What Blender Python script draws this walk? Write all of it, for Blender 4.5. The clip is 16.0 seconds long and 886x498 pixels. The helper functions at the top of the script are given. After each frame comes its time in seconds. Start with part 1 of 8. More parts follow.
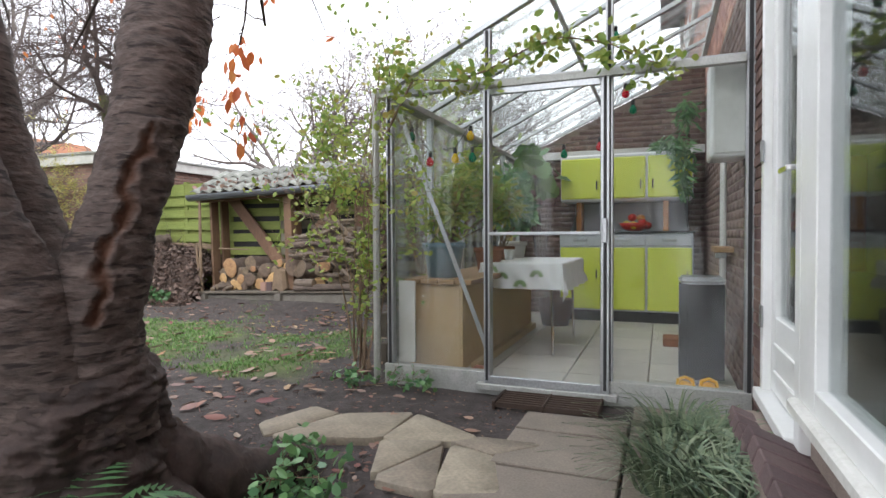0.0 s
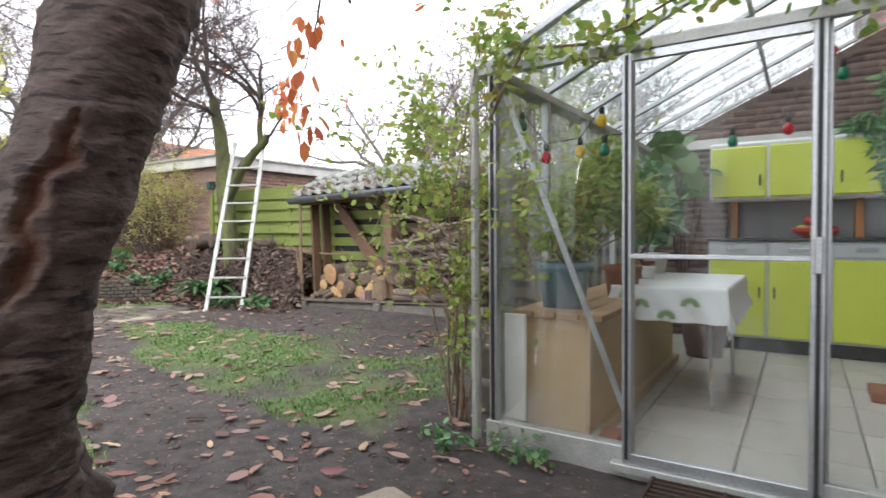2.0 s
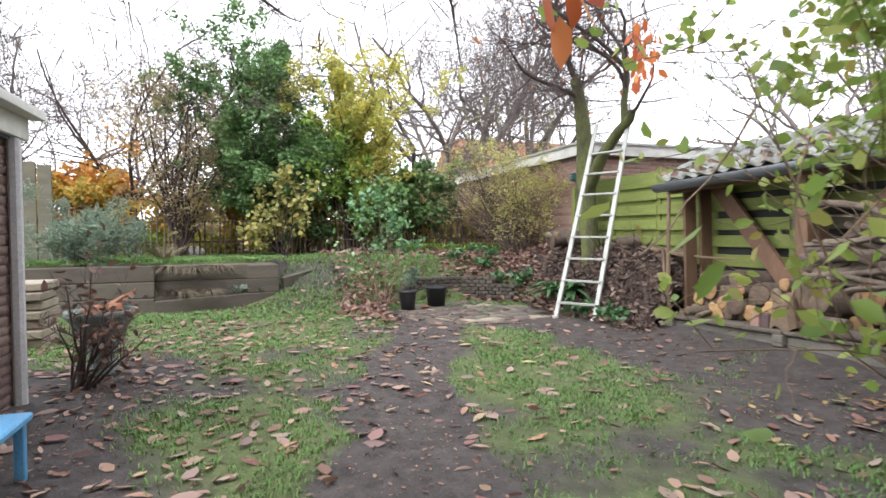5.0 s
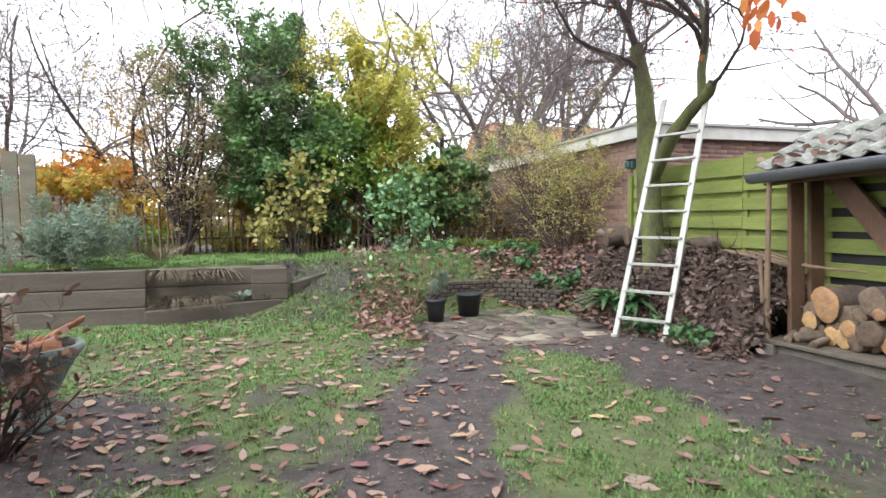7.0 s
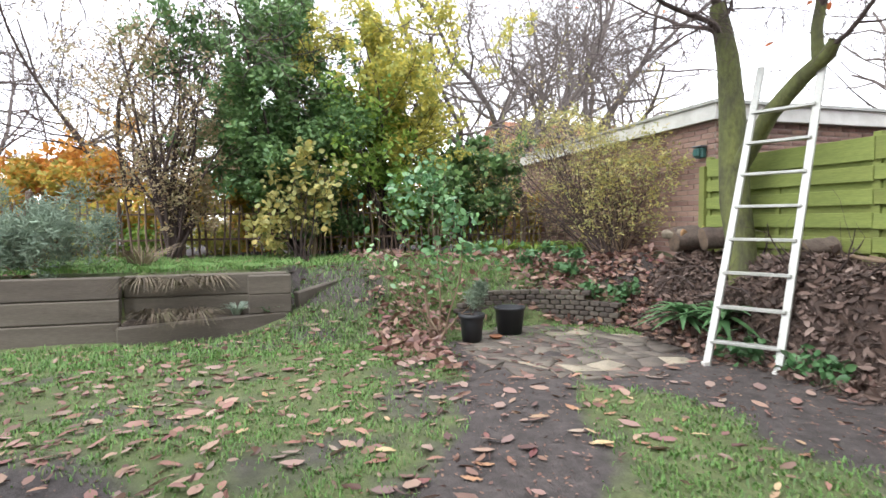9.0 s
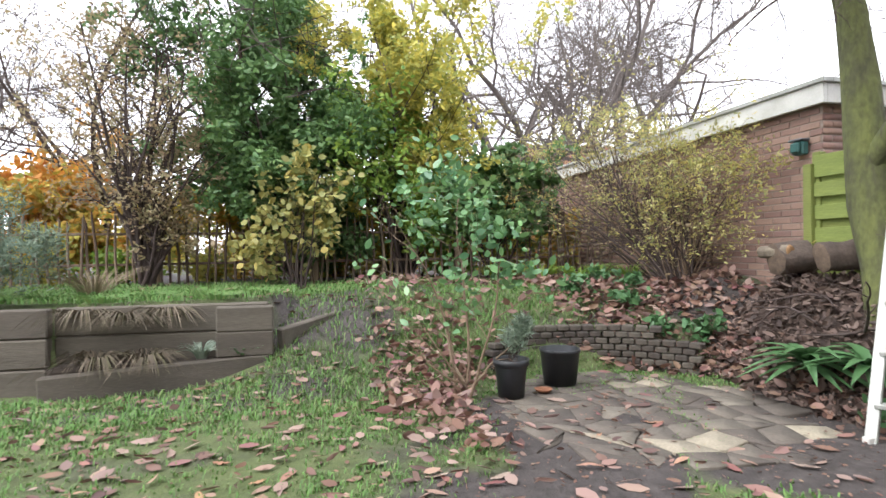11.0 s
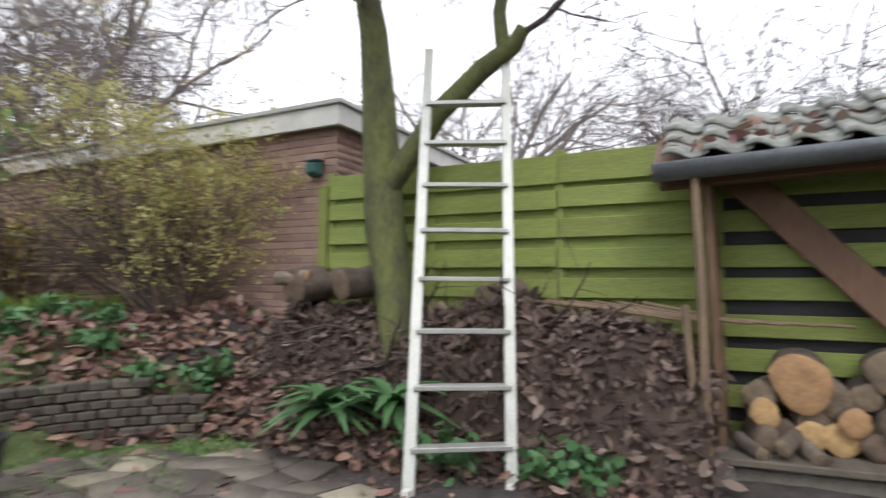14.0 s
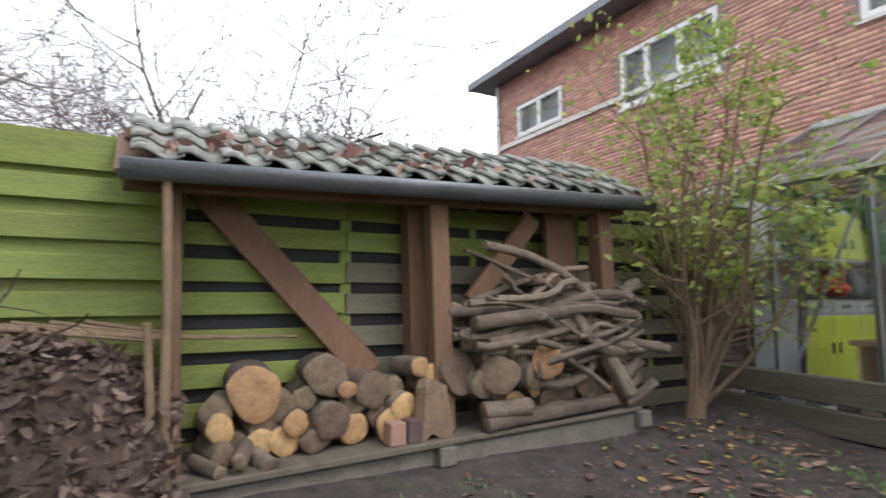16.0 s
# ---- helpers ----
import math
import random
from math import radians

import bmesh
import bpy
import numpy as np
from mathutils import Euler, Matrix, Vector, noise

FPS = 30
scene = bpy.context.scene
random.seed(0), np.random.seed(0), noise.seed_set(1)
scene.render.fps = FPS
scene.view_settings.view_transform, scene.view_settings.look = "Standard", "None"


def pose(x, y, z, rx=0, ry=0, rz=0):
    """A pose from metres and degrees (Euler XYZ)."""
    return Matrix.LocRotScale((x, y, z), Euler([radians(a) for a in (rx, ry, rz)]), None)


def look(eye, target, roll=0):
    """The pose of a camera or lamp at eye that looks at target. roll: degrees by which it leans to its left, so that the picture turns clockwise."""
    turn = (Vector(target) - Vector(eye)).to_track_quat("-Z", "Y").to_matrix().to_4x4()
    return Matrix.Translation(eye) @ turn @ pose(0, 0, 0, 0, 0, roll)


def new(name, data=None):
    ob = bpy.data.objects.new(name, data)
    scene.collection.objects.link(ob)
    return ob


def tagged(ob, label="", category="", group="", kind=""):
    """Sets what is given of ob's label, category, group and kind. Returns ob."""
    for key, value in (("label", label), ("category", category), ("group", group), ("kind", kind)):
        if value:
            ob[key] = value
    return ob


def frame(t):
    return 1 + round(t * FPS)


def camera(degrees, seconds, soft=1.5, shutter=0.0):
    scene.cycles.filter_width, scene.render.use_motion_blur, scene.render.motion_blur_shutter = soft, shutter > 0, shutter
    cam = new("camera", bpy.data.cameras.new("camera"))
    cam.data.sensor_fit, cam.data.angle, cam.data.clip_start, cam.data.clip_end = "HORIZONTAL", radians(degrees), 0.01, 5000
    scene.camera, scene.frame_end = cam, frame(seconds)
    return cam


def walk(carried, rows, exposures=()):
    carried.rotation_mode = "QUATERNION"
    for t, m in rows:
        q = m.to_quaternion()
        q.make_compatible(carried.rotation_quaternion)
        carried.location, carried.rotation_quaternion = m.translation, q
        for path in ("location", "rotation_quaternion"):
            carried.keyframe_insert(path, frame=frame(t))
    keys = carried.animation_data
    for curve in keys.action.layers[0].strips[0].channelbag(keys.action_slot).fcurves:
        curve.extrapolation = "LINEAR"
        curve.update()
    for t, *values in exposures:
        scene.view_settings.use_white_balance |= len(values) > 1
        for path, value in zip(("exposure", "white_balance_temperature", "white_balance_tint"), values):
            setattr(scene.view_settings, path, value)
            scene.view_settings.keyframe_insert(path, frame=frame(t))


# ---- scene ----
cam = camera(76.6, 16.0, shutter=0.4)
PATH = [
    (0, (1.482, 1.127, 1.024), (0.757, 2.991, 0.977), -0.3),
    (0.5, (1.426, 1.257, 1.034), (0.69, 3.116, 0.982), -0.4),
    (1, (1.342, 1.472, 1.08), (0.549, 3.307, 1.023), -0.4),
    (1.5, (1.253, 1.692, 1.136), (0.341, 3.471, 1.077), -0.3),
    (2, (1.13, 1.938, 1.154), (0.05, 3.62, 1.09), -0.5),
    (2.5, (0.997, 2.18, 1.141), (-0.255, 3.739, 1.08), -0.4),
    (3, (0.856, 2.446, 1.152), (-0.573, 3.844, 1.087), -0.5),
    (3.5, (0.684, 2.696, 1.147), (-0.921, 3.887, 1.078), -0.5),
    (4, (0.525, 2.901, 1.15), (-1.232, 3.854, 1.083), -0.5),
    (4.5, (0.358, 3.103, 1.144), (-1.494, 3.855, 1.081), -0.4),
    (5, (0.187, 3.235, 1.131), (-1.709, 3.869, 1.069), -0.3),
    (5.2, (0.086, 3.282, 1.128), (-1.819, 3.889, 1.064), -0.4),
    (7.3, (-1.12, 3.546, 1.278), (-3.044, 4.082, 1.168), -0.4),
    (7.5, (-1.228, 3.525, 1.264), (-3.152, 4.061, 1.153), -0.3),
    (8, (-1.559, 3.563, 1.288), (-3.483, 4.096, 1.165), -0.3),
    (8.5, (-1.879, 3.571, 1.249), (-3.805, 4.098, 1.132), -0.4),
    (9, (-2.207, 3.562, 1.216), (-4.136, 4.082, 1.117), -0.3),
    (9.2, (-2.324, 3.584, 1.212), (-4.256, 4.096, 1.125), -0.3),
    (11.3, (-3.735, 3.918, 1.084), (-5.68, 4.384, 1.102), -0.5),
    (11.5, (-3.845, 3.973, 1.074), (-5.782, 4.469, 1.096), -0.5),
    (12, (-4.084, 4.083, 1.04), (-5.98, 4.72, 1.068), -0.5),
    (12.5, (-4.329, 4.169, 1.059), (-6.135, 5.029, 1.089), -0.2),
    (13, (-4.493, 4.298, 1.047), (-6.103, 5.482, 1.106), -0.1),
    (13.5, (-4.59, 4.412, 1.039), (-5.905, 5.915, 1.135), -0.0),
    (14, (-4.609, 4.462, 1.015), (-5.52, 6.238, 1.147), 0.5),
    (14.5, (-4.727, 4.512, 1.026), (-5.045, 6.48, 1.184), 0.5),
    (15, (-4.806, 4.613, 1.011), (-4.611, 6.596, 1.178), 0.4),
    (15.5, (-4.828, 4.701, 1.016), (-4.233, 6.602, 1.194), 0.1),
    (16, (-4.862, 4.704, 1.009), (-3.904, 6.449, 1.203), -0.2),
]
walk(cam, [(t, look(eye, target, roll)) for t, eye, target, roll in PATH],
     exposures=[(0, 0.7), (2, 0.85), (3.5, 1.0), (5.0, 0.8), (8, 0.85), (12.5, 0.9), (13.5, 0.55), (14.5, 0.05), (15, 0.05), (16, 0.4)])

# ---- world and light: an overcast late-autumn day ----
world = bpy.data.worlds.new("overcast")
scene.world = world
world.use_nodes = True
wn = world.node_tree
wn.nodes.clear()
w_out = wn.nodes.new("ShaderNodeOutputWorld")
w_bg = wn.nodes.new("ShaderNodeBackground")
w_sky = wn.nodes.new("ShaderNodeTexSky")
w_sky.sky_type = "NISHITA"
w_sky.sun_disc = False
w_sky.sun_elevation = radians(38)
w_sky.sun_rotation = radians(200)
w_hsv = wn.nodes.new("ShaderNodeHueSaturation")
w_hsv.inputs["Saturation"].default_value = 0.15
w_mix = wn.nodes.new("ShaderNodeMix")
w_mix.data_type = "RGBA"
w_mix.inputs["Factor"].default_value = 0.75
w_mix.inputs["B"].default_value = (13.1, 13.4, 14.5, 1)
wn.links.new(w_sky.outputs["Color"], w_hsv.inputs["Color"])
wn.links.new(w_hsv.outputs["Color"], w_mix.inputs["A"])
wn.links.new(w_mix.outputs["Result"], w_bg.inputs["Color"])
wn.links.new(w_bg.outputs["Background"], w_out.inputs["Surface"])
w_bg.inputs["Strength"].default_value = 0.15

sun = new("sun", bpy.data.lights.new("sun", "SUN"))
sun.data.energy = 1.4
sun.data.angle = radians(25)
sun.data.color = (1.0, 0.97, 0.93)
sun.matrix_world = look((4, -7, 8), (0, 0, 0))

# ---- helpers for meshes and materials ----
RNG = np.random.default_rng(7)


def material(name, base, second=None, scale=6.0, rough=0.7, metal=0.0, bump=0.15, bump_scale=60.0, stretch=(1, 1, 1),
             fine=0.35, vary=0.0, third=None, coat=0.0, transmission=0.0, contrast=0.25, island=0.0):
    """A surface with a coarse stain, a fine grain and relief, in metres of the object's own space."""
    m = bpy.data.materials.new(name)
    m.use_nodes = True
    nt = m.node_tree
    bsdf = nt.nodes["Principled BSDF"]
    second = second or tuple(c * 0.75 for c in base)
    tc = nt.nodes.new("ShaderNodeTexCoord")
    mp = nt.nodes.new("ShaderNodeMapping")
    mp.inputs["Scale"].default_value = stretch
    nt.links.new(tc.outputs["Object"], mp.inputs["Vector"])
    big = nt.nodes.new("ShaderNodeTexNoise")
    big.inputs["Scale"].default_value = scale
    big.inputs["Detail"].default_value = 6
    big.inputs["Roughness"].default_value = 0.62
    nt.links.new(mp.outputs["Vector"], big.inputs["Vector"])
    ramp = nt.nodes.new("ShaderNodeValToRGB")
    ramp.color_ramp.elements[0].position = 0.5 - contrast
    ramp.color_ramp.elements[1].position = 0.5 + contrast
    ramp.color_ramp.elements[0].color = (*second, 1)
    ramp.color_ramp.elements[1].color = (*base, 1)
    if third:
        e = ramp.color_ramp.elements.new(0.5)
        e.color = (*third, 1)
    nt.links.new(big.outputs["Fac"], ramp.inputs["Fac"])
    small = nt.nodes.new("ShaderNodeTexNoise")
    small.inputs["Scale"].default_value = bump_scale
    small.inputs["Detail"].default_value = 5
    nt.links.new(mp.outputs["Vector"], small.inputs["Vector"])
    grain = nt.nodes.new("ShaderNodeMix")
    grain.data_type = "RGBA"
    grain.blend_type = "OVERLAY"
    grain.inputs["Factor"].default_value = fine
    nt.links.new(ramp.outputs["Color"], grain.inputs["A"])
    nt.links.new(small.outputs["Fac"], grain.inputs["B"])
    colour = grain.outputs["Result"]
    if vary or island:
        hsv = nt.nodes.new("ShaderNodeHueSaturation")
        mr = nt.nodes.new("ShaderNodeMapRange")
        if island:
            src = nt.nodes.new("ShaderNodeNewGeometry").outputs["Random Per Island"]
        else:
            src = nt.nodes.new("ShaderNodeObjectInfo").outputs["Random"]
        amount = vary or island
        mr.inputs["To Min"].default_value = 1 - amount
        mr.inputs["To Max"].default_value = 1 + amount
        nt.links.new(src, mr.inputs["Value"])
        nt.links.new(mr.outputs["Result"], hsv.inputs["Value"])
        mr2 = nt.nodes.new("ShaderNodeMapRange")
        mr2.inputs["To Min"].default_value = 0.5 - amount * 0.05
        mr2.inputs["To Max"].default_value = 0.5 + amount * 0.05
        nt.links.new(src, mr2.inputs["Value"])
        nt.links.new(mr2.outputs["Result"], hsv.inputs["Hue"])
        nt.links.new(colour, hsv.inputs["Color"])
        colour = hsv.outputs["Color"]
    nt.links.new(colour, bsdf.inputs["Base Color"])
    bsdf.inputs["Metallic"].default_value = metal
    bsdf.inputs["Coat Weight"].default_value = coat
    bsdf.inputs["Transmission Weight"].default_value = transmission
    rr = nt.nodes.new("ShaderNodeMapRange")
    rr.inputs["To Min"].default_value = max(0.03, rough - 0.1)
    rr.inputs["To Max"].default_value = min(1.0, rough + 0.1)
    nt.links.new(big.outputs["Fac"], rr.inputs["Value"])
    nt.links.new(rr.outputs["Result"], bsdf.inputs["Roughness"])
    if bump:
        bp = nt.nodes.new("ShaderNodeBump")
        bp.inputs["Strength"].default_value = bump
        bp.inputs["Distance"].default_value = 0.01
        nt.links.new(small.outputs["Fac"], bp.inputs["Height"])
        nt.links.new(bp.outputs["Normal"], bsdf.inputs["Normal"])
    return m


def leaf_material(name, colours, rough=0.55, translucent=0.38, gain=1.22, blue=0.0):
    """Foliage: each leaf takes one of the colours, and lets some light through."""
    m = bpy.data.materials.new(name)
    m.use_nodes = True
    nt = m.node_tree
    bsdf = nt.nodes["Principled BSDF"]
    geo = nt.nodes.new("ShaderNodeNewGeometry")
    ramp = nt.nodes.new("ShaderNodeValToRGB")
    ramp.color_ramp.interpolation = "LINEAR"
    els = ramp.color_ramp.elements
    while len(els) < len(colours):
        els.new(0.5)
    for i, c in enumerate(colours):
        els[i].position = i / max(1, len(colours) - 1)
        els[i].color = (*(min(0.8, k * gain + (blue if j == 2 else 0)) for j, k in enumerate(c)), 1)
    nt.links.new(geo.outputs["Random Per Island"], ramp.inputs["Fac"])
    nt.links.new(ramp.outputs["Color"], bsdf.inputs["Base Color"])
    bsdf.inputs["Roughness"].default_value = rough
    tr = nt.nodes.new("ShaderNodeBsdfTranslucent")
    nt.links.new(ramp.outputs["Color"], tr.inputs["Color"])
    mix = nt.nodes.new("ShaderNodeMixShader")
    mix.inputs["Fac"].default_value = translucent
    nt.links.new(bsdf.outputs["BSDF"], mix.inputs[1])
    nt.links.new(tr.outputs["BSDF"], mix.inputs[2])
    nt.links.new(mix.outputs["Shader"], nt.nodes["Material Output"].inputs["Surface"])
    return m


def glass_material(name, tint=(0.93, 0.97, 0.96), dirt=0.06):
    """Thin window glass: clear, with a mirror sheen by Fresnel and a faint film of dirt."""
    m = bpy.data.materials.new(name)
    m.use_nodes = True
    nt = m.node_tree
    nt.nodes.clear()
    out = nt.nodes.new("ShaderNodeOutputMaterial")
    clear = nt.nodes.new("ShaderNodeBsdfTransparent")
    clear.inputs["Color"].default_value = (*tint, 1)
    gloss = nt.nodes.new("ShaderNodeBsdfGlossy")
    gloss.inputs["Roughness"].default_value = 0.02
    film = nt.nodes.new("ShaderNodeBsdfDiffuse")
    film.inputs["Color"].default_value = (0.55, 0.57, 0.55, 1)
    lw = nt.nodes.new("ShaderNodeLayerWeight")
    lw.inputs["Blend"].default_value = 0.5
    power = nt.nodes.new("ShaderNodeMath")
    power.operation = "POWER"
    power.inputs[1].default_value = 4.5
    nt.links.new(lw.outputs["Facing"], power.inputs[0])
    fres = nt.nodes.new("ShaderNodeMapRange")
    fres.inputs["To Min"].default_value = 0.03
    fres.inputs["To Max"].default_value = 0.75
    nt.links.new(power.outputs["Value"], fres.inputs["Value"])
    a = nt.nodes.new("ShaderNodeMixShader")
    nt.links.new(fres.outputs["Result"], a.inputs["Fac"])
    nt.links.new(clear.outputs["BSDF"], a.inputs[1])
    nt.links.new(gloss.outputs["BSDF"], a.inputs[2])
    b = nt.nodes.new("ShaderNodeMixShader")
    noise_tex = nt.nodes.new("ShaderNodeTexNoise")
    noise_tex.inputs["Scale"].default_value = 3.0
    noise_tex.inputs["Detail"].default_value = 8
    mr = nt.nodes.new("ShaderNodeMapRange")
    mr.inputs["From Min"].default_value = 0.35
    mr.inputs["From Max"].default_value = 0.8
    mr.inputs["To Min"].default_value = dirt * 0.3
    mr.inputs["To Max"].default_value = dirt * 2.5
    nt.links.new(noise_tex.outputs["Fac"], mr.inputs["Value"])
    nt.links.new(mr.outputs["Result"], b.inputs["Fac"])
    nt.links.new(a.outputs["Shader"], b.inputs[1])
    nt.links.new(film.outputs["BSDF"], b.inputs[2])
    nt.links.new(b.outputs["Shader"], out.inputs["Surface"])
    return m


def link(name, me, mat, parent=None, label="", smooth=False):
    ob = new(name, me)
    if mat is not None and not me.materials:
        me.materials.append(mat)
    if parent is not None:
        ob.parent = parent
    if smooth:
        me.polygons.foreach_set("use_smooth", [True] * len(me.polygons))
    if label:
        ob["label"] = label
    return ob


def part(name, bm, mat, parent=None, label="", smooth=False):
    """Links a bmesh as one mesh object, under a thing or a part."""
    me = bpy.data.meshes.new(name)
    bm.to_mesh(me)
    bm.free()
    return link(name, me, mat, parent, label, smooth)


def mesh_of(name, verts, faces):
    me = bpy.data.meshes.new(name)
    co = np.asarray([tuple(v) for v in verts] if not isinstance(verts, np.ndarray) else verts, dtype=np.float32)
    sizes = np.fromiter((len(f) for f in faces), dtype=np.int32, count=len(faces))
    flat = np.fromiter((i for f in faces for i in f), dtype=np.int32, count=int(sizes.sum()))
    me.vertices.add(len(co))
    me.vertices.foreach_set("co", co.ravel())
    me.loops.add(len(flat))
    me.loops.foreach_set("vertex_index", flat)
    me.polygons.add(len(sizes))
    me.polygons.foreach_set("loop_start", np.concatenate([[0], np.cumsum(sizes)[:-1]]).astype(np.int32))
    me.update(calc_edges=True)
    me.validate()
    return me


def empty(name, at=(0, 0, 0), rot=(0, 0, 0)):
    ob = new(name)
    ob.matrix_basis = pose(*at, *rot)
    return ob


def box_bm(*boxes, bevel=0.004):
    """Boxes given as (x0, x1, y0, y1, z0, z1), with softened edges, in one bmesh."""
    bm = bmesh.new()
    for x0, x1, y0, y1, z0, z1 in boxes:
        m = Matrix.Translation(((x0 + x1) / 2, (y0 + y1) / 2, (z0 + z1) / 2)) @ Matrix.Diagonal((x1 - x0, y1 - y0, z1 - z0, 1))
        bmesh.ops.create_cube(bm, size=1.0, matrix=m)
    if bevel:
        bmesh.ops.bevel(bm, geom=bm.edges[:], offset=bevel, segments=1, affect="EDGES")
    return bm


def box(name, dims, mat, parent=None, label="", bevel=0.004):
    return part(name, box_bm(dims, bevel=bevel), mat, parent, label)


def beam_bm(a, b, w, h, bevel=0.004, up=(0, 0, 1)):
    """A squared timber or bar from a to b, w wide and h high."""
    a, b = Vector(a), Vector(b)
    d = b - a
    z = d.normalized()
    x = Vector(up).cross(z)
    if x.length < 1e-4:
        x = Vector((1, 0, 0)).cross(z)
    x.normalize()
    y = z.cross(x)
    m = Matrix((x, y, z)).transposed().to_4x4()
    m.translation = (a + b) / 2
    bm = bmesh.new()
    bmesh.ops.create_cube(bm, size=1.0, matrix=m @ Matrix.Diagonal((w, h, d.length, 1)))
    if bevel:
        bmesh.ops.bevel(bm, geom=bm.edges[:], offset=bevel, segments=1, affect="EDGES")
    return bm


def beam(name, a, b, w, h, mat, parent=None, label="", bevel=0.004, up=(0, 0, 1)):
    return part(name, beam_bm(a, b, w, h, bevel, up), mat, parent, label)


def tube_arrays(points, radii, sides=6, lump=0.0, rng=None, cap=False):
    """Rings along a polyline: vertices and quads."""
    pts = np.asarray(points, float)
    n = len(pts)
    tang = np.gradient(pts, axis=0)
    tang /= np.linalg.norm(tang, axis=1, keepdims=True) + 1e-9
    ref = np.array([0.0, 0.0, 1.0]) if abs(tang[0][2]) < 0.9 else np.array([1.0, 0.0, 0.0])
    verts, faces = [], []
    u = np.cross(ref, tang[0])
    u /= np.linalg.norm(u)
    ang = np.arange(sides) / sides * 2 * math.pi
    for i in range(n):
        u = u - tang[i] * np.dot(u, tang[i])
        u /= np.linalg.norm(u) + 1e-9
        v = np.cross(tang[i], u)
        r = np.full(sides, radii[i])
        if lump and rng is not None:
            r = r * (1 + rng.normal(0, lump, sides))
        verts.append(pts[i] + np.outer(np.cos(ang) * r, u) + np.outer(np.sin(ang) * r, v))
    verts = np.concatenate(verts)
    for i in range(n - 1):
        for k in range(sides):
            a, b = i * sides + k, i * sides + (k + 1) % sides
            faces.append((a, b, b + sides, a + sides))
    if cap:
        faces.append(tuple(range(sides))[::-1])
        faces.append(tuple((n - 1) * sides + k for k in range(sides)))
    return verts, faces


def join_arrays(chunks):
    vs, fs, o = [], [], 0
    for v, f in chunks:
        vs.append(v)
        fs.extend(tuple(i + o for i in q) for q in f)
        o += len(v)
    return np.concatenate(vs), fs


def leaf_cloud(points, size, rng, droop=0.3, spread=1.0, width=0.55, jitter=0.3):
    """One small folded leaf at each point: vertices and faces."""
    pts = np.asarray(points, float)
    n = len(pts)
    d = rng.normal(0, 1, (n, 3)) * [spread, spread, 0.7]
    d[:, 2] -= droop
    d /= np.linalg.norm(d, axis=1, keepdims=True) + 1e-9
    r = rng.normal(0, 1, (n, 3))
    s = np.cross(d, r)
    s /= np.linalg.norm(s, axis=1, keepdims=True) + 1e-9
    nrm = np.cross(d, s)
    ln = size * (1 + rng.uniform(-jitter, jitter, n))[:, None]
    w = ln * width * 0.5
    curl = nrm * ln * rng.uniform(-0.12, 0.12, (n, 1))
    low = pts + d * ln * 0.28 - nrm * ln * 0.05 + curl * 0.6
    high = pts + d * ln * 0.66 - nrm * ln * 0.04 + curl
    tip = pts + d * ln
    vs = np.stack([pts, low + s * w * 0.9, high + s * w * 0.85, tip, high - s * w * 0.85, low - s * w * 0.9], 1).reshape(-1, 3)
    idx = np.arange(n) * 6
    fs = np.concatenate([np.stack([idx, idx + 1, idx + 2, idx + 3], 1), np.stack([idx, idx + 3, idx + 4, idx + 5], 1)])
    return vs, fs.tolist()


def clump_points(centres, radii, count, rng, shell=0.55):
    """Points in lumps, thicker towards each lump's outside."""
    out = []
    for c, r in zip(centres, radii):
        d = rng.normal(0, 1, (count, 3))
        d /= np.linalg.norm(d, axis=1, keepdims=True)
        rad = (shell + (1 - shell) * rng.random(count)) ** 0.8 * rng.random(count) ** 0.25
        out.append(np.asarray(c) + d * rad[:, None] * np.asarray(r))
    return np.concatenate(out)


def branch_system(base, direction, length, radius, rng, levels=3, kids=(5, 6, 6), bend=0.25, up=0.1, sides=(8, 5, 3, 3), spread=0.9, shrink=0.55, start=0.3, droop=0.0, thin=0.0022):
    """A limb with side branches: tube chunks and the tips."""
    chunks, tips = [], []

    def grow(p, d, ln, r, level):
        k = 7 if level == 0 else 5
        pts, rad = [np.array(p, float)], [r]
        d = np.array(d, float)
        d /= np.linalg.norm(d)
        for i in range(k):
            d = d + rng.normal(0, bend, 3) + np.array([0, 0, up - droop * level])
            d /= np.linalg.norm(d)
            pts.append(pts[-1] + d * ln / k)
            rad.append(max(r * (1 - (i + 1) / k * 0.72), thin * 0.6))
        chunks.append(tube_arrays(pts, rad, sides[min(level, len(sides) - 1)]))
        if level >= levels:
            tips.extend(pts[2:])
            return
        nk = kids[min(level, len(kids) - 1)]
        for j in range(nk):
            f = start + (1 - start) * (j + rng.random()) / nk
            i = min(int(f * k), k - 1)
            q = pts[i] + (pts[i + 1] - pts[i]) * (f * k - i)
            dd = pts[i + 1] - pts[i]
            dd /= np.linalg.norm(dd)
            side = rng.normal(0, 1, 3)
            side -= dd * np.dot(side, dd)
            side /= np.linalg.norm(side)
            nd = dd * (1 - spread * 0.5) + side * spread
            grow(q, nd, ln * shrink * rng.uniform(0.7, 1.2), max(rad[i] * 0.5, thin), level + 1)

    grow(base, direction, length, radius, 0)
    return chunks, tips


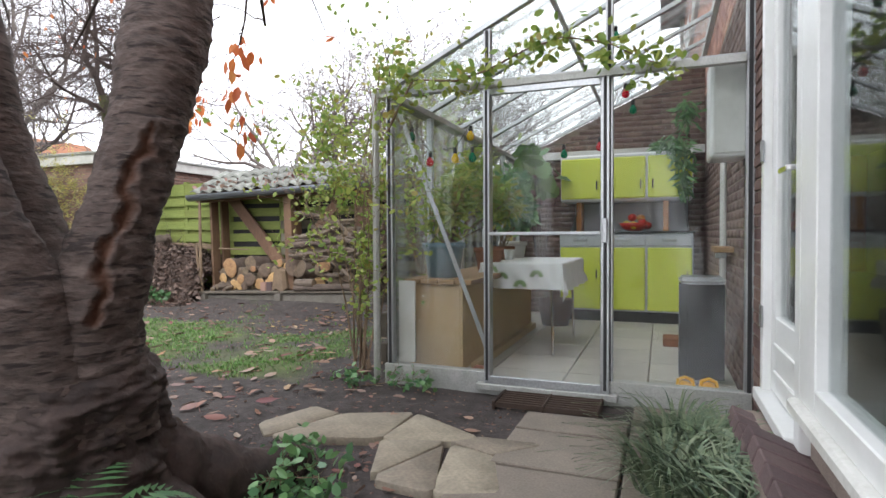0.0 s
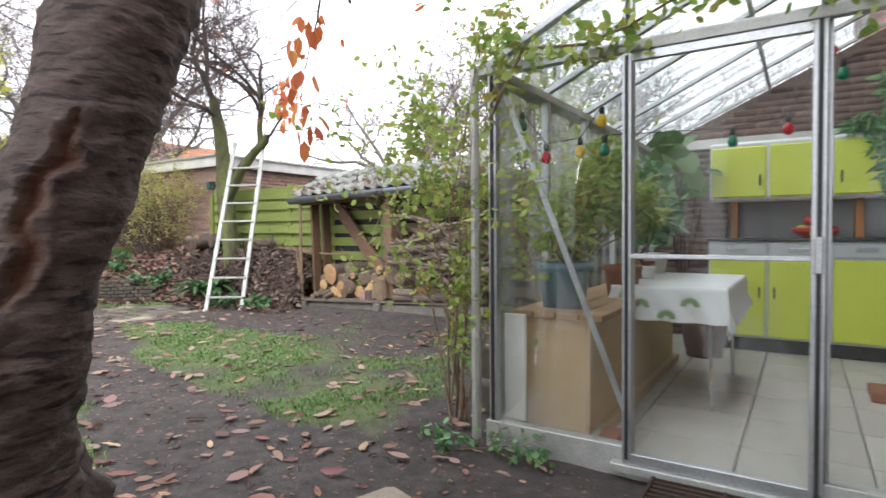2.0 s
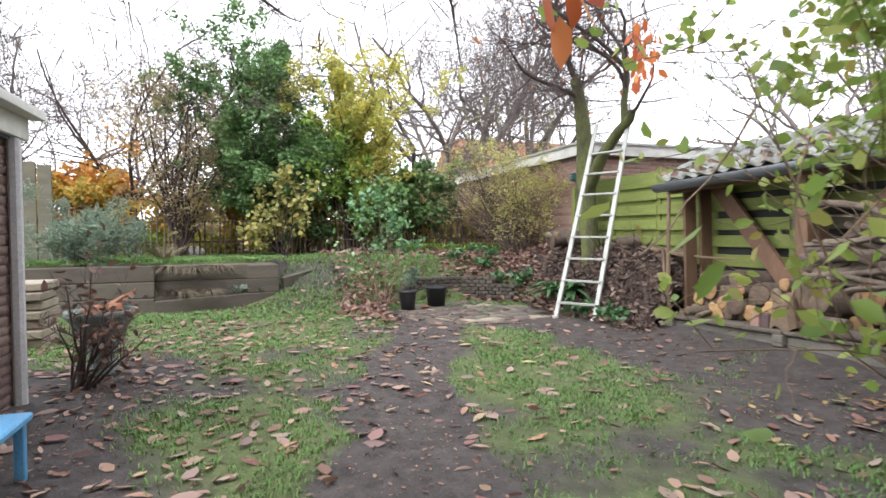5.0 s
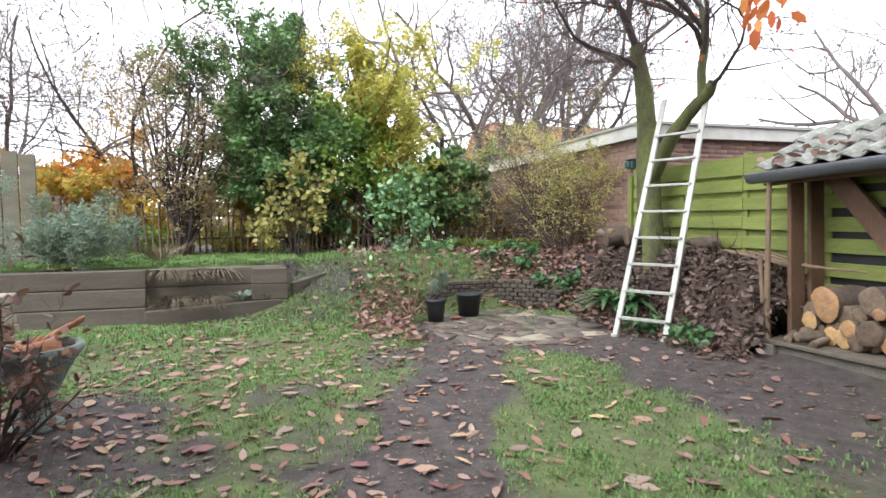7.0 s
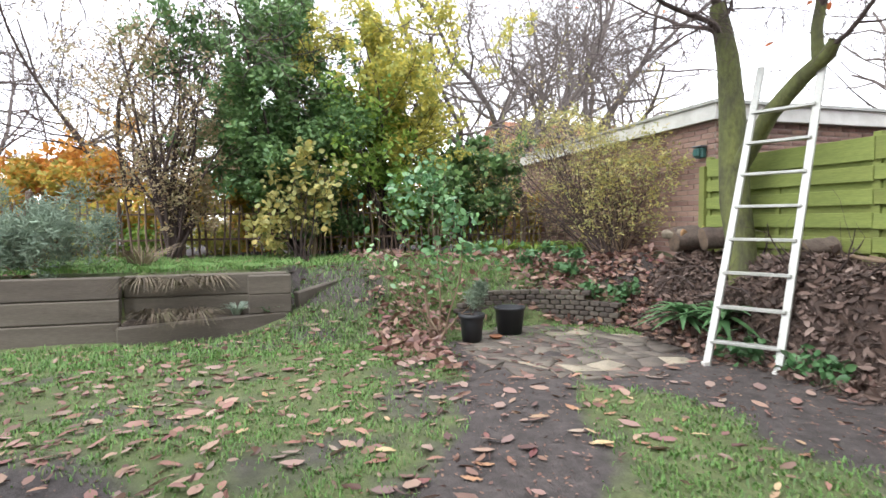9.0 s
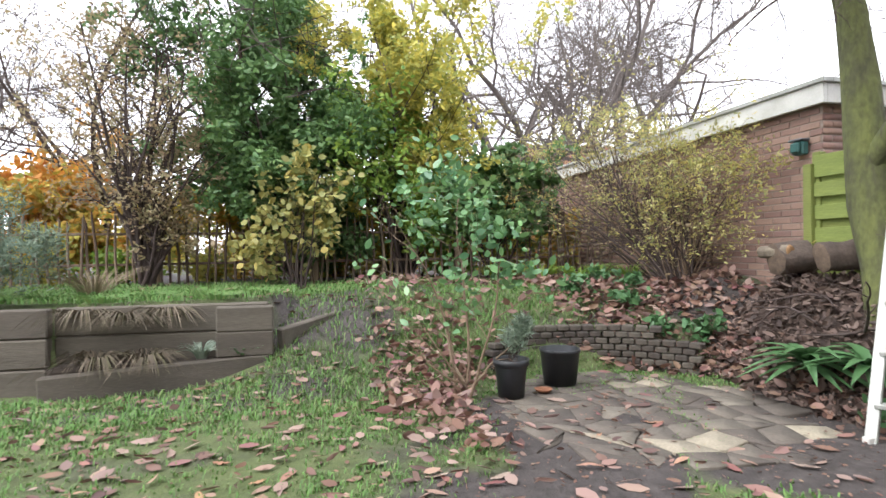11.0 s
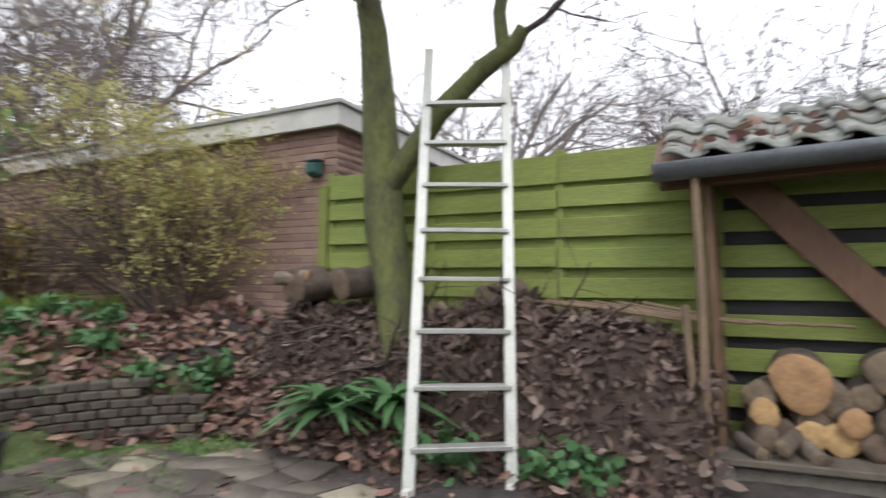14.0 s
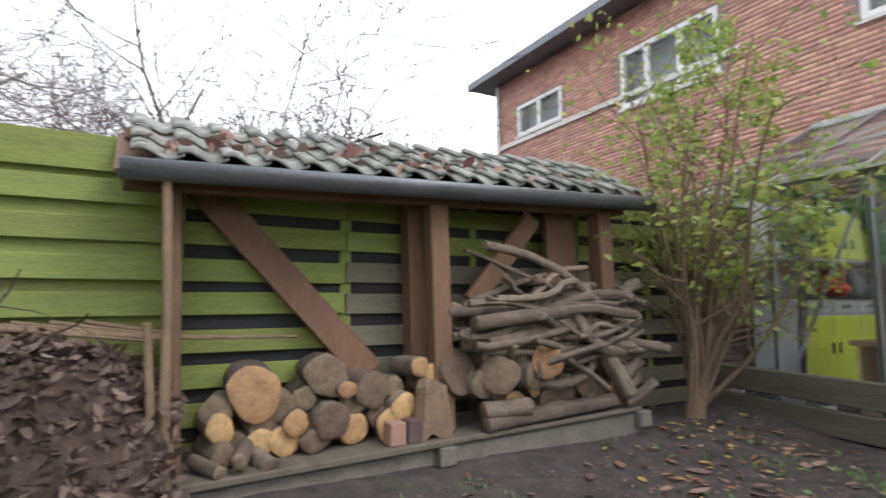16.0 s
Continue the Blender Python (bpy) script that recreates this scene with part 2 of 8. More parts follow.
# ---- materials ----
M_ALU = material("aluminium", (0.55, 0.57, 0.58), (0.38, 0.4, 0.41), 5, 0.38, 0.85, 0.05, 90)
M_ALU_DULL = material("weathered aluminium", (0.5, 0.51, 0.49), (0.36, 0.37, 0.34), 9, 0.5, 0.5, 0.08, 120)
M_RUBBER = material("black rubber seal", (0.02, 0.02, 0.022), None, 20, 0.6, 0, 0.05)
M_GLASS = glass_material("greenhouse glass", (0.975, 0.99, 0.985), 0.008)
M_GLASS_HOUSE = glass_material("window glass", (0.85, 0.88, 0.88), 0.01)
M_WHITE = material("white gloss paint", (0.78, 0.79, 0.78), (0.66, 0.67, 0.65), 3, 0.32, 0, 0.04, 40, fine=0.12)
M_WHITE_OLD = material("worn white paint", (0.72, 0.72, 0.69), (0.48, 0.48, 0.44), 4, 0.55, 0, 0.12, 60, fine=0.2)
M_LIME = material("lime green lacquer", (0.66, 0.74, 0.09), (0.6, 0.69, 0.08), 2, 0.3, 0, 0.02, 30, fine=0.08)
M_CAB_GREY = material("pale grey lacquer", (0.55, 0.58, 0.6), (0.47, 0.5, 0.52), 3, 0.35, 0, 0.03, 40, fine=0.1)
M_BLACK = material("black lacquer", (0.018, 0.018, 0.02), (0.03, 0.03, 0.03), 4, 0.3, 0, 0.03, 50)
M_CHROME = material("chrome", (0.7, 0.7, 0.7), (0.55, 0.55, 0.55), 8, 0.18, 1.0, 0.0)
M_BRICK_HOUSE = material("orange red brick", (0.42, 0.17, 0.11), (0.3, 0.12, 0.085), 9, 0.85, 0, 0.3, 150, vary=0.22)
M_BRICK_DARK = material("dark brown brick", (0.17, 0.1, 0.08), (0.11, 0.07, 0.06), 9, 0.85, 0, 0.3, 150, vary=0.25)
M_BRICK_GARAGE = material("weathered red brick", (0.34, 0.2, 0.16), (0.22, 0.155, 0.13), 2.5, 0.9, 0, 0.3, 150, vary=0.25)
M_MORTAR = material("grey mortar", (0.31, 0.25, 0.215), (0.22, 0.175, 0.15), 12, 0.95, 0, 0.3, 120)
M_FENCE = material("algae green fence board", (0.235, 0.275, 0.075), (0.13, 0.145, 0.05), 2.2, 0.8, 0, 0.25, 55, (0.35, 1, 2.5), vary=0.16, third=(0.19, 0.23, 0.06))
M_FENCE_GREY = material("silvered fence board", (0.22, 0.21, 0.15), (0.13, 0.12, 0.09), 3, 0.85, 0, 0.25, 55, (0.35, 1, 2.5), vary=0.15)
M_OAK = material("reddish brown stained timber", (0.2, 0.115, 0.07), (0.11, 0.065, 0.042), 5, 0.75, 0, 0.25, 70, (1, 1, 0.2), vary=0.12)
M_SLEEPER = material("grey weathered sleeper", (0.15, 0.13, 0.105), (0.08, 0.068, 0.055), 3, 0.9, 0, 0.4, 50, (3, 0.35, 3), vary=0.2)
M_PINE = material("pale plywood", (0.5, 0.36, 0.2), (0.42, 0.3, 0.16), 3, 0.65, 0, 0.08, 60, (1, 1, 4), fine=0.2)
M_PLANK = material("raw plank", (0.36, 0.23, 0.12), (0.26, 0.16, 0.08), 5, 0.7, 0, 0.15, 60, (0.4, 3, 3), fine=0.3)
M_CONCRETE = material("weathered concrete", (0.2, 0.185, 0.16), (0.11, 0.1, 0.085), 6, 0.95, 0, 0.4, 70, fine=0.4)
M_TILE_FLOOR = material("pale paving slab", (0.5, 0.47, 0.41), (0.41, 0.385, 0.33), 4, 0.8, 0, 0.12, 90, vary=0.07)
M_STONE = material("pale crazy paving stone", (0.34, 0.29, 0.22), (0.19, 0.165, 0.13), 7, 0.85, 0, 0.35, 60, vary=0.18, third=(0.27, 0.235, 0.18))
M_STONE_DIRTY = material("muddy crazy paving stone", (0.17, 0.145, 0.12), (0.07, 0.06, 0.051), 4, 0.9, 0, 0.4, 45, vary=0.28)
M_SLAB = material("brownish paving slab", (0.24, 0.205, 0.17), (0.15, 0.13, 0.105), 4, 0.9, 0, 0.25, 90, vary=0.12)
M_KLINKER = material("purple brown clinker", (0.13, 0.085, 0.085), (0.09, 0.06, 0.06), 7, 0.85, 0, 0.25, 90, vary=0.2)
M_TILE_ROOF = material("mossy grey pantile", (0.33, 0.335, 0.335), (0.11, 0.11, 0.105), 12, 0.85, 0, 0.35, 70, vary=0.25, third=(0.19, 0.2, 0.175))
M_ZINC = material("dark zinc gutter", (0.19, 0.205, 0.225), (0.12, 0.13, 0.145), 4, 0.5, 0.5, 0.08, 60)
def bark_material():
    m = material("cherry bark", (0.15, 0.115, 0.1), (0.042, 0.032, 0.029), 13, 0.92, 0, 1.0, 30, (1, 1, 2.2), third=(0.09, 0.068, 0.06))
    nt = m.node_tree
    bsdf = nt.nodes["Principled BSDF"]
    src = bsdf.inputs["Base Color"].links[0].from_socket
    tc = nt.nodes.new("ShaderNodeTexCoord")
    mp = nt.nodes.new("ShaderNodeMapping")
    mp.inputs["Scale"].default_value = (7, 7, 42)
    marks = nt.nodes.new("ShaderNodeTexNoise")
    marks.inputs["Scale"].default_value = 1.4
    marks.inputs["Detail"].default_value = 3
    band = nt.nodes.new("ShaderNodeMapRange")
    band.inputs["From Min"].default_value = 0.56
    band.inputs["From Max"].default_value = 0.64
    dark = nt.nodes.new("ShaderNodeMix")
    dark.data_type = "RGBA"
    dark.inputs["B"].default_value = (0.028, 0.02, 0.018, 1)
    nt.links.new(tc.outputs["Object"], mp.inputs["Vector"])
    nt.links.new(mp.outputs["Vector"], marks.inputs["Vector"])
    nt.links.new(marks.outputs["Fac"], band.inputs["Value"])
    nt.links.new(band.outputs["Result"], dark.inputs["Factor"])
    nt.links.new(src, dark.inputs["A"])
    src = dark.outputs["Result"]
    at = nt.nodes.new("ShaderNodeAttribute")
    at.attribute_name = "raw"
    mix = nt.nodes.new("ShaderNodeMix")
    mix.data_type = "RGBA"
    mix.inputs["B"].default_value = (0.1, 0.048, 0.03, 1)
    nt.links.new(at.outputs["Fac"], mix.inputs["Factor"])
    nt.links.new(src, mix.inputs["A"])
    nt.links.new(mix.outputs["Result"], bsdf.inputs["Base Color"])
    return m


M_BARK = bark_material()
M_BURL = material("dark burled bark", (0.085, 0.06, 0.052), (0.025, 0.019, 0.018), 9, 0.9, 0, 1.0, 34, third=(0.05, 0.035, 0.031))
M_BARK_MOSS = material("mossy bark", (0.15, 0.165, 0.05), (0.05, 0.045, 0.034), 7, 0.9, 0, 0.9, 40, (1, 1, 0.5), third=(0.1, 0.11, 0.042), fine=0.5)
M_TWIG = material("dark twig", (0.085, 0.06, 0.052), (0.05, 0.036, 0.034), 8, 0.85, 0, 0.2, 60)
M_TWIG_PALE = material("pale twig", (0.24, 0.17, 0.11), (0.14, 0.1, 0.07), 8, 0.85, 0, 0.2, 60)
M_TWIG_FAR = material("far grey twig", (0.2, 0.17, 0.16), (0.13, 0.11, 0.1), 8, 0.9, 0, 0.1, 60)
M_LOG = material("log bark", (0.21, 0.168, 0.132), (0.08, 0.062, 0.05), 9, 0.95, 0, 0.9, 45, (1, 1, 1), vary=0.35)
M_LOG_END = material("sawn log end", (0.5, 0.31, 0.145), (0.25, 0.145, 0.075), 14, 0.8, 0, 0.25, 60, vary=0.25)
M_LOG_OLD = material("grey old log end", (0.21, 0.155, 0.105), (0.085, 0.062, 0.045), 16, 0.85, 0, 0.25, 60, vary=0.25)
M_POT_BLUE = material("blue grey plastic pot", (0.15, 0.24, 0.28), (0.12, 0.2, 0.24), 4, 0.5, 0, 0.04, 60)
M_POT_BLACK = material("black plastic bucket", (0.03, 0.033, 0.038), (0.022, 0.024, 0.028), 5, 0.45, 0, 0.04, 60)
M_TERRA = material("terracotta", (0.33, 0.14, 0.07), (0.23, 0.1, 0.055), 8, 0.85, 0, 0.15, 80)
M_SOIL = material("potting soil", (0.05, 0.036, 0.026), (0.028, 0.021, 0.016), 20, 0.98, 0, 0.8, 90)
M_STEEL = material("brushed steel", (0.45, 0.46, 0.47), (0.36, 0.37, 0.38), 6, 0.3, 0.9, 0.03, 100)
M_BIN = material("dark grey bin", (0.014, 0.015, 0.017), (0.01, 0.0105, 0.012), 4, 0.55, 0.0, 0.03, 80)
M_YELLOW = material("yellow clog", (0.8, 0.42, 0.02), (0.7, 0.36, 0.02), 6, 0.4, 0, 0.04, 80)
M_BLUE = material("light blue paint", (0.12, 0.36, 0.6), (0.09, 0.28, 0.5), 6, 0.5, 0, 0.15, 70)
M_GREY_PANEL = material("grey back panel", (0.36, 0.37, 0.38), (0.3, 0.31, 0.32), 4, 0.5, 0, 0.03, 60)
M_ORANGE_WOOD = material("orange varnished wood", (0.5, 0.22, 0.05), (0.42, 0.18, 0.04), 6, 0.4, 0, 0.05, 60)
M_RED = material("red enamel", (0.55, 0.03, 0.02), (0.45, 0.025, 0.02), 5, 0.3, 0, 0.02)
M_FRUIT = material("yellow fruit skin", (0.7, 0.5, 0.03), (0.65, 0.4, 0.03), 8, 0.4, 0, 0.1, 80)
M_DARK_ROOM = material("dim room plaster", (0.3, 0.29, 0.27), (0.25, 0.24, 0.22), 3, 0.9, 0, 0.05)
M_PALE_GREY = material("pale grey sheet and downpipe", (0.55, 0.55, 0.55), (0.45, 0.45, 0.46), 5, 0.9, 0, 0.1)
M_RUST = material("rusty iron grating", (0.09, 0.06, 0.045), (0.055, 0.04, 0.032), 14, 0.8, 0.4, 0.25, 80)
M_WICKER = material("brown woven basket", (0.12, 0.06, 0.035), (0.07, 0.035, 0.02), 30, 0.8, 0, 0.6, 90, (1, 1, 4))

L_GREEN = leaf_material("fresh green leaf", [(0.07, 0.14, 0.02), (0.13, 0.22, 0.03), (0.2, 0.27, 0.04), (0.09, 0.17, 0.025)], gain=1.6, blue=0.015)
L_DARK = leaf_material("dark evergreen leaf", [(0.045, 0.095, 0.03), (0.07, 0.135, 0.04), (0.1, 0.17, 0.05), (0.055, 0.11, 0.035)], 0.45, 0.2, gain=1.75, blue=0.012)
L_YELLOW = leaf_material("yellow green leaf", [(0.42, 0.38, 0.05), (0.26, 0.29, 0.045), (0.55, 0.46, 0.06), (0.2, 0.25, 0.045)], gain=1.35, blue=0.05)
L_LIME = leaf_material("pale yellow leaf", [(0.3, 0.3, 0.06), (0.4, 0.36, 0.08), (0.2, 0.24, 0.05), (0.45, 0.36, 0.06)], gain=1.4, blue=0.07)
L_BROWN = leaf_material("olive brown small leaf", [(0.19, 0.15, 0.075), (0.26, 0.2, 0.1), (0.2, 0.19, 0.08), (0.28, 0.19, 0.1)], gain=1.55, blue=0.03)
L_ORANGE = leaf_material("orange leaf", [(0.4, 0.16, 0.025), (0.5, 0.24, 0.03), (0.36, 0.22, 0.04), (0.55, 0.3, 0.04)], gain=1.4, blue=0.02)
L_HEDGE = leaf_material("golden hedge leaf", [(0.42, 0.28, 0.04), (0.3, 0.28, 0.045), (0.55, 0.28, 0.04), (0.22, 0.25, 0.04), (0.5, 0.4, 0.06)], gain=1.4, blue=0.03)
L_RED = leaf_material("rusty cherry leaf", [(0.42, 0.1, 0.03), (0.5, 0.17, 0.05), (0.34, 0.07, 0.03), (0.55, 0.25, 0.07)], 0.6, 0.4)
L_GREYGREEN = leaf_material("grey green needle", [(0.13, 0.18, 0.12), (0.18, 0.23, 0.155), (0.11, 0.155, 0.105)], 0.7, 0.15, gain=1.5, blue=0.02)
L_GLOSSY = leaf_material("glossy green leaf", [(0.05, 0.12, 0.04), (0.09, 0.18, 0.06), (0.12, 0.23, 0.07), (0.07, 0.15, 0.06)], 0.3, 0.2, gain=1.65, blue=0.03)
L_LITTER = leaf_material("fallen brown leaf", [(0.13, 0.075, 0.055), (0.2, 0.12, 0.085), (0.09, 0.05, 0.04), (0.24, 0.14, 0.09), (0.15, 0.075, 0.05), (0.28, 0.19, 0.12)], 0.75, 0.1, gain=1.1, blue=0.008)
L_LITTER_DARK = leaf_material("rotting heap leaf", [(0.06, 0.042, 0.036), (0.12, 0.085, 0.07), (0.045, 0.032, 0.028), (0.17, 0.12, 0.1), (0.085, 0.055, 0.045), (0.22, 0.165, 0.14)], 0.8, 0.05, gain=1.2)
L_LITTER_YELLOW = leaf_material("fallen yellow leaf", [(0.3, 0.2, 0.06), (0.13, 0.08, 0.05), (0.42, 0.3, 0.1), (0.1, 0.06, 0.04), (0.3, 0.12, 0.04)], 0.7, 0.1)
L_WEED = leaf_material("green weed", [(0.06, 0.12, 0.03), (0.09, 0.16, 0.05), (0.05, 0.1, 0.03)], 0.6, 0.2)
L_LITTER_BRIGHT = leaf_material("fallen bright leaf", [(0.25, 0.12, 0.085), (0.26, 0.185, 0.14), (0.32, 0.21, 0.14), (0.19, 0.08, 0.07), (0.32, 0.23, 0.175), (0.16, 0.1, 0.085)], 0.7, 0.1, gain=1.12, blue=0.015)
L_GRASS = leaf_material("lawn grass", [(0.085, 0.18, 0.035), (0.13, 0.26, 0.05), (0.08, 0.15, 0.035), (0.2, 0.26, 0.08)], 0.6, 0.25, gain=1.22, blue=0.015)
L_DRY = leaf_material("dry straw", [(0.2, 0.16, 0.1), (0.27, 0.22, 0.14), (0.14, 0.11, 0.075)], 0.8, 0.2)
L_WITHER = leaf_material("withered grass", [(0.1, 0.08, 0.055), (0.15, 0.12, 0.085), (0.07, 0.055, 0.042), (0.12, 0.11, 0.06)], 0.85, 0.1)
L_SEDGE = leaf_material("dark grass tuft", [(0.06, 0.095, 0.05), (0.1, 0.14, 0.075), (0.16, 0.19, 0.11), (0.045, 0.075, 0.04)], 0.45, 0.15, gain=1.5, blue=0.01)
L_BLUEGRASS = leaf_material("variegated pale tuft", [(0.2, 0.26, 0.2), (0.3, 0.35, 0.28), (0.14, 0.2, 0.15)], 0.5, 0.15)
L_FERN = leaf_material("hart's tongue frond", [(0.05, 0.125, 0.05), (0.085, 0.18, 0.075), (0.07, 0.15, 0.06)], 0.35, 0.2)
L_ROSE = leaf_material("light rose leaf", [(0.12, 0.2, 0.03), (0.2, 0.29, 0.05), (0.3, 0.34, 0.07), (0.16, 0.25, 0.04), (0.3, 0.24, 0.06)], 0.5, 0.45, gain=1.35, blue=0.02)

# ---- ground ----
def smooth_step(a, b, v):
    t = np.clip((v - a) / (b - a), 0, 1)
    return t * t * (3 - 2 * t)


def ground_z(x, y):
    """Height of the ground: a nearly level garden that rises in a bank at its end, with a terrace behind sleepers."""
    x, y = np.asarray(x, float), np.asarray(y, float)
    bank = 0.64 * smooth_step(-7.35, -9.2, x) * smooth_step(2.7, 3.9, y)
    edge = np.where(y < 1.9, -8.34, -8.5)
    terrace = 0.66 * smooth_step(0.0, 1.0, (edge - x) / np.interp(y, [3.45, 4.0], [0.07, 0.9])) * (1 - smooth_step(3.65, 4.1, y))
    side = 0.45 * smooth_step(7.0, 7.9, y) * smooth_step(-4.7, -5.6, x) * (1 - smooth_step(-8.2, -9.2, x))
    near_bank = 0.05 * smooth_step(-6.9, -8.0, x) * smooth_step(3.9, 4.6, y) * (1 - smooth_step(4.9, 5.6, y))
    shed = 0.12 * smooth_step(6.7, 7.6, y) * smooth_step(-5.2, -4.4, x) * (1 - smooth_step(-0.6, 0.2, x))
    hollow = smooth_step(-8.3, -7.9, x) * smooth_step(4.9, 5.3, y) * (1 - smooth_step(6.9, 7.3, y)) * (1 - smooth_step(-6.3, -5.9, x))
    z = 0.045 + np.maximum(bank, terrace) + side * (1 - 0.4 * smooth_step(-8, -9.5, x)) + near_bank + shed
    z = np.where(hollow > 0, z * (1 - hollow) + 0.03 * hollow, z)
    z = z - 0.02 * smooth_step(-0.5, 0.3, x)
    return z + 0.012 * np.sin(x * 3.1 + 1.3 * np.sin(y * 2.3)) * np.cos(y * 2.7) * smooth_step(0.6, -0.8, x)


def gz(x, y):
    return float(ground_z(x, y))


HASH = np.random.default_rng(99).random((64, 64))


def fbm(x, y, scale):
    """Smooth value noise between 0 and 1 in three octaves."""
    x, y = np.asarray(x, float), np.asarray(y, float)
    total = 0
    for k, amp in ((1, 0.55), (2.1, 0.3), (4.3, 0.15)):
        u, v = x * scale * k + 17.3 * k, y * scale * k + 5.1 * k
        i, j = np.floor(u).astype(int), np.floor(v).astype(int)
        fu, fv = u - i, v - j
        fu, fv = fu * fu * (3 - 2 * fu), fv * fv * (3 - 2 * fv)
        a, b = HASH[j % 64, i % 64], HASH[j % 64, (i + 1) % 64]
        c, d = HASH[(j + 1) % 64, i % 64], HASH[(j + 1) % 64, (i + 1) % 64]
        total = total + amp * ((a * (1 - fu) + b * fu) * (1 - fv) + (c * (1 - fu) + d * fu) * fv)
    return total


def path_mask(x, y):
    """How bare the soil is: a trodden path through the lawn and bare beds round it."""
    c = np.interp(-x, [-1.5, 0.3, 1.5, 2.5, 3.5, 4.5, 6.0, 7.5], [3.2, 3.55, 3.75, 3.95, 4.15, 4.55, 5.2, 5.9])
    w = np.interp(-x, [-1.5, 0.5, 2, 4, 6, 7.5], [0.75, 0.62, 0.4, 0.34, 0.42, 0.9])
    p = (1 - smooth_step(0.55, 1.25, np.abs(y - c) / w)) * smooth_step(-7.8, -7.0, x)
    p = np.maximum(p, smooth_step(5.65, 6.5, y + 0.25 * np.sin(x * 1.9)) * smooth_step(-7.6, -6.6, x))
    p = np.maximum(p, (1 - smooth_step(2.35, 3.2, y + 0.3 * np.sin(x * 1.3))) * smooth_step(-5.2, -4.2, x))
    p = np.maximum(p, smooth_step(-1.0, -0.4, x))
    p = np.maximum(p, smooth_step(7.0, 7.5, y) * 0.9)
    p = np.maximum(p, smooth_step(-10.0, -10.6, x) * 0.75)
    return np.clip(p + (fbm(x, y, 1.6) - 0.5) * 1.9 + 0.1, 0, 1)


def lines(fine0, fine1, step, far):
    fine = list(np.arange(fine0, fine1 + 1e-6, step))
    lo = [fine0 - d for d in (0.5, 1.5, 4, 10, 30, 90, far)][::-1]
    hi = [fine1 + d for d in (0.5, 1.5, 4, 10, 30, 90, far)]
    return np.array(lo + fine + hi)


GX, GY = lines(-12.5, 2.6, 0.085, 400), lines(-0.5, 8.6, 0.085, 400)
gxx, gyy = np.meshgrid(GX, GY)
gzz = ground_z(gxx, gyy)
near_camera = (np.abs(gxx + 5) < 8) & (np.abs(gyy - 4) < 5)
gzz = gzz + np.where(near_camera, RNG.normal(0, 0.0035, gzz.shape), 0)
gzz = np.where(gyy < 2.0, np.minimum(gzz, 0.06 + 0.6 * (gxx < -8.4)), gzz)
nx, ny = len(GX), len(GY)
gi = np.arange(nx * ny).reshape(ny, nx)
gf = np.stack([gi[:-1, :-1], gi[:-1, 1:], gi[1:, 1:], gi[1:, :-1]], -1).reshape(-1, 4)
ground_mesh = mesh_of("ground", np.stack([gxx.ravel(), gyy.ravel(), gzz.ravel()], 1), gf.tolist())
attr = ground_mesh.attributes.new("bare", "FLOAT", "POINT")
attr.data.foreach_set("value", path_mask(gxx.ravel(), gyy.ravel()).astype(np.float32))


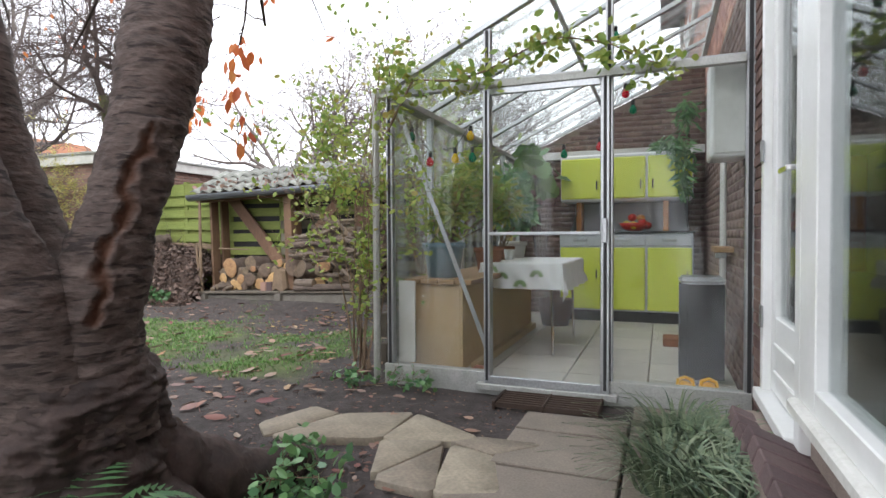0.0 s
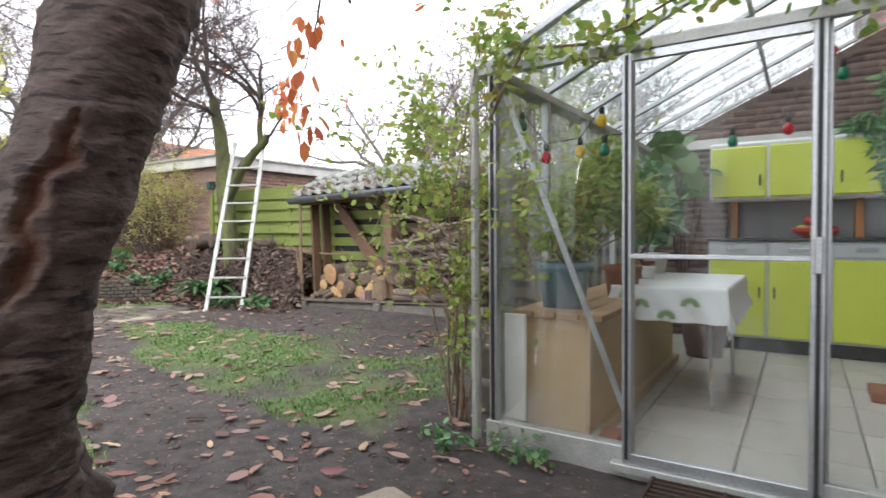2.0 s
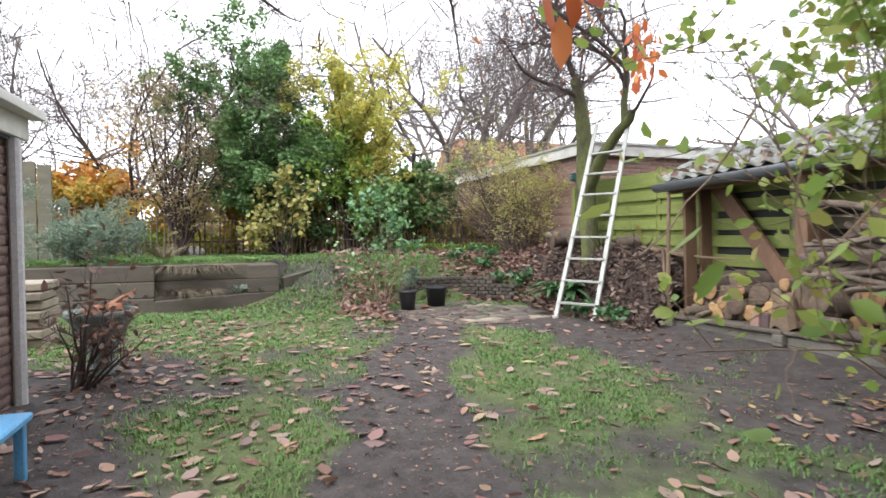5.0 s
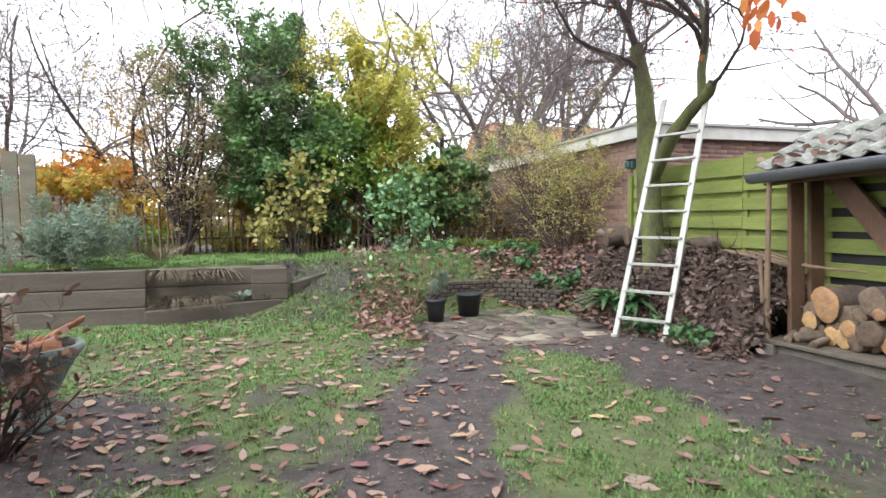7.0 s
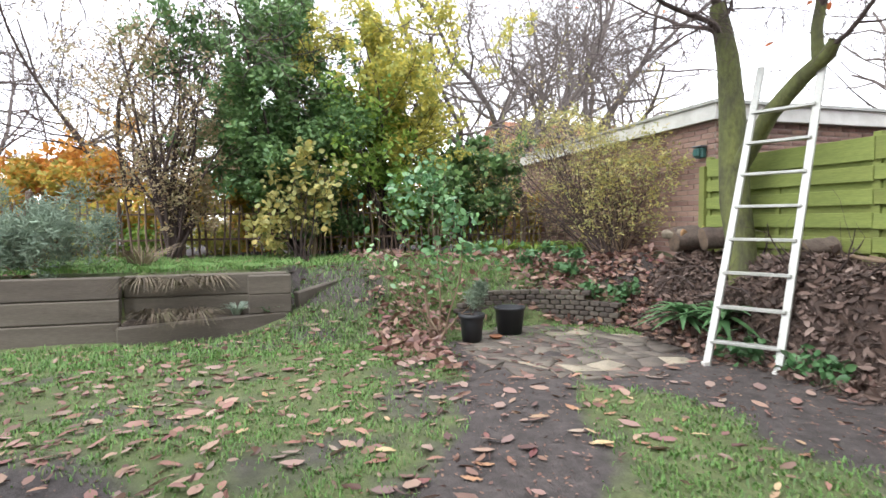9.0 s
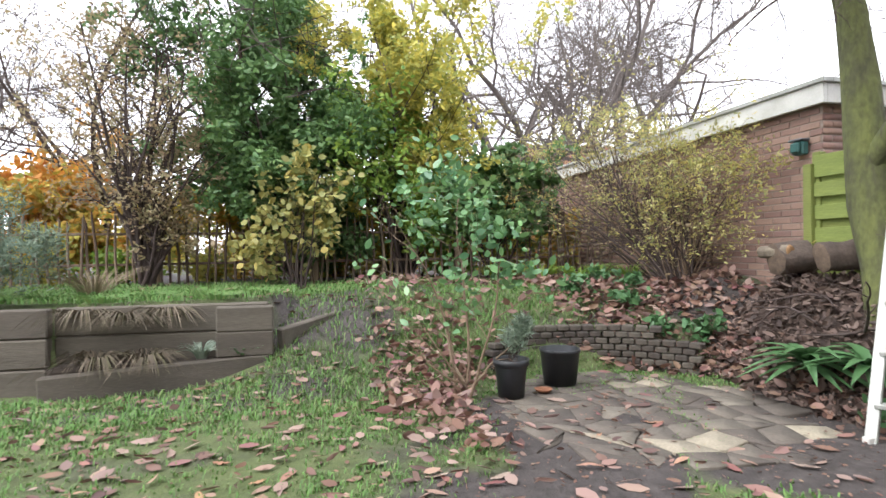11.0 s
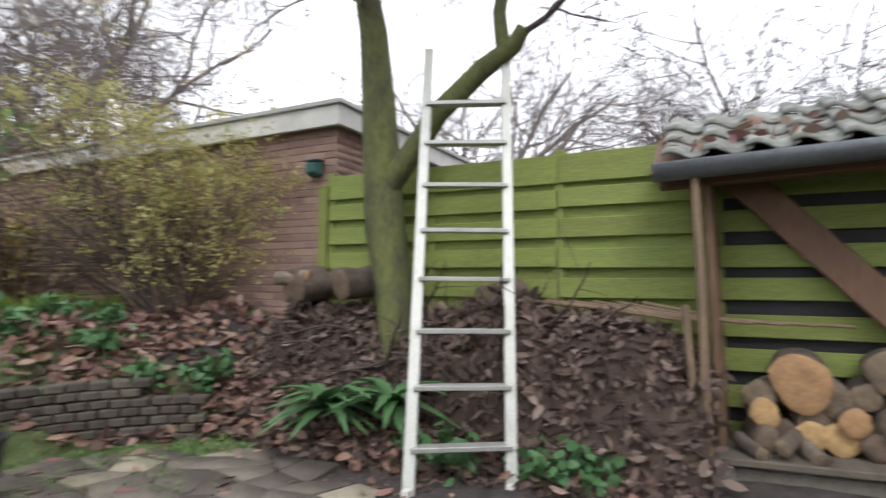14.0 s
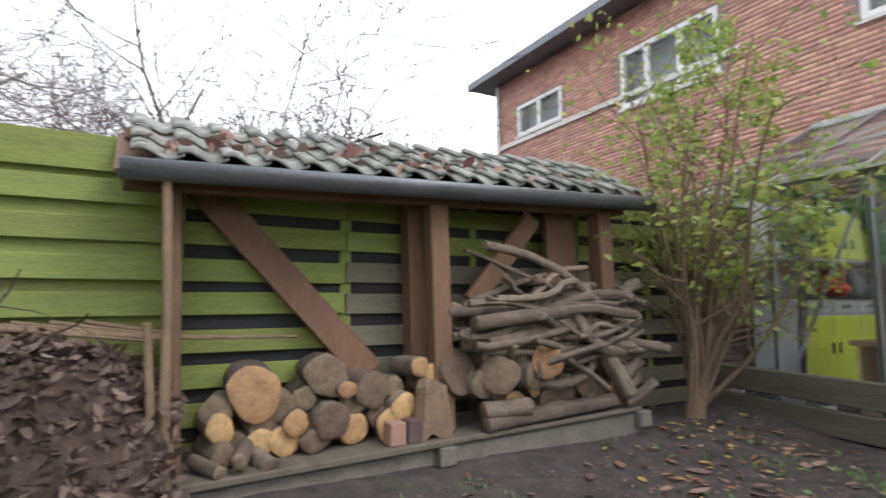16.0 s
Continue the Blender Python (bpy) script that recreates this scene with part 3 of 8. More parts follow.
def ground_material():
    m = bpy.data.materials.new("garden ground")
    m.use_nodes = True
    nt = m.node_tree
    bsdf = nt.nodes["Principled BSDF"]
    tc = nt.nodes.new("ShaderNodeTexCoord")

    def noise_node(scale, detail=6):
        n = nt.nodes.new("ShaderNodeTexNoise")
        n.inputs["Scale"].default_value = scale
        n.inputs["Detail"].default_value = detail
        n.inputs["Roughness"].default_value = 0.65
        nt.links.new(tc.outputs["Object"], n.inputs["Vector"])
        return n

    def ramp(source, *stops):
        r = nt.nodes.new("ShaderNodeValToRGB")
        while len(r.color_ramp.elements) < len(stops):
            r.color_ramp.elements.new(0.5)
        for e, (p, c) in zip(r.color_ramp.elements, stops):
            e.position, e.color = p, (*c, 1)
        nt.links.new(source, r.inputs["Fac"])
        return r

    n1, n2, n3 = noise_node(1.7), noise_node(9), noise_node(70)
    soil = ramp(n2.outputs["Fac"], (0.3, (0.036, 0.03, 0.028)), (0.52, (0.066, 0.056, 0.053)), (0.75, (0.105, 0.09, 0.084)))
    turf = ramp(n2.outputs["Fac"], (0.3, (0.07, 0.085, 0.035)), (0.55, (0.1, 0.13, 0.045)), (0.75, (0.145, 0.16, 0.07)))
    at = nt.nodes.new("ShaderNodeAttribute")
    at.attribute_name = "bare"
    add = nt.nodes.new("ShaderNodeMath")
    add.operation = "ADD"
    nt.links.new(at.outputs["Fac"], add.inputs[0])
    nt.links.new(n1.outputs["Fac"], add.inputs[1])
    mr = nt.nodes.new("ShaderNodeMapRange")
    mr.inputs["From Min"].default_value = 0.62
    mr.inputs["From Max"].default_value = 1.05
    nt.links.new(add.outputs["Value"], mr.inputs["Value"])
    mix = nt.nodes.new("ShaderNodeMix")
    mix.data_type = "RGBA"
    nt.links.new(mr.outputs["Result"], mix.inputs["Factor"])
    nt.links.new(turf.outputs["Color"], mix.inputs["A"])
    nt.links.new(soil.outputs["Color"], mix.inputs["B"])
    over = nt.nodes.new("ShaderNodeMix")
    over.data_type = "RGBA"
    over.blend_type = "OVERLAY"
    over.inputs["Factor"].default_value = 0.6
    nt.links.new(mix.outputs["Result"], over.inputs["A"])
    nt.links.new(n3.outputs["Fac"], over.inputs["B"])
    nt.links.new(over.outputs["Result"], bsdf.inputs["Base Color"])
    bsdf.inputs["Roughness"].default_value = 0.9
    bp = nt.nodes.new("ShaderNodeBump")
    bp.inputs["Strength"].default_value = 0.8
    bp.inputs["Distance"].default_value = 0.02
    nt.links.new(n3.outputs["Fac"], bp.inputs["Height"])
    nt.links.new(bp.outputs["Normal"], bsdf.inputs["Normal"])
    return m


ground = tagged(link("ground", ground_mesh, ground_material(), smooth=True), "bare trodden soil and patchy lawn with a bank", "ground", kind="structure")


# ---- brickwork ----
def brick_face(origin, u, v, n, width, height, holes=(), bw=0.21, bh=0.0625, joint=0.011, proud=0.008):
    """Running-bond bricks on a wall face: u along, v up, n outwards. Returns the boxes as centre, half width, half height."""
    out = []
    row = 0
    z = 0.0
    while z + bh * 0.6 < height:
        off = (row % 2) * bw / 2
        x = -off
        while x < width:
            x0, x1 = max(0, x), min(width, x + bw - joint)
            if x1 - x0 > 0.03:
                z0, z1 = z, min(height, z + bh - joint)
                ok = True
                for hx0, hx1, hz0, hz1 in holes:
                    if x1 > hx0 and x0 < hx1 and z1 > hz0 and z0 < hz1:
                        ok = False
                if ok:
                    out.append((x0, x1, z0, z1))
            x += bw
        z += bh
        row += 1
    return out


def bricks_joined(name, cells, origin, u, v, n, proud, mat, parent):
    u, v, n, o = (np.array(a, float) for a in (u, v, n, origin))
    c = np.array(cells)
    k = len(c)
    dx = RNG.normal(0, 0.0015, k)
    rows = []
    e = 0.004
    for a, b, d in ((0, 2, 0), (1, 2, 0), (1, 3, 0), (0, 3, 0)):
        rows.append(o + np.outer(c[:, a], u) + np.outer(c[:, b], v))
    inset = []
    for (a, sa), (b, sb) in (((0, 1), (2, 1)), ((1, -1), (2, 1)), ((1, -1), (3, -1)), ((0, 1), (3, -1))):
        inset.append(o + np.outer(c[:, a] + sa * e, u) + np.outer(c[:, b] + sb * e, v) + np.outer(proud + dx, n))
    verts = np.stack(rows + inset, 1).reshape(-1, 3)
    base = np.arange(k)[:, None] * 8
    quads = np.array([(4, 5, 6, 7), (0, 1, 5, 4), (1, 2, 6, 5), (2, 3, 7, 6), (3, 0, 4, 7)])
    faces = (base[:, :, None] + quads[None]).reshape(-1, 4)
    if np.dot(np.cross(u, v), n) < 0:
        faces = faces[:, ::-1]
    return tagged(link(name, mesh_of(name, verts, faces.tolist()), mat, parent), kind="stuff")


def joined_brick(name, base, second):
    return material(name, base, second, 9, 0.88, 0, 0.25, 140, island=0.2)


MJ_HOUSE = joined_brick("orange red brickwork", (0.58, 0.32, 0.26), (0.47, 0.25, 0.2))
MJ_DARK = joined_brick("dark brown brickwork", (0.21, 0.135, 0.115), (0.14, 0.095, 0.085))
MJ_GARAGE = joined_brick("weathered red brickwork", (0.34, 0.2, 0.16), (0.22, 0.155, 0.13))
BRICK_MESH = {}


def brick_objects(cells, origin, u, v, n, mat, parent):
    """Single bricks as objects of their own on shared meshes."""
    u, v, n, o = (Vector(a) for a in (u, v, n, origin))
    rot = Matrix((u, v, n)).transposed().to_4x4()
    for x0, x1, z0, z1 in cells:
        key = (round(x1 - x0, 2), round(z1 - z0, 2), mat.name)
        if key not in BRICK_MESH:
            bm = box_bm((-(x1 - x0) / 2, (x1 - x0) / 2, -(z1 - z0) / 2, (z1 - z0) / 2, -0.02, 0.008), bevel=0.003)
            me = bpy.data.meshes.new("brick")
            bm.to_mesh(me)
            bm.free()
            me.materials.append(mat)
            BRICK_MESH[key] = me
        ob = new("brick", BRICK_MESH[key])
        ob.parent = parent
        m = rot.copy()
        m.translation = o + u * ((x0 + x1) / 2) + v * ((z0 + z1) / 2) + n * random.uniform(-0.002, 0.002)
        ob.matrix_basis = m


# ---- the house, along x = 1.95 ----
HX = 1.95
house = tagged(empty("house", (HX, 4, 0)), "orange-red brick house with white windows and dark eaves", "house")
house.matrix_basis = Matrix.Identity(4)
windows_up = [(12.5, 13.87, 4.42, 5.06), (9.3, 11.05, 4.12, 5.06), (6.1, 7.62, 4.05, 5.06)]
# wall cores, thick, with the openings left out
box("wall", (HX, HX + 0.3, 4.1, 14.6, -0.1, 4.05), M_MORTAR, house, bevel=0)
box("wall", (HX, HX + 0.3, -4.0, 14.6, 5.06, 5.72), M_MORTAR, house, bevel=0)
last = 14.6
for y0, y1, z0, z1 in windows_up:
    box("wall", (HX, HX + 0.3, y1, last, 4.05, 5.06), M_MORTAR, house, bevel=0)
    if z0 > 4.06:
        box("wall", (HX, HX + 0.3, y0, y1, 4.05, z0), M_MORTAR, house, bevel=0)
    last = y0
box("wall", (HX, HX + 0.3, -4.0, last, 4.05, 5.06), M_MORTAR, house, bevel=0)
box("wall", (HX, HX + 0.3, -4.0, 4.1, 2.55, 4.05), M_MORTAR, house, bevel=0)
box("wall", (HX, HX + 0.3, -4.0, 3.38, -0.1, 0.4), M_MORTAR, house, bevel=0)
box("wall", (HX, HX + 0.3, -4.0, 0.6, 0.4, 2.55), M_MORTAR, house, bevel=0)
box("wall", (HX + 0.3, 9.0, 14.3, 14.6, -0.1, 5.72), M_BRICK_HOUSE, house, bevel=0)
box("wall", (8.7, 9.0, -4.0, 14.3, -0.1, 5.72), M_BRICK_HOUSE, house, bevel=0)
box("wall", (HX + 0.3, 8.7, -4.0, -3.7, -0.1, 5.72), M_BRICK_HOUSE, house, bevel=0)
cells = brick_face(None, None, None, None, 18.6, 3.12, [(14.6 - y1, 14.6 - y0, z0 - 2.6, z1 - 2.6) for y0, y1, z0, z1 in windows_up])
bricks_joined("brickwork", cells, (HX, 14.6, 2.6), (0, -1, 0), (0, 0, 1), (-1, 0, 0), 0.008, MJ_HOUSE, house)
cells = brick_face(None, None, None, None, 6.4, 2.6)
bricks_joined("brickwork", cells, (HX, 14.6, 0.0), (0, -1, 0), (0, 0, 1), (-1, 0, 0), 0.008, MJ_HOUSE, house)
cells = brick_face(None, None, None, None, 3.7, 2.6)
bricks_joined("brickwork", cells, (HX, 8.2, 0.0), (0, -1, 0), (0, 0, 1), (-1, 0, 0), 0.008, MJ_DARK, house)
near_cells = brick_face(None, None, None, None, 0.4, 2.6)
brick_objects(near_cells, (HX, 4.5, 0.0), (0, -1, 0), (0, 0, 1), (-1, 0, 0), M_BRICK_DARK, house)
# white string course, eaves and roof
box("string_course", (HX - 0.05, HX, 9.0, 14.6, 4.27, 4.36), M_WHITE_OLD, house, "white painted string course", 0.006)
part("soffit", box_bm((HX - 0.45, HX + 0.3, -4.4, 15.05, 5.72, 5.78), (HX - 0.5, HX - 0.44, -4.4, 15.05, 5.7, 5.86), bevel=0.006), M_ZINC, house, "dark eaves board and gutter")
roof_bm = bmesh.new()
rv = [roof_bm.verts.new(p) for p in ((HX - 0.5, -4.4, 5.84), (HX - 0.5, 15.05, 5.84), (5.5, 15.05, 8.3), (5.5, -4.4, 8.3), (9.5, 15.05, 5.84), (9.5, -4.4, 5.84),
                                     (HX - 0.5, -4.4, 5.8), (HX - 0.5, 15.05, 5.8), (9.5, 15.05, 5.8), (9.5, -4.4, 5.8))]
for q in ((0, 1, 2, 3), (3, 2, 4, 5), (6, 7, 8, 9), (1, 7, 8, 4), (1, 4, 2), (0, 3, 5), (0, 5, 9, 6)):
    roof_bm.faces.new([rv[i] for i in q])
part("roof", roof_bm, M_TILE_ROOF, house, "dark tiled roof")
beam("downpipe", (HX - 0.06, 14.5, 0.0), (HX - 0.06, 14.5, 5.7), 0.08, 0.08, M_WHITE_OLD, house, "pale rainwater pipe", 0.02)


def house_window(y0, y1, z0, z1, splits):
    w = new("window")
    w.parent = house
    w["label"] = "white framed upstairs window"
    f = 0.075
    x0, x1 = HX - 0.02, HX + 0.06
    bars = [(x0, x1, y0, y0 + f, z0, z1), (x0, x1, y1 - f, y1, z0, z1), (x0, x1, y0 + f, y1 - f, z1 - f, z1), (x0, x1, y0 + f, y1 - f, z0, z0 + f)]
    for s in splits:
        c = y0 + (y1 - y0) * s
        bars.append((x0, x1, c - f * 0.6, c + f * 0.6, z0 + f, z1 - f))
    part("frame", box_bm(*bars), M_WHITE, w)
    edges = [y0] + [y0 + (y1 - y0) * s for s in splits] + [y1]
    for a, b in zip(edges, edges[1:]):
        box("pane", (HX + 0.02, HX + 0.026, a + 0.03, b - 0.03, z0 + 0.03, z1 - 0.03), M_GLASS_HOUSE, w, bevel=0)
    box("sill", (HX - 0.06, HX, y0 - 0.04, y1 + 0.04, z0 - 0.05, z0), M_WHITE_OLD, w)
    return w


house_window(*windows_up[0], [0.5])
house_window(*windows_up[1], [0.36, 0.7])
house_window(*windows_up[2], [0.5])
box("ceiling_slab", (HX + 0.3, 8.7, -3.7, 14.3, 2.55, 2.75), M_DARK_ROOM, house, "pale plaster ceiling slab", 0)
box("room_floor", (HX + 0.3, 8.7, -3.7, 14.3, 0.1, 0.28), M_DARK_ROOM, house, "pale interior floor", 0)
box("inner_wall", (5.2, 5.3, -3.7, 14.3, 0.28, 2.55), M_DARK_ROOM, house, "pale plaster inner wall", 0)
# added pale sheet brightens the upstairs panes in place of their sky reflection
box("sky_sheen_sheet", (HX + 0.31, HX + 0.34, 6.0, 14.0, 3.6, 5.3), M_PALE_GREY, house, "pale sheet standing in for sky reflected in the panes", 0)

# garden door and fixed windows beside the paving
door_1 = tagged(empty("door_1"), "white glazed garden door with chrome handle, closed", "door", kind="structure")
FX0, FX1 = HX - 0.035, HX + 0.05
part("door_frame", box_bm((FX0, FX1, 4.04, 4.1, 0.28, 2.55), (FX0, FX1, 3.3, 3.38, 0.28, 2.55), (FX0, FX1, 3.38, 4.04, 2.45, 2.55), (FX0 - 0.03, FX1, 3.38, 4.1, 0.26, 0.31)), M_WHITE, door_1)
LX0, LX1 = HX + 0.0, HX + 0.045
part("leaf", box_bm((LX0, LX1, 3.385, 3.48, 0.32, 2.44), (LX0, LX1, 3.94, 4.035, 0.32, 2.44), (LX0, LX1, 3.48, 3.94, 2.33, 2.44), (LX0, LX1, 3.48, 3.94, 0.32, 0.66),
                    (LX0 - 0.012, LX0, 3.5, 3.92, 0.4, 0.43), (LX0 - 0.012, LX0, 3.5, 3.92, 0.52, 0.55)), M_WHITE, door_1, "white panelled door leaf")
box("pane", (LX0 + 0.02, LX0 + 0.026, 3.47, 3.95, 0.65, 2.34), M_GLASS_HOUSE, door_1, bevel=0)
hd = part("handle", box_bm((LX0 - 0.012, LX0, 3.41, 3.45, 1.1, 1.34), (LX0 - 0.05, LX0 - 0.01, 3.42, 3.44, 1.25, 1.27), (LX0 - 0.06, LX0 - 0.045, 3.42, 3.56, 1.25, 1.27)), M_CHROME, door_1, "chrome lever handle")
for z in (0.6, 1.35, 2.15):
    box("hinge", (FX0 - 0.012, FX0, 4.02, 4.06, z, z + 0.1), M_STEEL, door_1)
window_1 = tagged(empty("window_1"), "large white-framed fixed window with worn sill", "window", kind="structure")
part("frame", box_bm((FX0, FX1, 3.1, 3.3, 0.47, 2.55), (FX0, FX1, 0.6, 0.7, 0.47, 2.55), (FX0, FX1, 0.7, 3.1, 2.45, 2.55), (FX0, FX1, 0.7, 3.1, 0.47, 0.55), (FX0, FX1, 1.85, 1.93, 0.55, 2.45)), M_WHITE, window_1)
box("pane", (HX + 0.0, HX + 0.006, 1.92, 3.11, 0.54, 2.46), M_GLASS_HOUSE, window_1, bevel=0)
box("pane", (HX + 0.0, HX + 0.006, 0.69, 1.86, 0.54, 2.46), M_GLASS_HOUSE, window_1, bevel=0)
part("window_sill", beam_bm((HX - 0.03, 0.55, 0.445), (HX - 0.03, 3.33, 0.445), 0.075, 0.05, 0.01), M_WHITE_OLD, window_1, "chipped white timber sill")
plinth = tagged(empty("brick_sill"), "purple-brown clinker sill under the window", "brick sill", kind="structure")
PM = None
for i in range(24):
    y = 3.85 - i * 0.125
    if PM is None:
        PM = box_bm((-0.11, 0.1, -0.056, 0.056, -0.03, 0.03), bevel=0.004)
        me = bpy.data.meshes.new("brick")
        PM.to_mesh(me)
        PM.free()
        me.materials.append(M_KLINKER)
    b = new("brick", me)
    b.parent = plinth
    b.matrix_basis = pose(HX - 0.08, y, 0.275 if y < 3.38 else 0.2, 0, 20, random.uniform(-1, 1))
box("core", (HX - 0.17, HX - 0.001, 0.6, 3.95, -0.1, 0.235), M_MORTAR, plinth, bevel=0.002)

# ---- dark brick end wall behind the greenhouse ----
wall_bm = bmesh.new()
wv = [wall_bm.verts.new(p) for p in ((-0.3, 8.2, -0.1), (HX, 8.2, -0.1), (HX, 8.2, 3.0), (-0.3, 8.2, 1.95), (-0.3, 8.4, -0.1), (HX, 8.4, -0.1), (HX, 8.4, 3.0), (-0.3, 8.4, 1.95))]
for q in ((0, 1, 2, 3), (7, 6, 5, 4), (0, 4, 5, 1), (1, 5, 6, 2), (2, 6, 7, 3), (3, 7, 4, 0)):
    wall_bm.faces.new([wv[i] for i in q])
wall_back = tagged(part("wall_back", wall_bm, M_MORTAR), "dark brown brick wall closing the greenhouse", "brick wall", kind="structure")
cells = [c for c in brick_face(None, None, None, None, 2.25, 3.0) if c[3] < 1.97 + (c[0] * 0.46)]
bricks_joined("brickwork", cells, (-0.3, 8.2, 0.0), (1, 0, 0), (0, 0, 1), (0, -1, 0), 0.008, MJ_DARK, wall_back)

# ---- garage ----
garage = tagged(empty("garage"), "low flat-roofed weathered brick garage with white fascia", "garage")
box("wall", (-13.5, -7.5, 8.15, 14.0, -0.1, 2.4), M_MORTAR, garage, bevel=0)
cells = brick_face(None, None, None, None, 6.0, 1.95)
near = [c for c in cells if c[0] > 3.9 and c[2] > 0.35]
far = [c for c in cells if not (c[0] > 3.9 and c[2] > 0.35)]
bricks_joined("brickwork", far, (-13.5, 8.15, 0.45), (1, 0, 0), (0, 0, 1), (0, -1, 0), 0.008, MJ_GARAGE, garage)
brick_objects(near[:300], (-13.5, 8.15, 0.45), (1, 0, 0), (0, 0, 1), (0, -1, 0), M_BRICK_GARAGE, garage)
if len(near) > 300:
    bricks_joined("brickwork", near[300:], (-13.5, 8.15, 0.45), (1, 0, 0), (0, 0, 1), (0, -1, 0), 0.008, MJ_GARAGE, garage)
cells = brick_face(None, None, None, None, 5.8, 1.2, [(1.6, 2.6, 0.3, 0.85)])
bricks_joined("brickwork", cells, (-7.5, 8.15, 1.2), (0, 1, 0), (0, 0, 1), (1, 0, 0), 0.008, MJ_GARAGE, garage)
box("window", (-7.505, -7.46, 9.75, 10.75, 1.5, 2.05), M_WHITE, garage, "white garage window frame")
box("fascia", (-13.6, -7.4, 8.05, 8.09, 2.32, 2.49), M_WHITE_OLD, garage, "peeling white fascia board")
box("fascia", (-7.44, -7.4, 8.09, 14.1, 2.32, 2.49), M_WHITE_OLD, garage, "peeling white fascia board")
box("roof_trim", (-13.6, -7.37, 8.02, 8.12, 2.49, 2.53), M_ALU_DULL, garage, "grey metal roof edge")
box("roof_trim", (-7.47, -7.37, 8.12, 14.1, 2.49, 2.53), M_ALU_DULL, garage, "grey metal roof edge")
for yy_ in (8.9, 9.1):
    beam("vent_pipe", (-7.9, yy_, 2.5), (-8.15, yy_ - 0.1, 2.63), 0.05, 0.05, M_TWIG, garage, bevel=0.012)
box("roof", (-13.58, -7.42, 8.08, 14.1, 2.4, 2.49), M_ZINC, garage, "flat bitumen roof", 0)
wl = tagged(empty("wall_lamp", (-7.68, 8.13, 1.98)), "small dark green outdoor lamp on the garage wall", "wall lamp")
part("housing", box_bm((-0.06, 0.06, -0.07, 0, -0.06, 0.06), (-0.045, 0.045, -0.11, -0.07, -0.045, 0.045), bevel=0.012), material("green lamp plastic", (0.03, 0.11, 0.1), None, 6, 0.5), wl)
part("cap", box_bm((-0.075, 0.075, -0.1, 0.0, 0.06, 0.08), bevel=0.008), M_ZINC, wl)

# ---- garden fence of overlapping boards ----
fence = tagged(empty("fence"), "algae-green fence of overlapping horizontal boards", "fence", kind="structure")
FY = 7.97
ROWS_Z = [1.775 - 0.192 * i for i in range(9)]
BOARD = {}
# near-black colour paints the shade seen in the gaps behind the log shelter
M_GAP_SHADE = material("backing board with gap shade painted in", (0.03, 0.03, 0.034), (0.02, 0.02, 0.022), 5, 0.8, 0, 0.2, 60)


def fence_board(x0, x1, y, z, h, mat):
    key = (round(x1 - x0, 2), round(h, 3), mat.name)
    if key not in BOARD:
        bm = box_bm((0, x1 - x0, -0.009, 0.009, -h / 2, h / 2), bevel=0.003)
        me = bpy.data.meshes.new("board")
        bm.to_mesh(me)
        bm.free()
        me.materials.append(mat)
        BOARD[key] = me
    b = new("board", BOARD[key])
    b.parent = fence
    b.matrix_basis = pose(x0, y + random.uniform(-0.003, 0.003), z + random.uniform(-0.004, 0.004), random.uniform(-1.5, 1.5), random.uniform(-0.25, 0.25), 0)


for k, x0 in enumerate((-7.42, -5.58, -3.74, -1.9)):
    x1 = x0 + 1.83 if k < 3 else -0.32
    for i, z in enumerate(ROWS_Z):
        mat = M_FENCE if (k < 2 or i < 3) else M_FENCE_GREY
        fence_board(x0, x1, FY, z, 0.185 if i == 0 else 0.122, mat)
        # behind the shelter the added back boards carry painted shade, elsewhere plain fence colour
        for a0, a1, back in ((x0, -4.67, M_FENCE), (-4.66, x1, M_GAP_SHADE)) if k == 1 else ((x0, x1, M_FENCE if k < 1 else M_GAP_SHADE),):
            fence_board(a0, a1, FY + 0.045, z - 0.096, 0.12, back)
    box("post", (x0 - 0.035, x0 + 0.035, FY + 0.012, FY + 0.082, 0.0, 1.9), M_FENCE, fence)
    xm = (x0 + x1) / 2
    box("batten", (xm - 0.025, xm + 0.025, FY + 0.012, FY + 0.035, 0.1, 1.84), M_FENCE, fence)
box("post", (-7.5, -7.42, FY - 0.04, FY + 0.04, 0.0, 1.8), M_FENCE, fence)

# ---- picket fence at the end of the garden ----
M_PALING = material("weathered brown paling", (0.22, 0.155, 0.11), (0.12, 0.085, 0.065), 7, 0.85, 0, 0.3, 60, (1, 1, 0.3), vary=0.25)
pickets = tagged(empty("picket_fence"), "thin brown chestnut paling fence", "picket fence", kind="structure")
pm = []
for s in range(4):
    rr = np.random.default_rng(40 + s)
    v, f = tube_arrays([(0, 0, 0), (0.01 * s, 0.01, 0.4), (-0.01, 0.0, 0.78), (0, 0, 0.84)], [0.018, 0.017, 0.015, 0.004], 5, 0.12, rr)
    me = mesh_of("paling", v, f)
    me.materials.append(M_PALING)
    pm.append(me)
yy = -0.6
while yy < 8.1:
    p = new("paling", random.choice(pm))
    p.parent = pickets
    p.matrix_basis = pose(-11.0 + random.uniform(-0.02, 0.02), yy, gz(-11, yy) - 0.04, random.uniform(-4, 4), random.uniform(-4, 4), random.uniform(0, 360)) @ Matrix.Diagonal((1, 1, random.uniform(0.92, 1.12), 1))
    yy += random.uniform(0.085, 0.12)
for z in (0.25, 0.62):
    beam("rail", (-11.03, -0.6, 0.7 + z), (-11.03, 8.1, 0.75 + z), 0.02, 0.03, M_PALING, pickets)
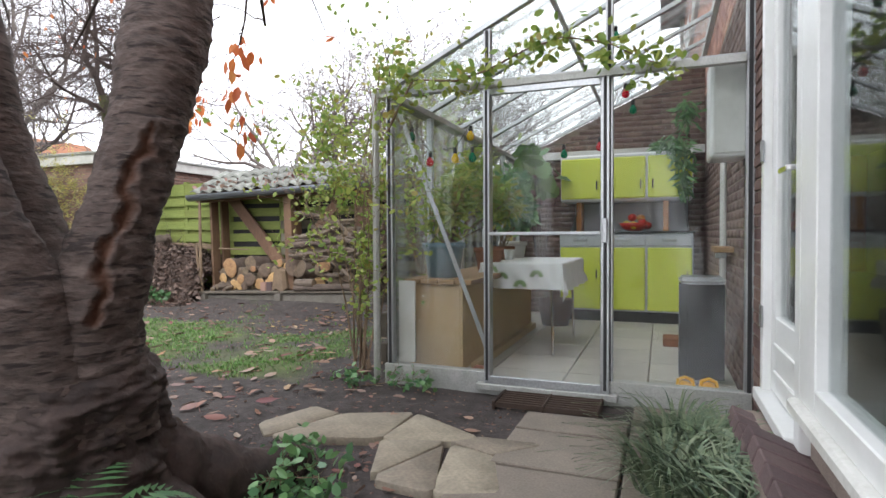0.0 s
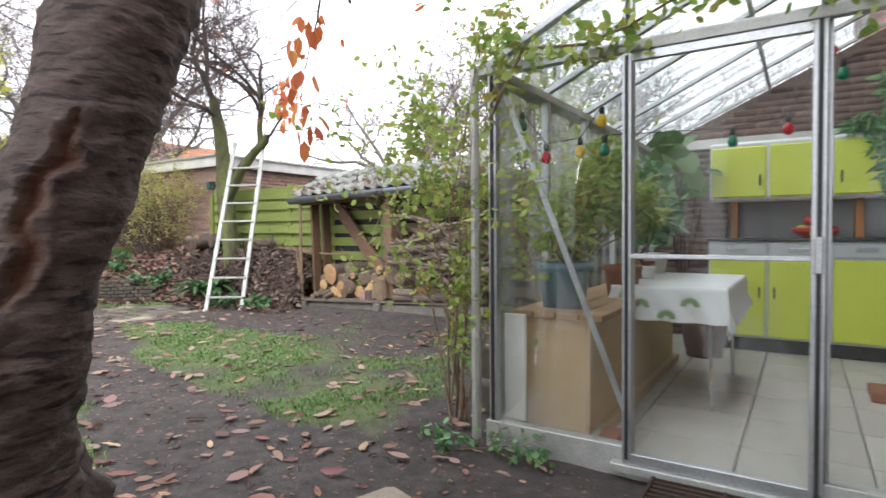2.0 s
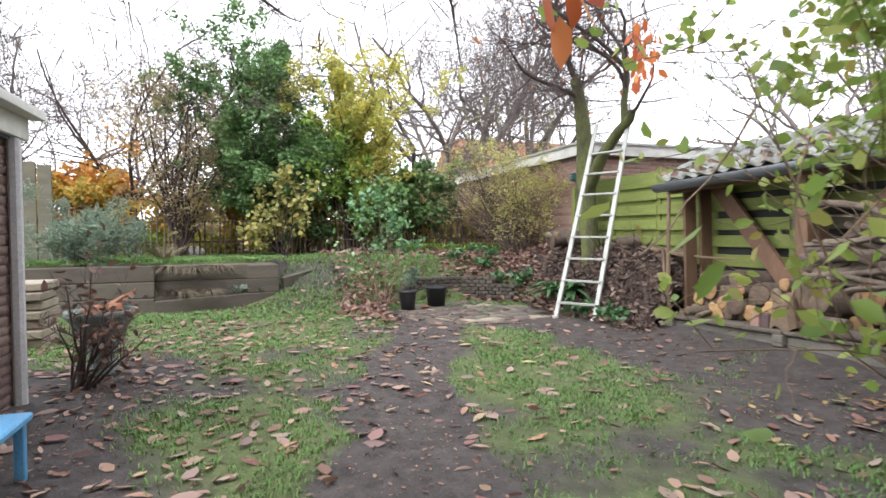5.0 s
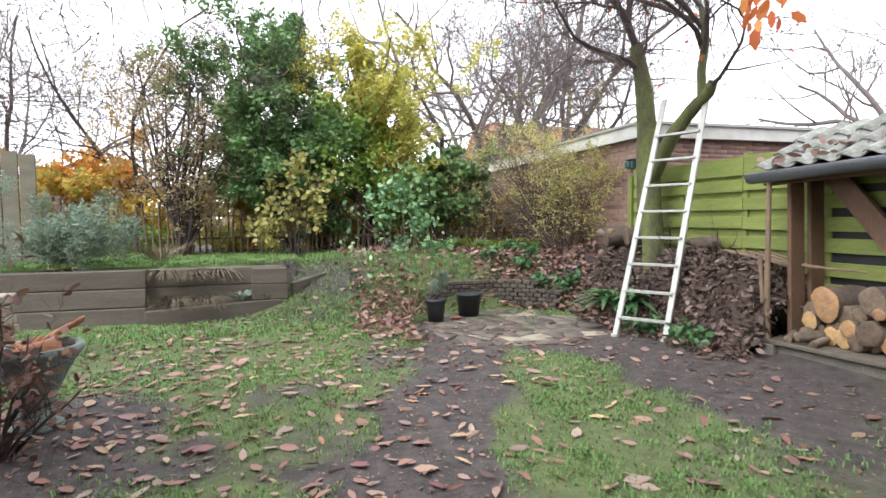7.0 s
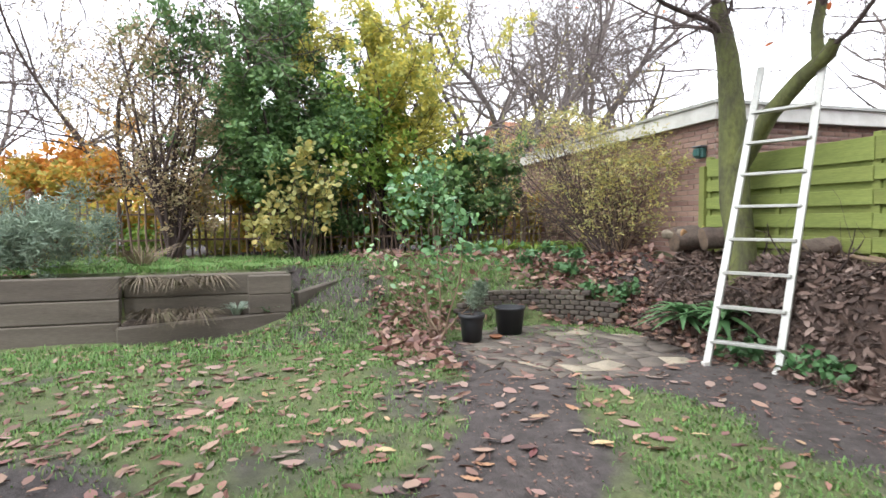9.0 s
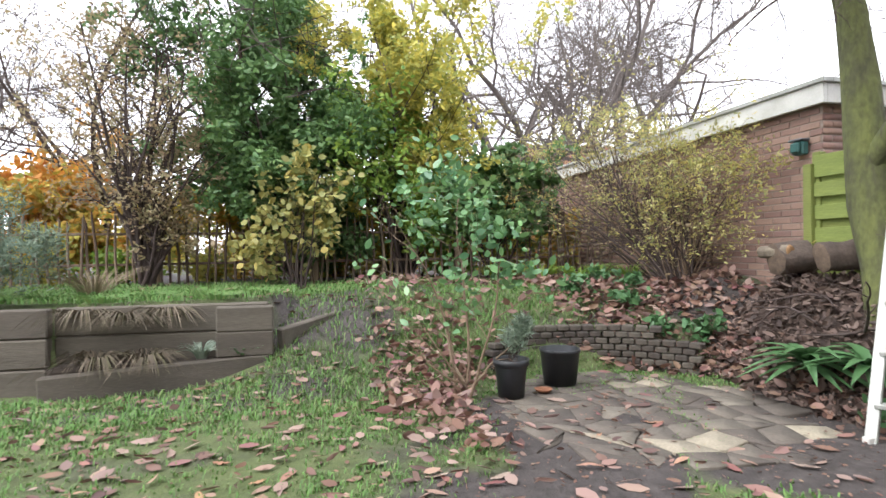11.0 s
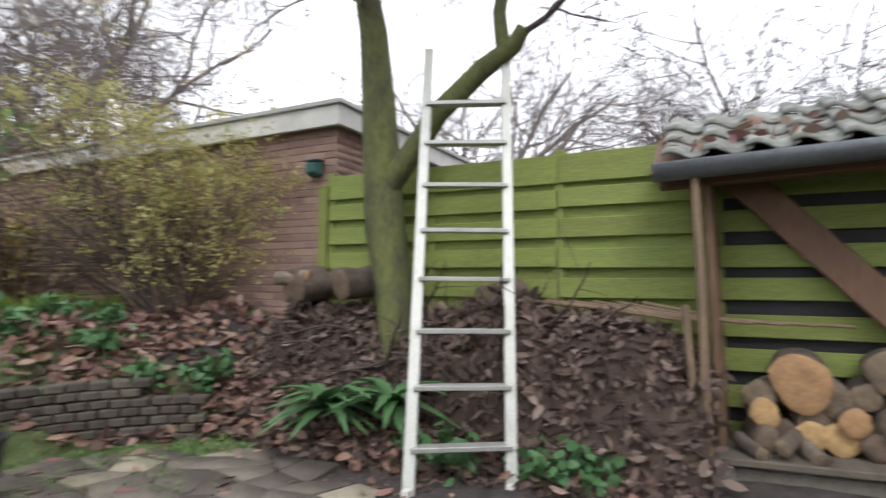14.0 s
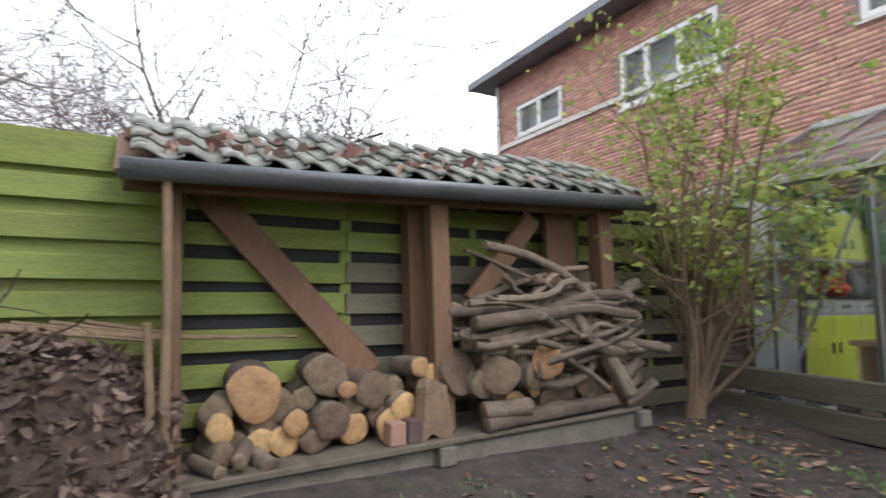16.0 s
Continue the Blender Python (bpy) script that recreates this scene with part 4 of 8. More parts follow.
for y in (0.1, 2.0, 3.9, 5.8, 7.35):
    beam("post", (-11.06, y, 0.5), (-11.06, y + 0.03, 1.66), 0.085, 0.085, M_PALING, pickets, bevel=0.02)

# ---- brick outbuilding with pale fascia ----
outb = tagged(empty("outbuilding"), "low dark brick outbuilding with white fascia", "outbuilding")
box("wall", (-4.1, -2.4, -1.5, 1.75, -0.1, 1.72), M_MORTAR, outb, bevel=0)
cells = brick_face(None, None, None, None, 1.7, 1.7)
bricks_joined("brickwork", cells, (-4.1, 1.75, 0.0), (1, 0, 0), (0, 0, 1), (0, 1, 0), 0.008, MJ_DARK, outb)
part("fascia", box_bm((-4.17, -2.3, 1.79, 1.83, 1.74, 1.93), (-4.21, -4.17, -1.6, 1.83, 1.74, 1.93), (-4.25, -2.3, 1.83, 1.92, 1.88, 1.94)), M_WHITE_OLD, outb, "white fascia with gutter")
box("roof", (-4.17, -2.3, -1.6, 1.79, 1.72, 1.9), M_ZINC, outb, bevel=0)
beam("downpipe", (-4.04, 1.8, 0.02), (-4.04, 1.8, 1.74), 0.07, 0.07, M_PALE_GREY, outb, "pale plastic downpipe", 0.018)

# ---- wood shed against the fence ----
SX0, SX1 = -4.93, -1.72
woodshed = tagged(empty("wood_shed", (-4.93, 7.45, 0.0), (0, -1.9, 0)), "open timber log shelter with mossy pantile roof", "wood shed")
SL = SX1 - SX0


def sbox(name, dims, mat, label="", bevel=0.006):
    return box(name, dims, mat, woodshed, label, bevel)


# local: x along the front, y towards the fence, z up
sbox("plinth", (0.2, SL - 0.15, -0.02, 0.5, -0.1, 0.19), M_CONCRETE, "low concrete plinth", 0.012)
sbox("floor_board", (0.18, 1.6, -0.07, 0.5, 0.2, 0.235), M_SLEEPER, "worn edge plank")
sbox("floor_board", (1.6, SL - 0.15, -0.05, 0.5, 0.2, 0.228), M_SLEEPER, "worn edge plank")
for x in (0.22, 1.52, SL - 0.2):
    sbox("block", (x, x + 0.1, -0.08, 0.02, 0.1, 0.2), M_CONCRETE)
sbox("post", (0.255, 0.295, 0.14, 0.29, 0.2, 1.58), M_OAK, "brown plank post", 0.006)
sbox("post", (0.265, 0.305, 0.34, 0.49, 0.22, 1.72), M_OAK, "brown plank post", 0.006)
sbox("post", (1.6, 1.72, 0.1, 0.2, 0.235, 1.53), M_OAK)
sbox("post", (1.55, 1.665, 0.3, 0.42, 0.235, 1.6), M_OAK)
sbox("post", (SL - 0.32, SL - 0.2, 0.08, 0.2, 0.23, 1.55), M_OAK)
sbox("post", (SL - 0.6, SL - 0.34, 0.3, 0.36, 0.23, 1.55), M_OAK)
v, f = tube_arrays([(0.225, -0.03, 0.0), (0.22, -0.03, 0.5), (0.23, -0.03, 1.0), (0.225, -0.01, 1.56)], [0.026, 0.025, 0.023, 0.022], 7, 0.06, RNG)
link("pole", mesh_of("pole", v, f), M_TWIG_PALE, woodshed, "thin round pole", True)
v, f = tube_arrays([(0.19, -0.02, 0.0), (0.17, -0.02, 0.5), (0.15, -0.03, 0.93)], [0.022, 0.02, 0.018], 7, 0.06, RNG)
link("pole", mesh_of("pole", v, f), M_TWIG_PALE, woodshed, "short round stake", True)
beam("brace", (0.36, 0.44, 1.68), (1.32, 0.4, 0.56), 0.17, 0.05, M_OAK, woodshed, up=(0, 1, 0))
beam("brace", (2.45, 0.25, 1.5), (1.95, 0.25, 0.95), 0.13, 0.05, M_OAK, woodshed, up=(0, 1, 0))
sbox("wall_plate", (0.05, SL - 0.05, 0.1, 0.2, 1.53, 1.6), M_OAK)
sbox("wall_plate", (0.05, SL - 0.05, 0.42, 0.5, 1.84, 1.9), M_OAK)
bm = beam_bm((0.02, 0.28, 1.735), (SL - 0.02, 0.28, 1.735), 0.62, 0.02, 0)
bmesh.ops.rotate(bm, verts=bm.verts, cent=(0, 0.28, 1.735), matrix=Matrix.Rotation(radians(29), 3, "X"))
part("roof_deck", bm, M_OAK, woodshed)
# gutter: a half-round trough with a rolled lip
gv, gf2 = [], []
prof = [(-0.062, 0.03), (-0.07, 0.02), (-0.066, -0.01), (-0.045, -0.045), (0.0, -0.058), (0.045, -0.045), (0.06, 0.0), (0.06, 0.045), (0.055, 0.045), (0.055, 0.0), (0.04, -0.04), (0.0, -0.05), (-0.04, -0.04), (-0.058, -0.008)]
for x in (0.04, SL + 0.08):
    gv += [(x, -0.02 + a, 1.6 + b) for a, b in prof]
k = len(prof)
gf2 = [(i, (i + 1) % k, (i + 1) % k + k, i + k) for i in range(k)] + [tuple(range(k))[::-1], tuple(range(k, 2 * k))]
link("gutter", mesh_of("gutter", gv, gf2), M_ZINC, woodshed, "dark zinc half-round gutter")


def pantile_mesh():
    """One S-shaped clay tile, 0.2 wide and 0.3 long, thick, with a dropped nose."""
    w, ln, t, cols, rows = 0.215, 0.31, 0.014, 12, 4
    top = []
    for j in range(rows + 1):
        y = j / rows * ln
        for i in range(cols + 1):
            u = i / cols
            h = 0.023 * math.sin(u * 2 * math.pi * 0.95 + 0.5) + 0.012 * (1 - j / rows)
            nose = -0.008 if j == 0 else 0
            top.append((u * w, y, h + nose))
    n = len(top)
    vs = top + [(a, b, c - t) for a, b, c in top]
    fs = []
    c1 = cols + 1
    for j in range(rows):
        for i in range(cols):
            a = j * c1 + i
            fs.append((a, a + 1, a + 1 + c1, a + c1))
            fs.append((n + a, n + a + c1, n + a + 1 + c1, n + a + 1))
    for i in range(cols):
        fs.append((i, n + i, n + i + 1, i + 1))
        a = rows * c1 + i
        fs.append((a, a + 1, n + a + 1, n + a))
    for j in range(rows):
        a = j * c1
        fs.append((a, a + c1, n + a + c1, n + a))
        a = j * c1 + cols
        fs.append((a, n + a, n + a + c1, a + c1))
    me = mesh_of("roof_tile", vs, fs)
    me.materials.append(M_TILE_ROOF)
    me.polygons.foreach_set("use_smooth", [True] * len(me.polygons))
    return me


TILE = pantile_mesh()
for r in range(3):
    for c in range(17):
        t = new("roof_tile", TILE)
        t.parent = woodshed
        d = 0.245 * r
        t.matrix_basis = pose(0.08 + c * 0.189, -0.03 + d * math.cos(radians(29)), 1.665 + d * math.sin(radians(29)) + random.uniform(-0.003, 0.003), 25 + random.uniform(-1.2, 1.2), 0, random.uniform(-1.2, 1.2))

# leaves caught on the roof and in the gutter
rl = []
for i in range(60):
    rl.append((random.uniform(0.1, 1.7) if i < 48 else random.uniform(1.7, 3.1), random.uniform(-0.05, 0.22), 0))
rl = np.array(rl)
rl[:, 2] = 1.69 + np.maximum(0, rl[:, 1]) * 0.55 + 0.025
v, f = leaf_cloud(rl, 0.085, RNG, 0.0, 1.0, 0.6)
m4 = np.array(woodshed.matrix_basis)
v = v @ m4[:3, :3].T + m4[:3, 3]
tagged(link("roof_leaves", mesh_of("roof_leaves", v, f), L_LITTER_BRIGHT), "rusty autumn leaves lying on the tiles", "leaves", kind="stuff")

# ---- logs ----
LOGM = {}


def log_thing(at, direction, length, radius, fresh=True, name="log", label="", roughness=0.08, bow=0.0):
    """A sawn log: bark with two end faces."""
    d = Vector(direction).normalized()
    t = tagged(empty(name), label or ("freshly sawn log with orange end grain" if fresh else "grey weathered firewood log"), "log", "firewood in the shelter")
    rr = np.random.default_rng(int(abs(at[0] * 977 + at[2] * 3331 + at[1] * 17)) % 100000)
    sides = 20
    n = 7 if bow else 5
    sag = Vector((rr.normal(), rr.normal(), rr.normal())) * bow
    pts = [Vector(at) + d * (length * i / (n - 1)) + sag * math.sin(math.pi * i / (n - 1) * rr.uniform(0.9, 1.2)) for i in range(n)]
    v, f = tube_arrays([tuple(p) for p in pts], [radius * rr.uniform(0.95, 1.05) for _ in range(n)], sides, roughness * 0.28, rr)
    ang = np.arange(sides) / sides * 2 * math.pi
    wob = 1 + sum(rr.normal(0, roughness * (1.1 if k == 2 else 0.7) / k ** 0.5) * np.cos(k * ang + rr.uniform(0, 6.3)) for k in (2, 3, 4, 5))
    mid = v.reshape(n, sides, 3).mean(1, keepdims=True)
    v = (mid + (v.reshape(n, sides, 3) - mid) * wob[None, :, None]).reshape(-1, 3)
    link("bark", mesh_of("bark", v, f), M_LOG, t, smooth=True)
    ends = M_LOG_END if fresh else M_LOG_OLD
    for k, s in ((0, -1), (n - 1, 1)):
        ring = v[k * sides:(k + 1) * sides]
        m = ring.mean(0)
        lift = np.array(d) * s
        vv = np.concatenate([ring + lift * 0.001, m + (ring - m) * 0.93 + lift * 0.007, m + (ring - m) * 0.5 + lift * (0.008 + rr.normal(0, 0.003, (sides, 1))), [m + lift * 0.009]])
        ff = []
        for i in range(sides):
            j = (i + 1) % sides
            ff += [(i, j, j + sides, i + sides), (i + sides, j + sides, j + 2 * sides, i + 2 * sides), (i + 2 * sides, j + 2 * sides, 3 * sides)]
        ff = ff if s > 0 else [q[::-1] for q in ff]
        link("end_grain", mesh_of("end_grain", vv, ff), ends, t)
    return t


rl = random.Random(5)
fl = lambda x: 0.235 + (x + 4.93) * 0.033
left_logs = [(-4.33, 0.125, 0.58, 1), (-3.97, 0.11, 0.64, 0), (-4.3, 0.075, 0.31, 1), (-4.13, 0.065, 0.42, 1), (-3.95, 0.09, 0.42, 0), (-3.82, 0.085, 0.28, 1), (-3.72, 0.1, 0.55, 0), (-3.55, 0.08, 0.45, 1),
             (-3.62, 0.085, 0.28, 1), (-4.05, 0.06, 0.25, 0), (-4.48, 0.07, 0.42, 1), (-4.47, 0.06, 0.25, 0), (-3.88, 0.05, 0.57, 1), (-4.18, 0.075, 0.24, 1), (-3.47, 0.06, 0.26, 1), (-3.36, 0.05, 0.62, 1), (-3.45, 0.055, 0.66, 1), (-3.32, 0.04, 0.34, 0)]
for x, r, h, fresh in left_logs:
    log_thing((x, 7.52 + rl.uniform(0, 0.08), max(fl(x) + r, h)), (rl.uniform(-0.15, 0.15), 1, rl.uniform(-0.05, 0.05)), rl.uniform(0.3, 0.36), r, bool(fresh))
for x, r, h in ((-4.42, 0.07, 0.33), (-4.2, 0.08, 0.5), (-4.08, 0.06, 0.53), (-3.85, 0.07, 0.38), (-3.66, 0.07, 0.4), (-3.5, 0.07, 0.36), (-4.0, 0.08, 0.33), (-3.58, 0.06, 0.55), (-4.5, 0.07, 0.5), (-3.82, 0.08, 0.5), (-4.28, 0.07, 0.4)):
    log_thing((x, 7.6 + rl.uniform(0, 0.03), max(fl(x) + r, h)), (rl.uniform(-0.2, 0.2), 1, rl.uniform(-0.05, 0.05)), 0.28, r, False, label="dark barked log at the back of the stack")
for x, h, dx in ((-4.5, 0.27, -0.5), (-4.42, 0.31, 0.35), (-4.28, 0.27, -0.25)):
    log_thing((x, 7.4, h), (dx, 1, 0.12), 0.2, 0.035, False, "branch", "grey offcut lying before the logs", 0.12)
log_thing((-3.2, 7.55, 0.62), (-0.3, 1, -0.3), 0.3, 0.13, False, label="thick log leaning on the post")
# split wedge standing on end, with two bricks beside it
wedge = tagged(empty("split_log"), "pale split log standing on end", "log", "firewood in the shelter")
bm = bmesh.new()
bmesh.ops.create_cone(bm, cap_ends=True, segments=11, radius1=0.125, radius2=0.085, depth=0.28, matrix=Matrix.Translation((-3.4, 7.5, fl(-3.4) + 0.15)))
for vv in bm.verts:
    vv.co.y = max(vv.co.y, 7.43)
    vv.co.z += 0.03 * math.sin(vv.co.x * 40)
part("wood", bm, M_TWIG_PALE, wedge)
for x, mm in ((-3.68, M_BRICK_GARAGE), (-3.58, M_KLINKER)):
    tagged(box("loose_brick", (x, x + 0.09, 7.42, 7.52, fl(x) + 0.0, fl(x) + 0.12), mm, bevel=0.006), "loose brick standing on the shelter plank", "brick")
# right bay: crossed branches and logs
for i in range(64):
    x = rl.uniform(-3.12, -1.95)
    lvl = i / 64
    h = 0.3 + 0.74 * lvl
    if lvl < 0.5:
        r = rl.uniform(0.05, 0.1)
        log_thing((x, 7.46 + rl.uniform(0, 0.1), h + r * 0.2), (rl.uniform(-0.4, 0.4), 1, rl.uniform(-0.1, 0.1)), rl.uniform(0.3, 0.42), r, i % 6 == 0)
    else:
        r = rl.uniform(0.025, 0.055)
        s = rl.choice((-1, 1))
        ln = rl.uniform(0.6, 0.95)
        cx = rl.uniform(-2.75, -2.15)
        cy = rl.uniform(0, 0.2)
        log_thing((cx - ln / 2 * s, 7.5 + cy, h - cy * 0.3), (s, rl.uniform(-0.15, 0.15), rl.uniform(-0.22, 0.22)), ln, r, False, "branch", "grey crooked branch on the log stack", 0.14, rl.uniform(0.03, 0.09))
for i in range(74):
    r = rl.uniform(0.014, 0.034)
    s = rl.choice((-1, 1))
    ln = rl.uniform(0.45, 0.9)
    cx, h = rl.uniform(-2.85, -2.0), rl.uniform(0.62, 1.12)
    h = min(h, 1.16 - 0.35 * abs(cx + 2.35))
    log_thing((cx - ln / 2 * s, 7.42 + rl.uniform(0, 0.25), h), (s, rl.uniform(-0.25, 0.25), rl.uniform(-0.45, 0.45)), ln, r, False, "branch", "grey crooked branch on the log stack", 0.14, rl.uniform(0.03, 0.1))
for i in range(10):
    log_thing((-1.98 + rl.uniform(-0.1, 0.08), 7.4 + rl.uniform(0, 0.1), 0.36 + 0.075 * i), (0.5, rl.uniform(-0.3, 0.5), rl.uniform(-0.2, 0.5)), rl.uniform(0.16, 0.26), rl.uniform(0.022, 0.042), False, "branch", "grey branch end jutting from the stack", 0.14, 0.03)
log_thing((-3.1, 7.42, 0.33), (1, 0.02, 0.05), 1.0, 0.045, False, "branch", "grey branch along the plank", 0.12)
log_thing((-3.1, 7.44, 0.4), (1, -0.1, 0.03), 0.3, 0.05, False, "branch", "pale birch branch on the plank", 0.1)
log_thing((-2.65, 7.42, 0.66), (0.1, 1, 0), 0.35, 0.105, True, label="thick pale sawn log on the stack")
log_thing((-3.0, 7.42, 0.6), (0.5, 1, -0.15), 0.4, 0.12, False, label="thick grey log on the stack")
log_thing((-2.0, 7.4, 0.42), (-0.35, 0.1, 0.6), 0.55, 0.05, False, "branch", "forked branch leaning on the stack", 0.14)

# ---- aluminium ladder leaning on the apple tree ----
ladder = tagged(empty("ladder"), "white aluminium step ladder leaning on the tree", "ladder")
LF, RF = Vector((-5.957, 6.757, 0.03)), Vector((-5.557, 7.05, 0.03))
L8, R8 = Vector((-6.27, 7.46, 2.141)), Vector((-5.813, 7.644, 2.141))
LT, RT = LF + (L8 - LF) * (2.53 / 2.111), RF + (R8 - RF) * (2.55 / 2.111)
across = (R8 - L8).normalized()
beam("stile", LF, LT, 0.028, 0.06, M_ALU_DULL, ladder, up=across)
beam("stile", RF, RT, 0.028, 0.06, M_ALU_DULL, ladder, up=across)
for i in range(8):
    z = 0.238 + i * 0.272
    a = LF + (L8 - LF) * ((z - LF.z) / (L8.z - LF.z))
    b = RF + (R8 - RF) * ((z - RF.z) / (R8.z - RF.z))
    rb = beam_bm(a, b, 0.08, 0.024, 0.003)
    part("rung", rb, M_ALU_DULL, ladder)
for p in (LF, RF):
    box("foot", (p.x - 0.02, p.x + 0.02, p.y - 0.035, p.y + 0.035, p.z - 0.01, p.z + 0.05), M_WHITE_OLD, ladder)

# ---- greenhouse leaning on the house ----
greenhouse = tagged(empty("greenhouse"), "lean-to aluminium greenhouse with sliding glass door", "greenhouse")
GX0, GX1, GY0, GY1 = -0.24, 1.94, 4.525, 8.19
EAVE, SLOPE = 1.97, 0.47
MULL_X = [-0.22, 0.465, 1.2, 1.925]
MULL_Y = [GY0 + 0.733 * i for i in range(6)]
roof_z = lambda x: EAVE + 0.03 + (x - GX0) * SLOPE
GH = greenhouse
for x0, x1, z1 in ((GX0 - 0.02, 0.46, 0.165), (0.46, 1.2, 0.09), (1.2, GX1, 0.17)):
    box("sill", (x0, x1, GY0 - 0.02, GY0 + 0.05, 0.0, z1), M_ALU_DULL, GH, "dull metal base sill")
part("sill", box_bm((GX0 - 0.02, GX0 + 0.05, GY0 + 0.05, GY1, 0.0, 0.165)), M_ALU_DULL, GH, "dull metal base sill")
for i, x in enumerate(MULL_X):
    top = roof_z(x) - 0.02
    part("mullion", box_bm((x - 0.022, x + 0.022, GY0 - 0.012, GY0 + 0.035, 0.165 if i in (0, 3) else 0.09, top), bevel=0.003), M_ALU, GH)
    part("glazing_strip", box_bm((x - 0.01, x + 0.01, GY0 - 0.018, GY0 - 0.012, 0.17, top - 0.01), bevel=0.002), M_RUBBER, GH, "black rubber glazing strip")
for y in MULL_Y[1:]:
    y = min(y, GY1 - 0.03)
    part("mullion", box_bm((GX0 - 0.012, GX0 + 0.035, y - 0.02, y + 0.02, 0.165, EAVE), bevel=0.003), M_ALU, GH)
    part("glazing_strip", box_bm((GX0 - 0.018, GX0 - 0.012, y - 0.009, y + 0.009, 0.17, EAVE - 0.02), bevel=0.002), M_RUBBER, GH, "black rubber glazing strip")
part("eave_rail", box_bm((GX0 - 0.05, GX0 + 0.04, GY0 - 0.03, GY1, EAVE - 0.02, EAVE + 0.03), (GX0 - 0.09, GX0 - 0.05, GY0 - 0.03, GY1, EAVE - 0.01, EAVE + 0.035)), M_ALU_DULL, GH, "eaves rail with gutter")
part("transom", box_bm((GX0, GX1, GY0 - 0.016, GY0 + 0.03, 1.95, 1.995)), M_ALU, GH)
beam("verge_bar", (GX0 - 0.05, GY0, roof_z(GX0 - 0.05)), (GX1, GY0, roof_z(GX1)), 0.05, 0.035, M_ALU, GH)
for y in MULL_Y[1:]:
    y = min(y, GY1 - 0.03)
    beam("rafter", (GX0, y, roof_z(GX0)), (GX1, y, roof_z(GX1)), 0.045, 0.035, M_ALU, GH)
beam("ridge_rail", (GX1 - 0.02, GY0, roof_z(GX1)), (GX1 - 0.02, GY1, roof_z(GX1)), 0.05, 0.07, M_ALU_DULL, GH)
beam("purlin", (0.85, GY0, roof_z(0.85) - 0.03), (0.85, GY1, roof_z(0.85) - 0.03), 0.03, 0.03, M_ALU, GH)
beam("corner_pipe", (GX0 - 0.07, GY0 - 0.03, 0.05), (GX0 - 0.07, GY0 - 0.03, EAVE + 0.03), 0.045, 0.045, M_ALU_DULL, GH, "grey rainwater pipe", 0.014)
beam("brace", (-0.2, GY0 + 0.06, 1.92), (0.46, GY0 + 0.06, 0.24), 0.03, 0.012, M_ALU, GH, up=(0, 1, 0))
beam("brace", (GX0 + 0.05, 6.75, 1.92), (GX0 + 0.05, 7.45, 0.24), 0.03, 0.012, M_ALU, GH, up=(1, 0, 0))


def pane(points, parent=GH, thickness=0.004):
    """A sheet of glass with the given outline."""
    ps = [Vector(p) for p in points]
    n = (ps[1] - ps[0]).cross(ps[2] - ps[0]).normalized() * thickness
    k = len(ps)
    ob = link("pane", mesh_of("pane", ps + [p + n for p in ps], [tuple(range(k))[::-1], tuple(range(k, 2 * k))] + [(i, (i + 1) % k, (i + 1) % k + k, i + k) for i in range(k)]), M_GLASS, parent)
    ob.visible_shadow = False
    return ob


for i in (0, 2):
    x0, x1 = MULL_X[i] + 0.018, MULL_X[i + 1] - 0.018
    pane([(x0, GY0 + 0.012, 0.165), (x1, GY0 + 0.012, 0.165), (x1, GY0 + 0.012, 1.955), (x0, GY0 + 0.012, 1.955)])
for i in range(3):
    x0, x1 = MULL_X[i] + 0.018, MULL_X[i + 1] - 0.018
    pane([(x0, GY0 + 0.012, 1.99), (x1, GY0 + 0.012, 1.99), (x1, GY0 + 0.012, roof_z(x1) - 0.02), (x0, GY0 + 0.012, max(2.0, roof_z(x0) - 0.02))])
for a, b in zip(MULL_Y, MULL_Y[1:]):
    b = min(b, GY1 - 0.03)
    pane([(GX0 + 0.012, a + 0.018, 0.165), (GX0 + 0.012, b - 0.018, 0.165), (GX0 + 0.012, b - 0.018, 1.96), (GX0 + 0.012, a + 0.018, 1.96)])
    pane([(GX0, a + 0.02, roof_z(GX0) + 0.012), (GX1, a + 0.02, roof_z(GX1) + 0.012), (GX1, b - 0.02, roof_z(GX1) + 0.012), (GX0, b - 0.02, roof_z(GX0) + 0.012)])
# sliding door hung in front of the frame
gdoor = new("door")
gdoor.parent = GH
gdoor["label"] = "sliding glass door in a silver frame"
DY0, DY1 = GY0 - 0.05, GY0 - 0.02
part("frame", box_bm((0.45, 0.49, DY0, DY1, 0.1, 1.93), (1.155, 1.205, DY0, DY1, 0.1, 1.95), (0.49, 1.155, DY0, DY1, 1.89, 1.93), (0.49, 1.155, DY0, DY1, 0.1, 0.15), bevel=0.003), M_ALU, gdoor)
box("mid_rail", (0.49, 1.155, DY0 - 0.006, DY1, 1.025, 1.045), M_ALU, gdoor)
part("rubber_strip", box_bm((0.462, 0.478, DY0 - 0.006, DY0, 0.12, 1.92), (1.172, 1.19, DY0 - 0.006, DY0, 0.12, 1.94), bevel=0.002), M_RUBBER, gdoor)
box("handle", (1.165, 1.195, DY0 - 0.03, DY0 - 0.006, 0.98, 1.12), M_STEEL, gdoor)
pane([(0.485, DY0 + 0.012, 0.14), (1.16, DY0 + 0.012, 0.14), (1.16, DY0 + 0.012, 1.9), (0.485, DY0 + 0.012, 1.9)], gdoor)
box("top_track", (0.3, 1.9, DY0 - 0.01, DY1 + 0.004, 1.93, 1.975), M_ALU_DULL, GH)
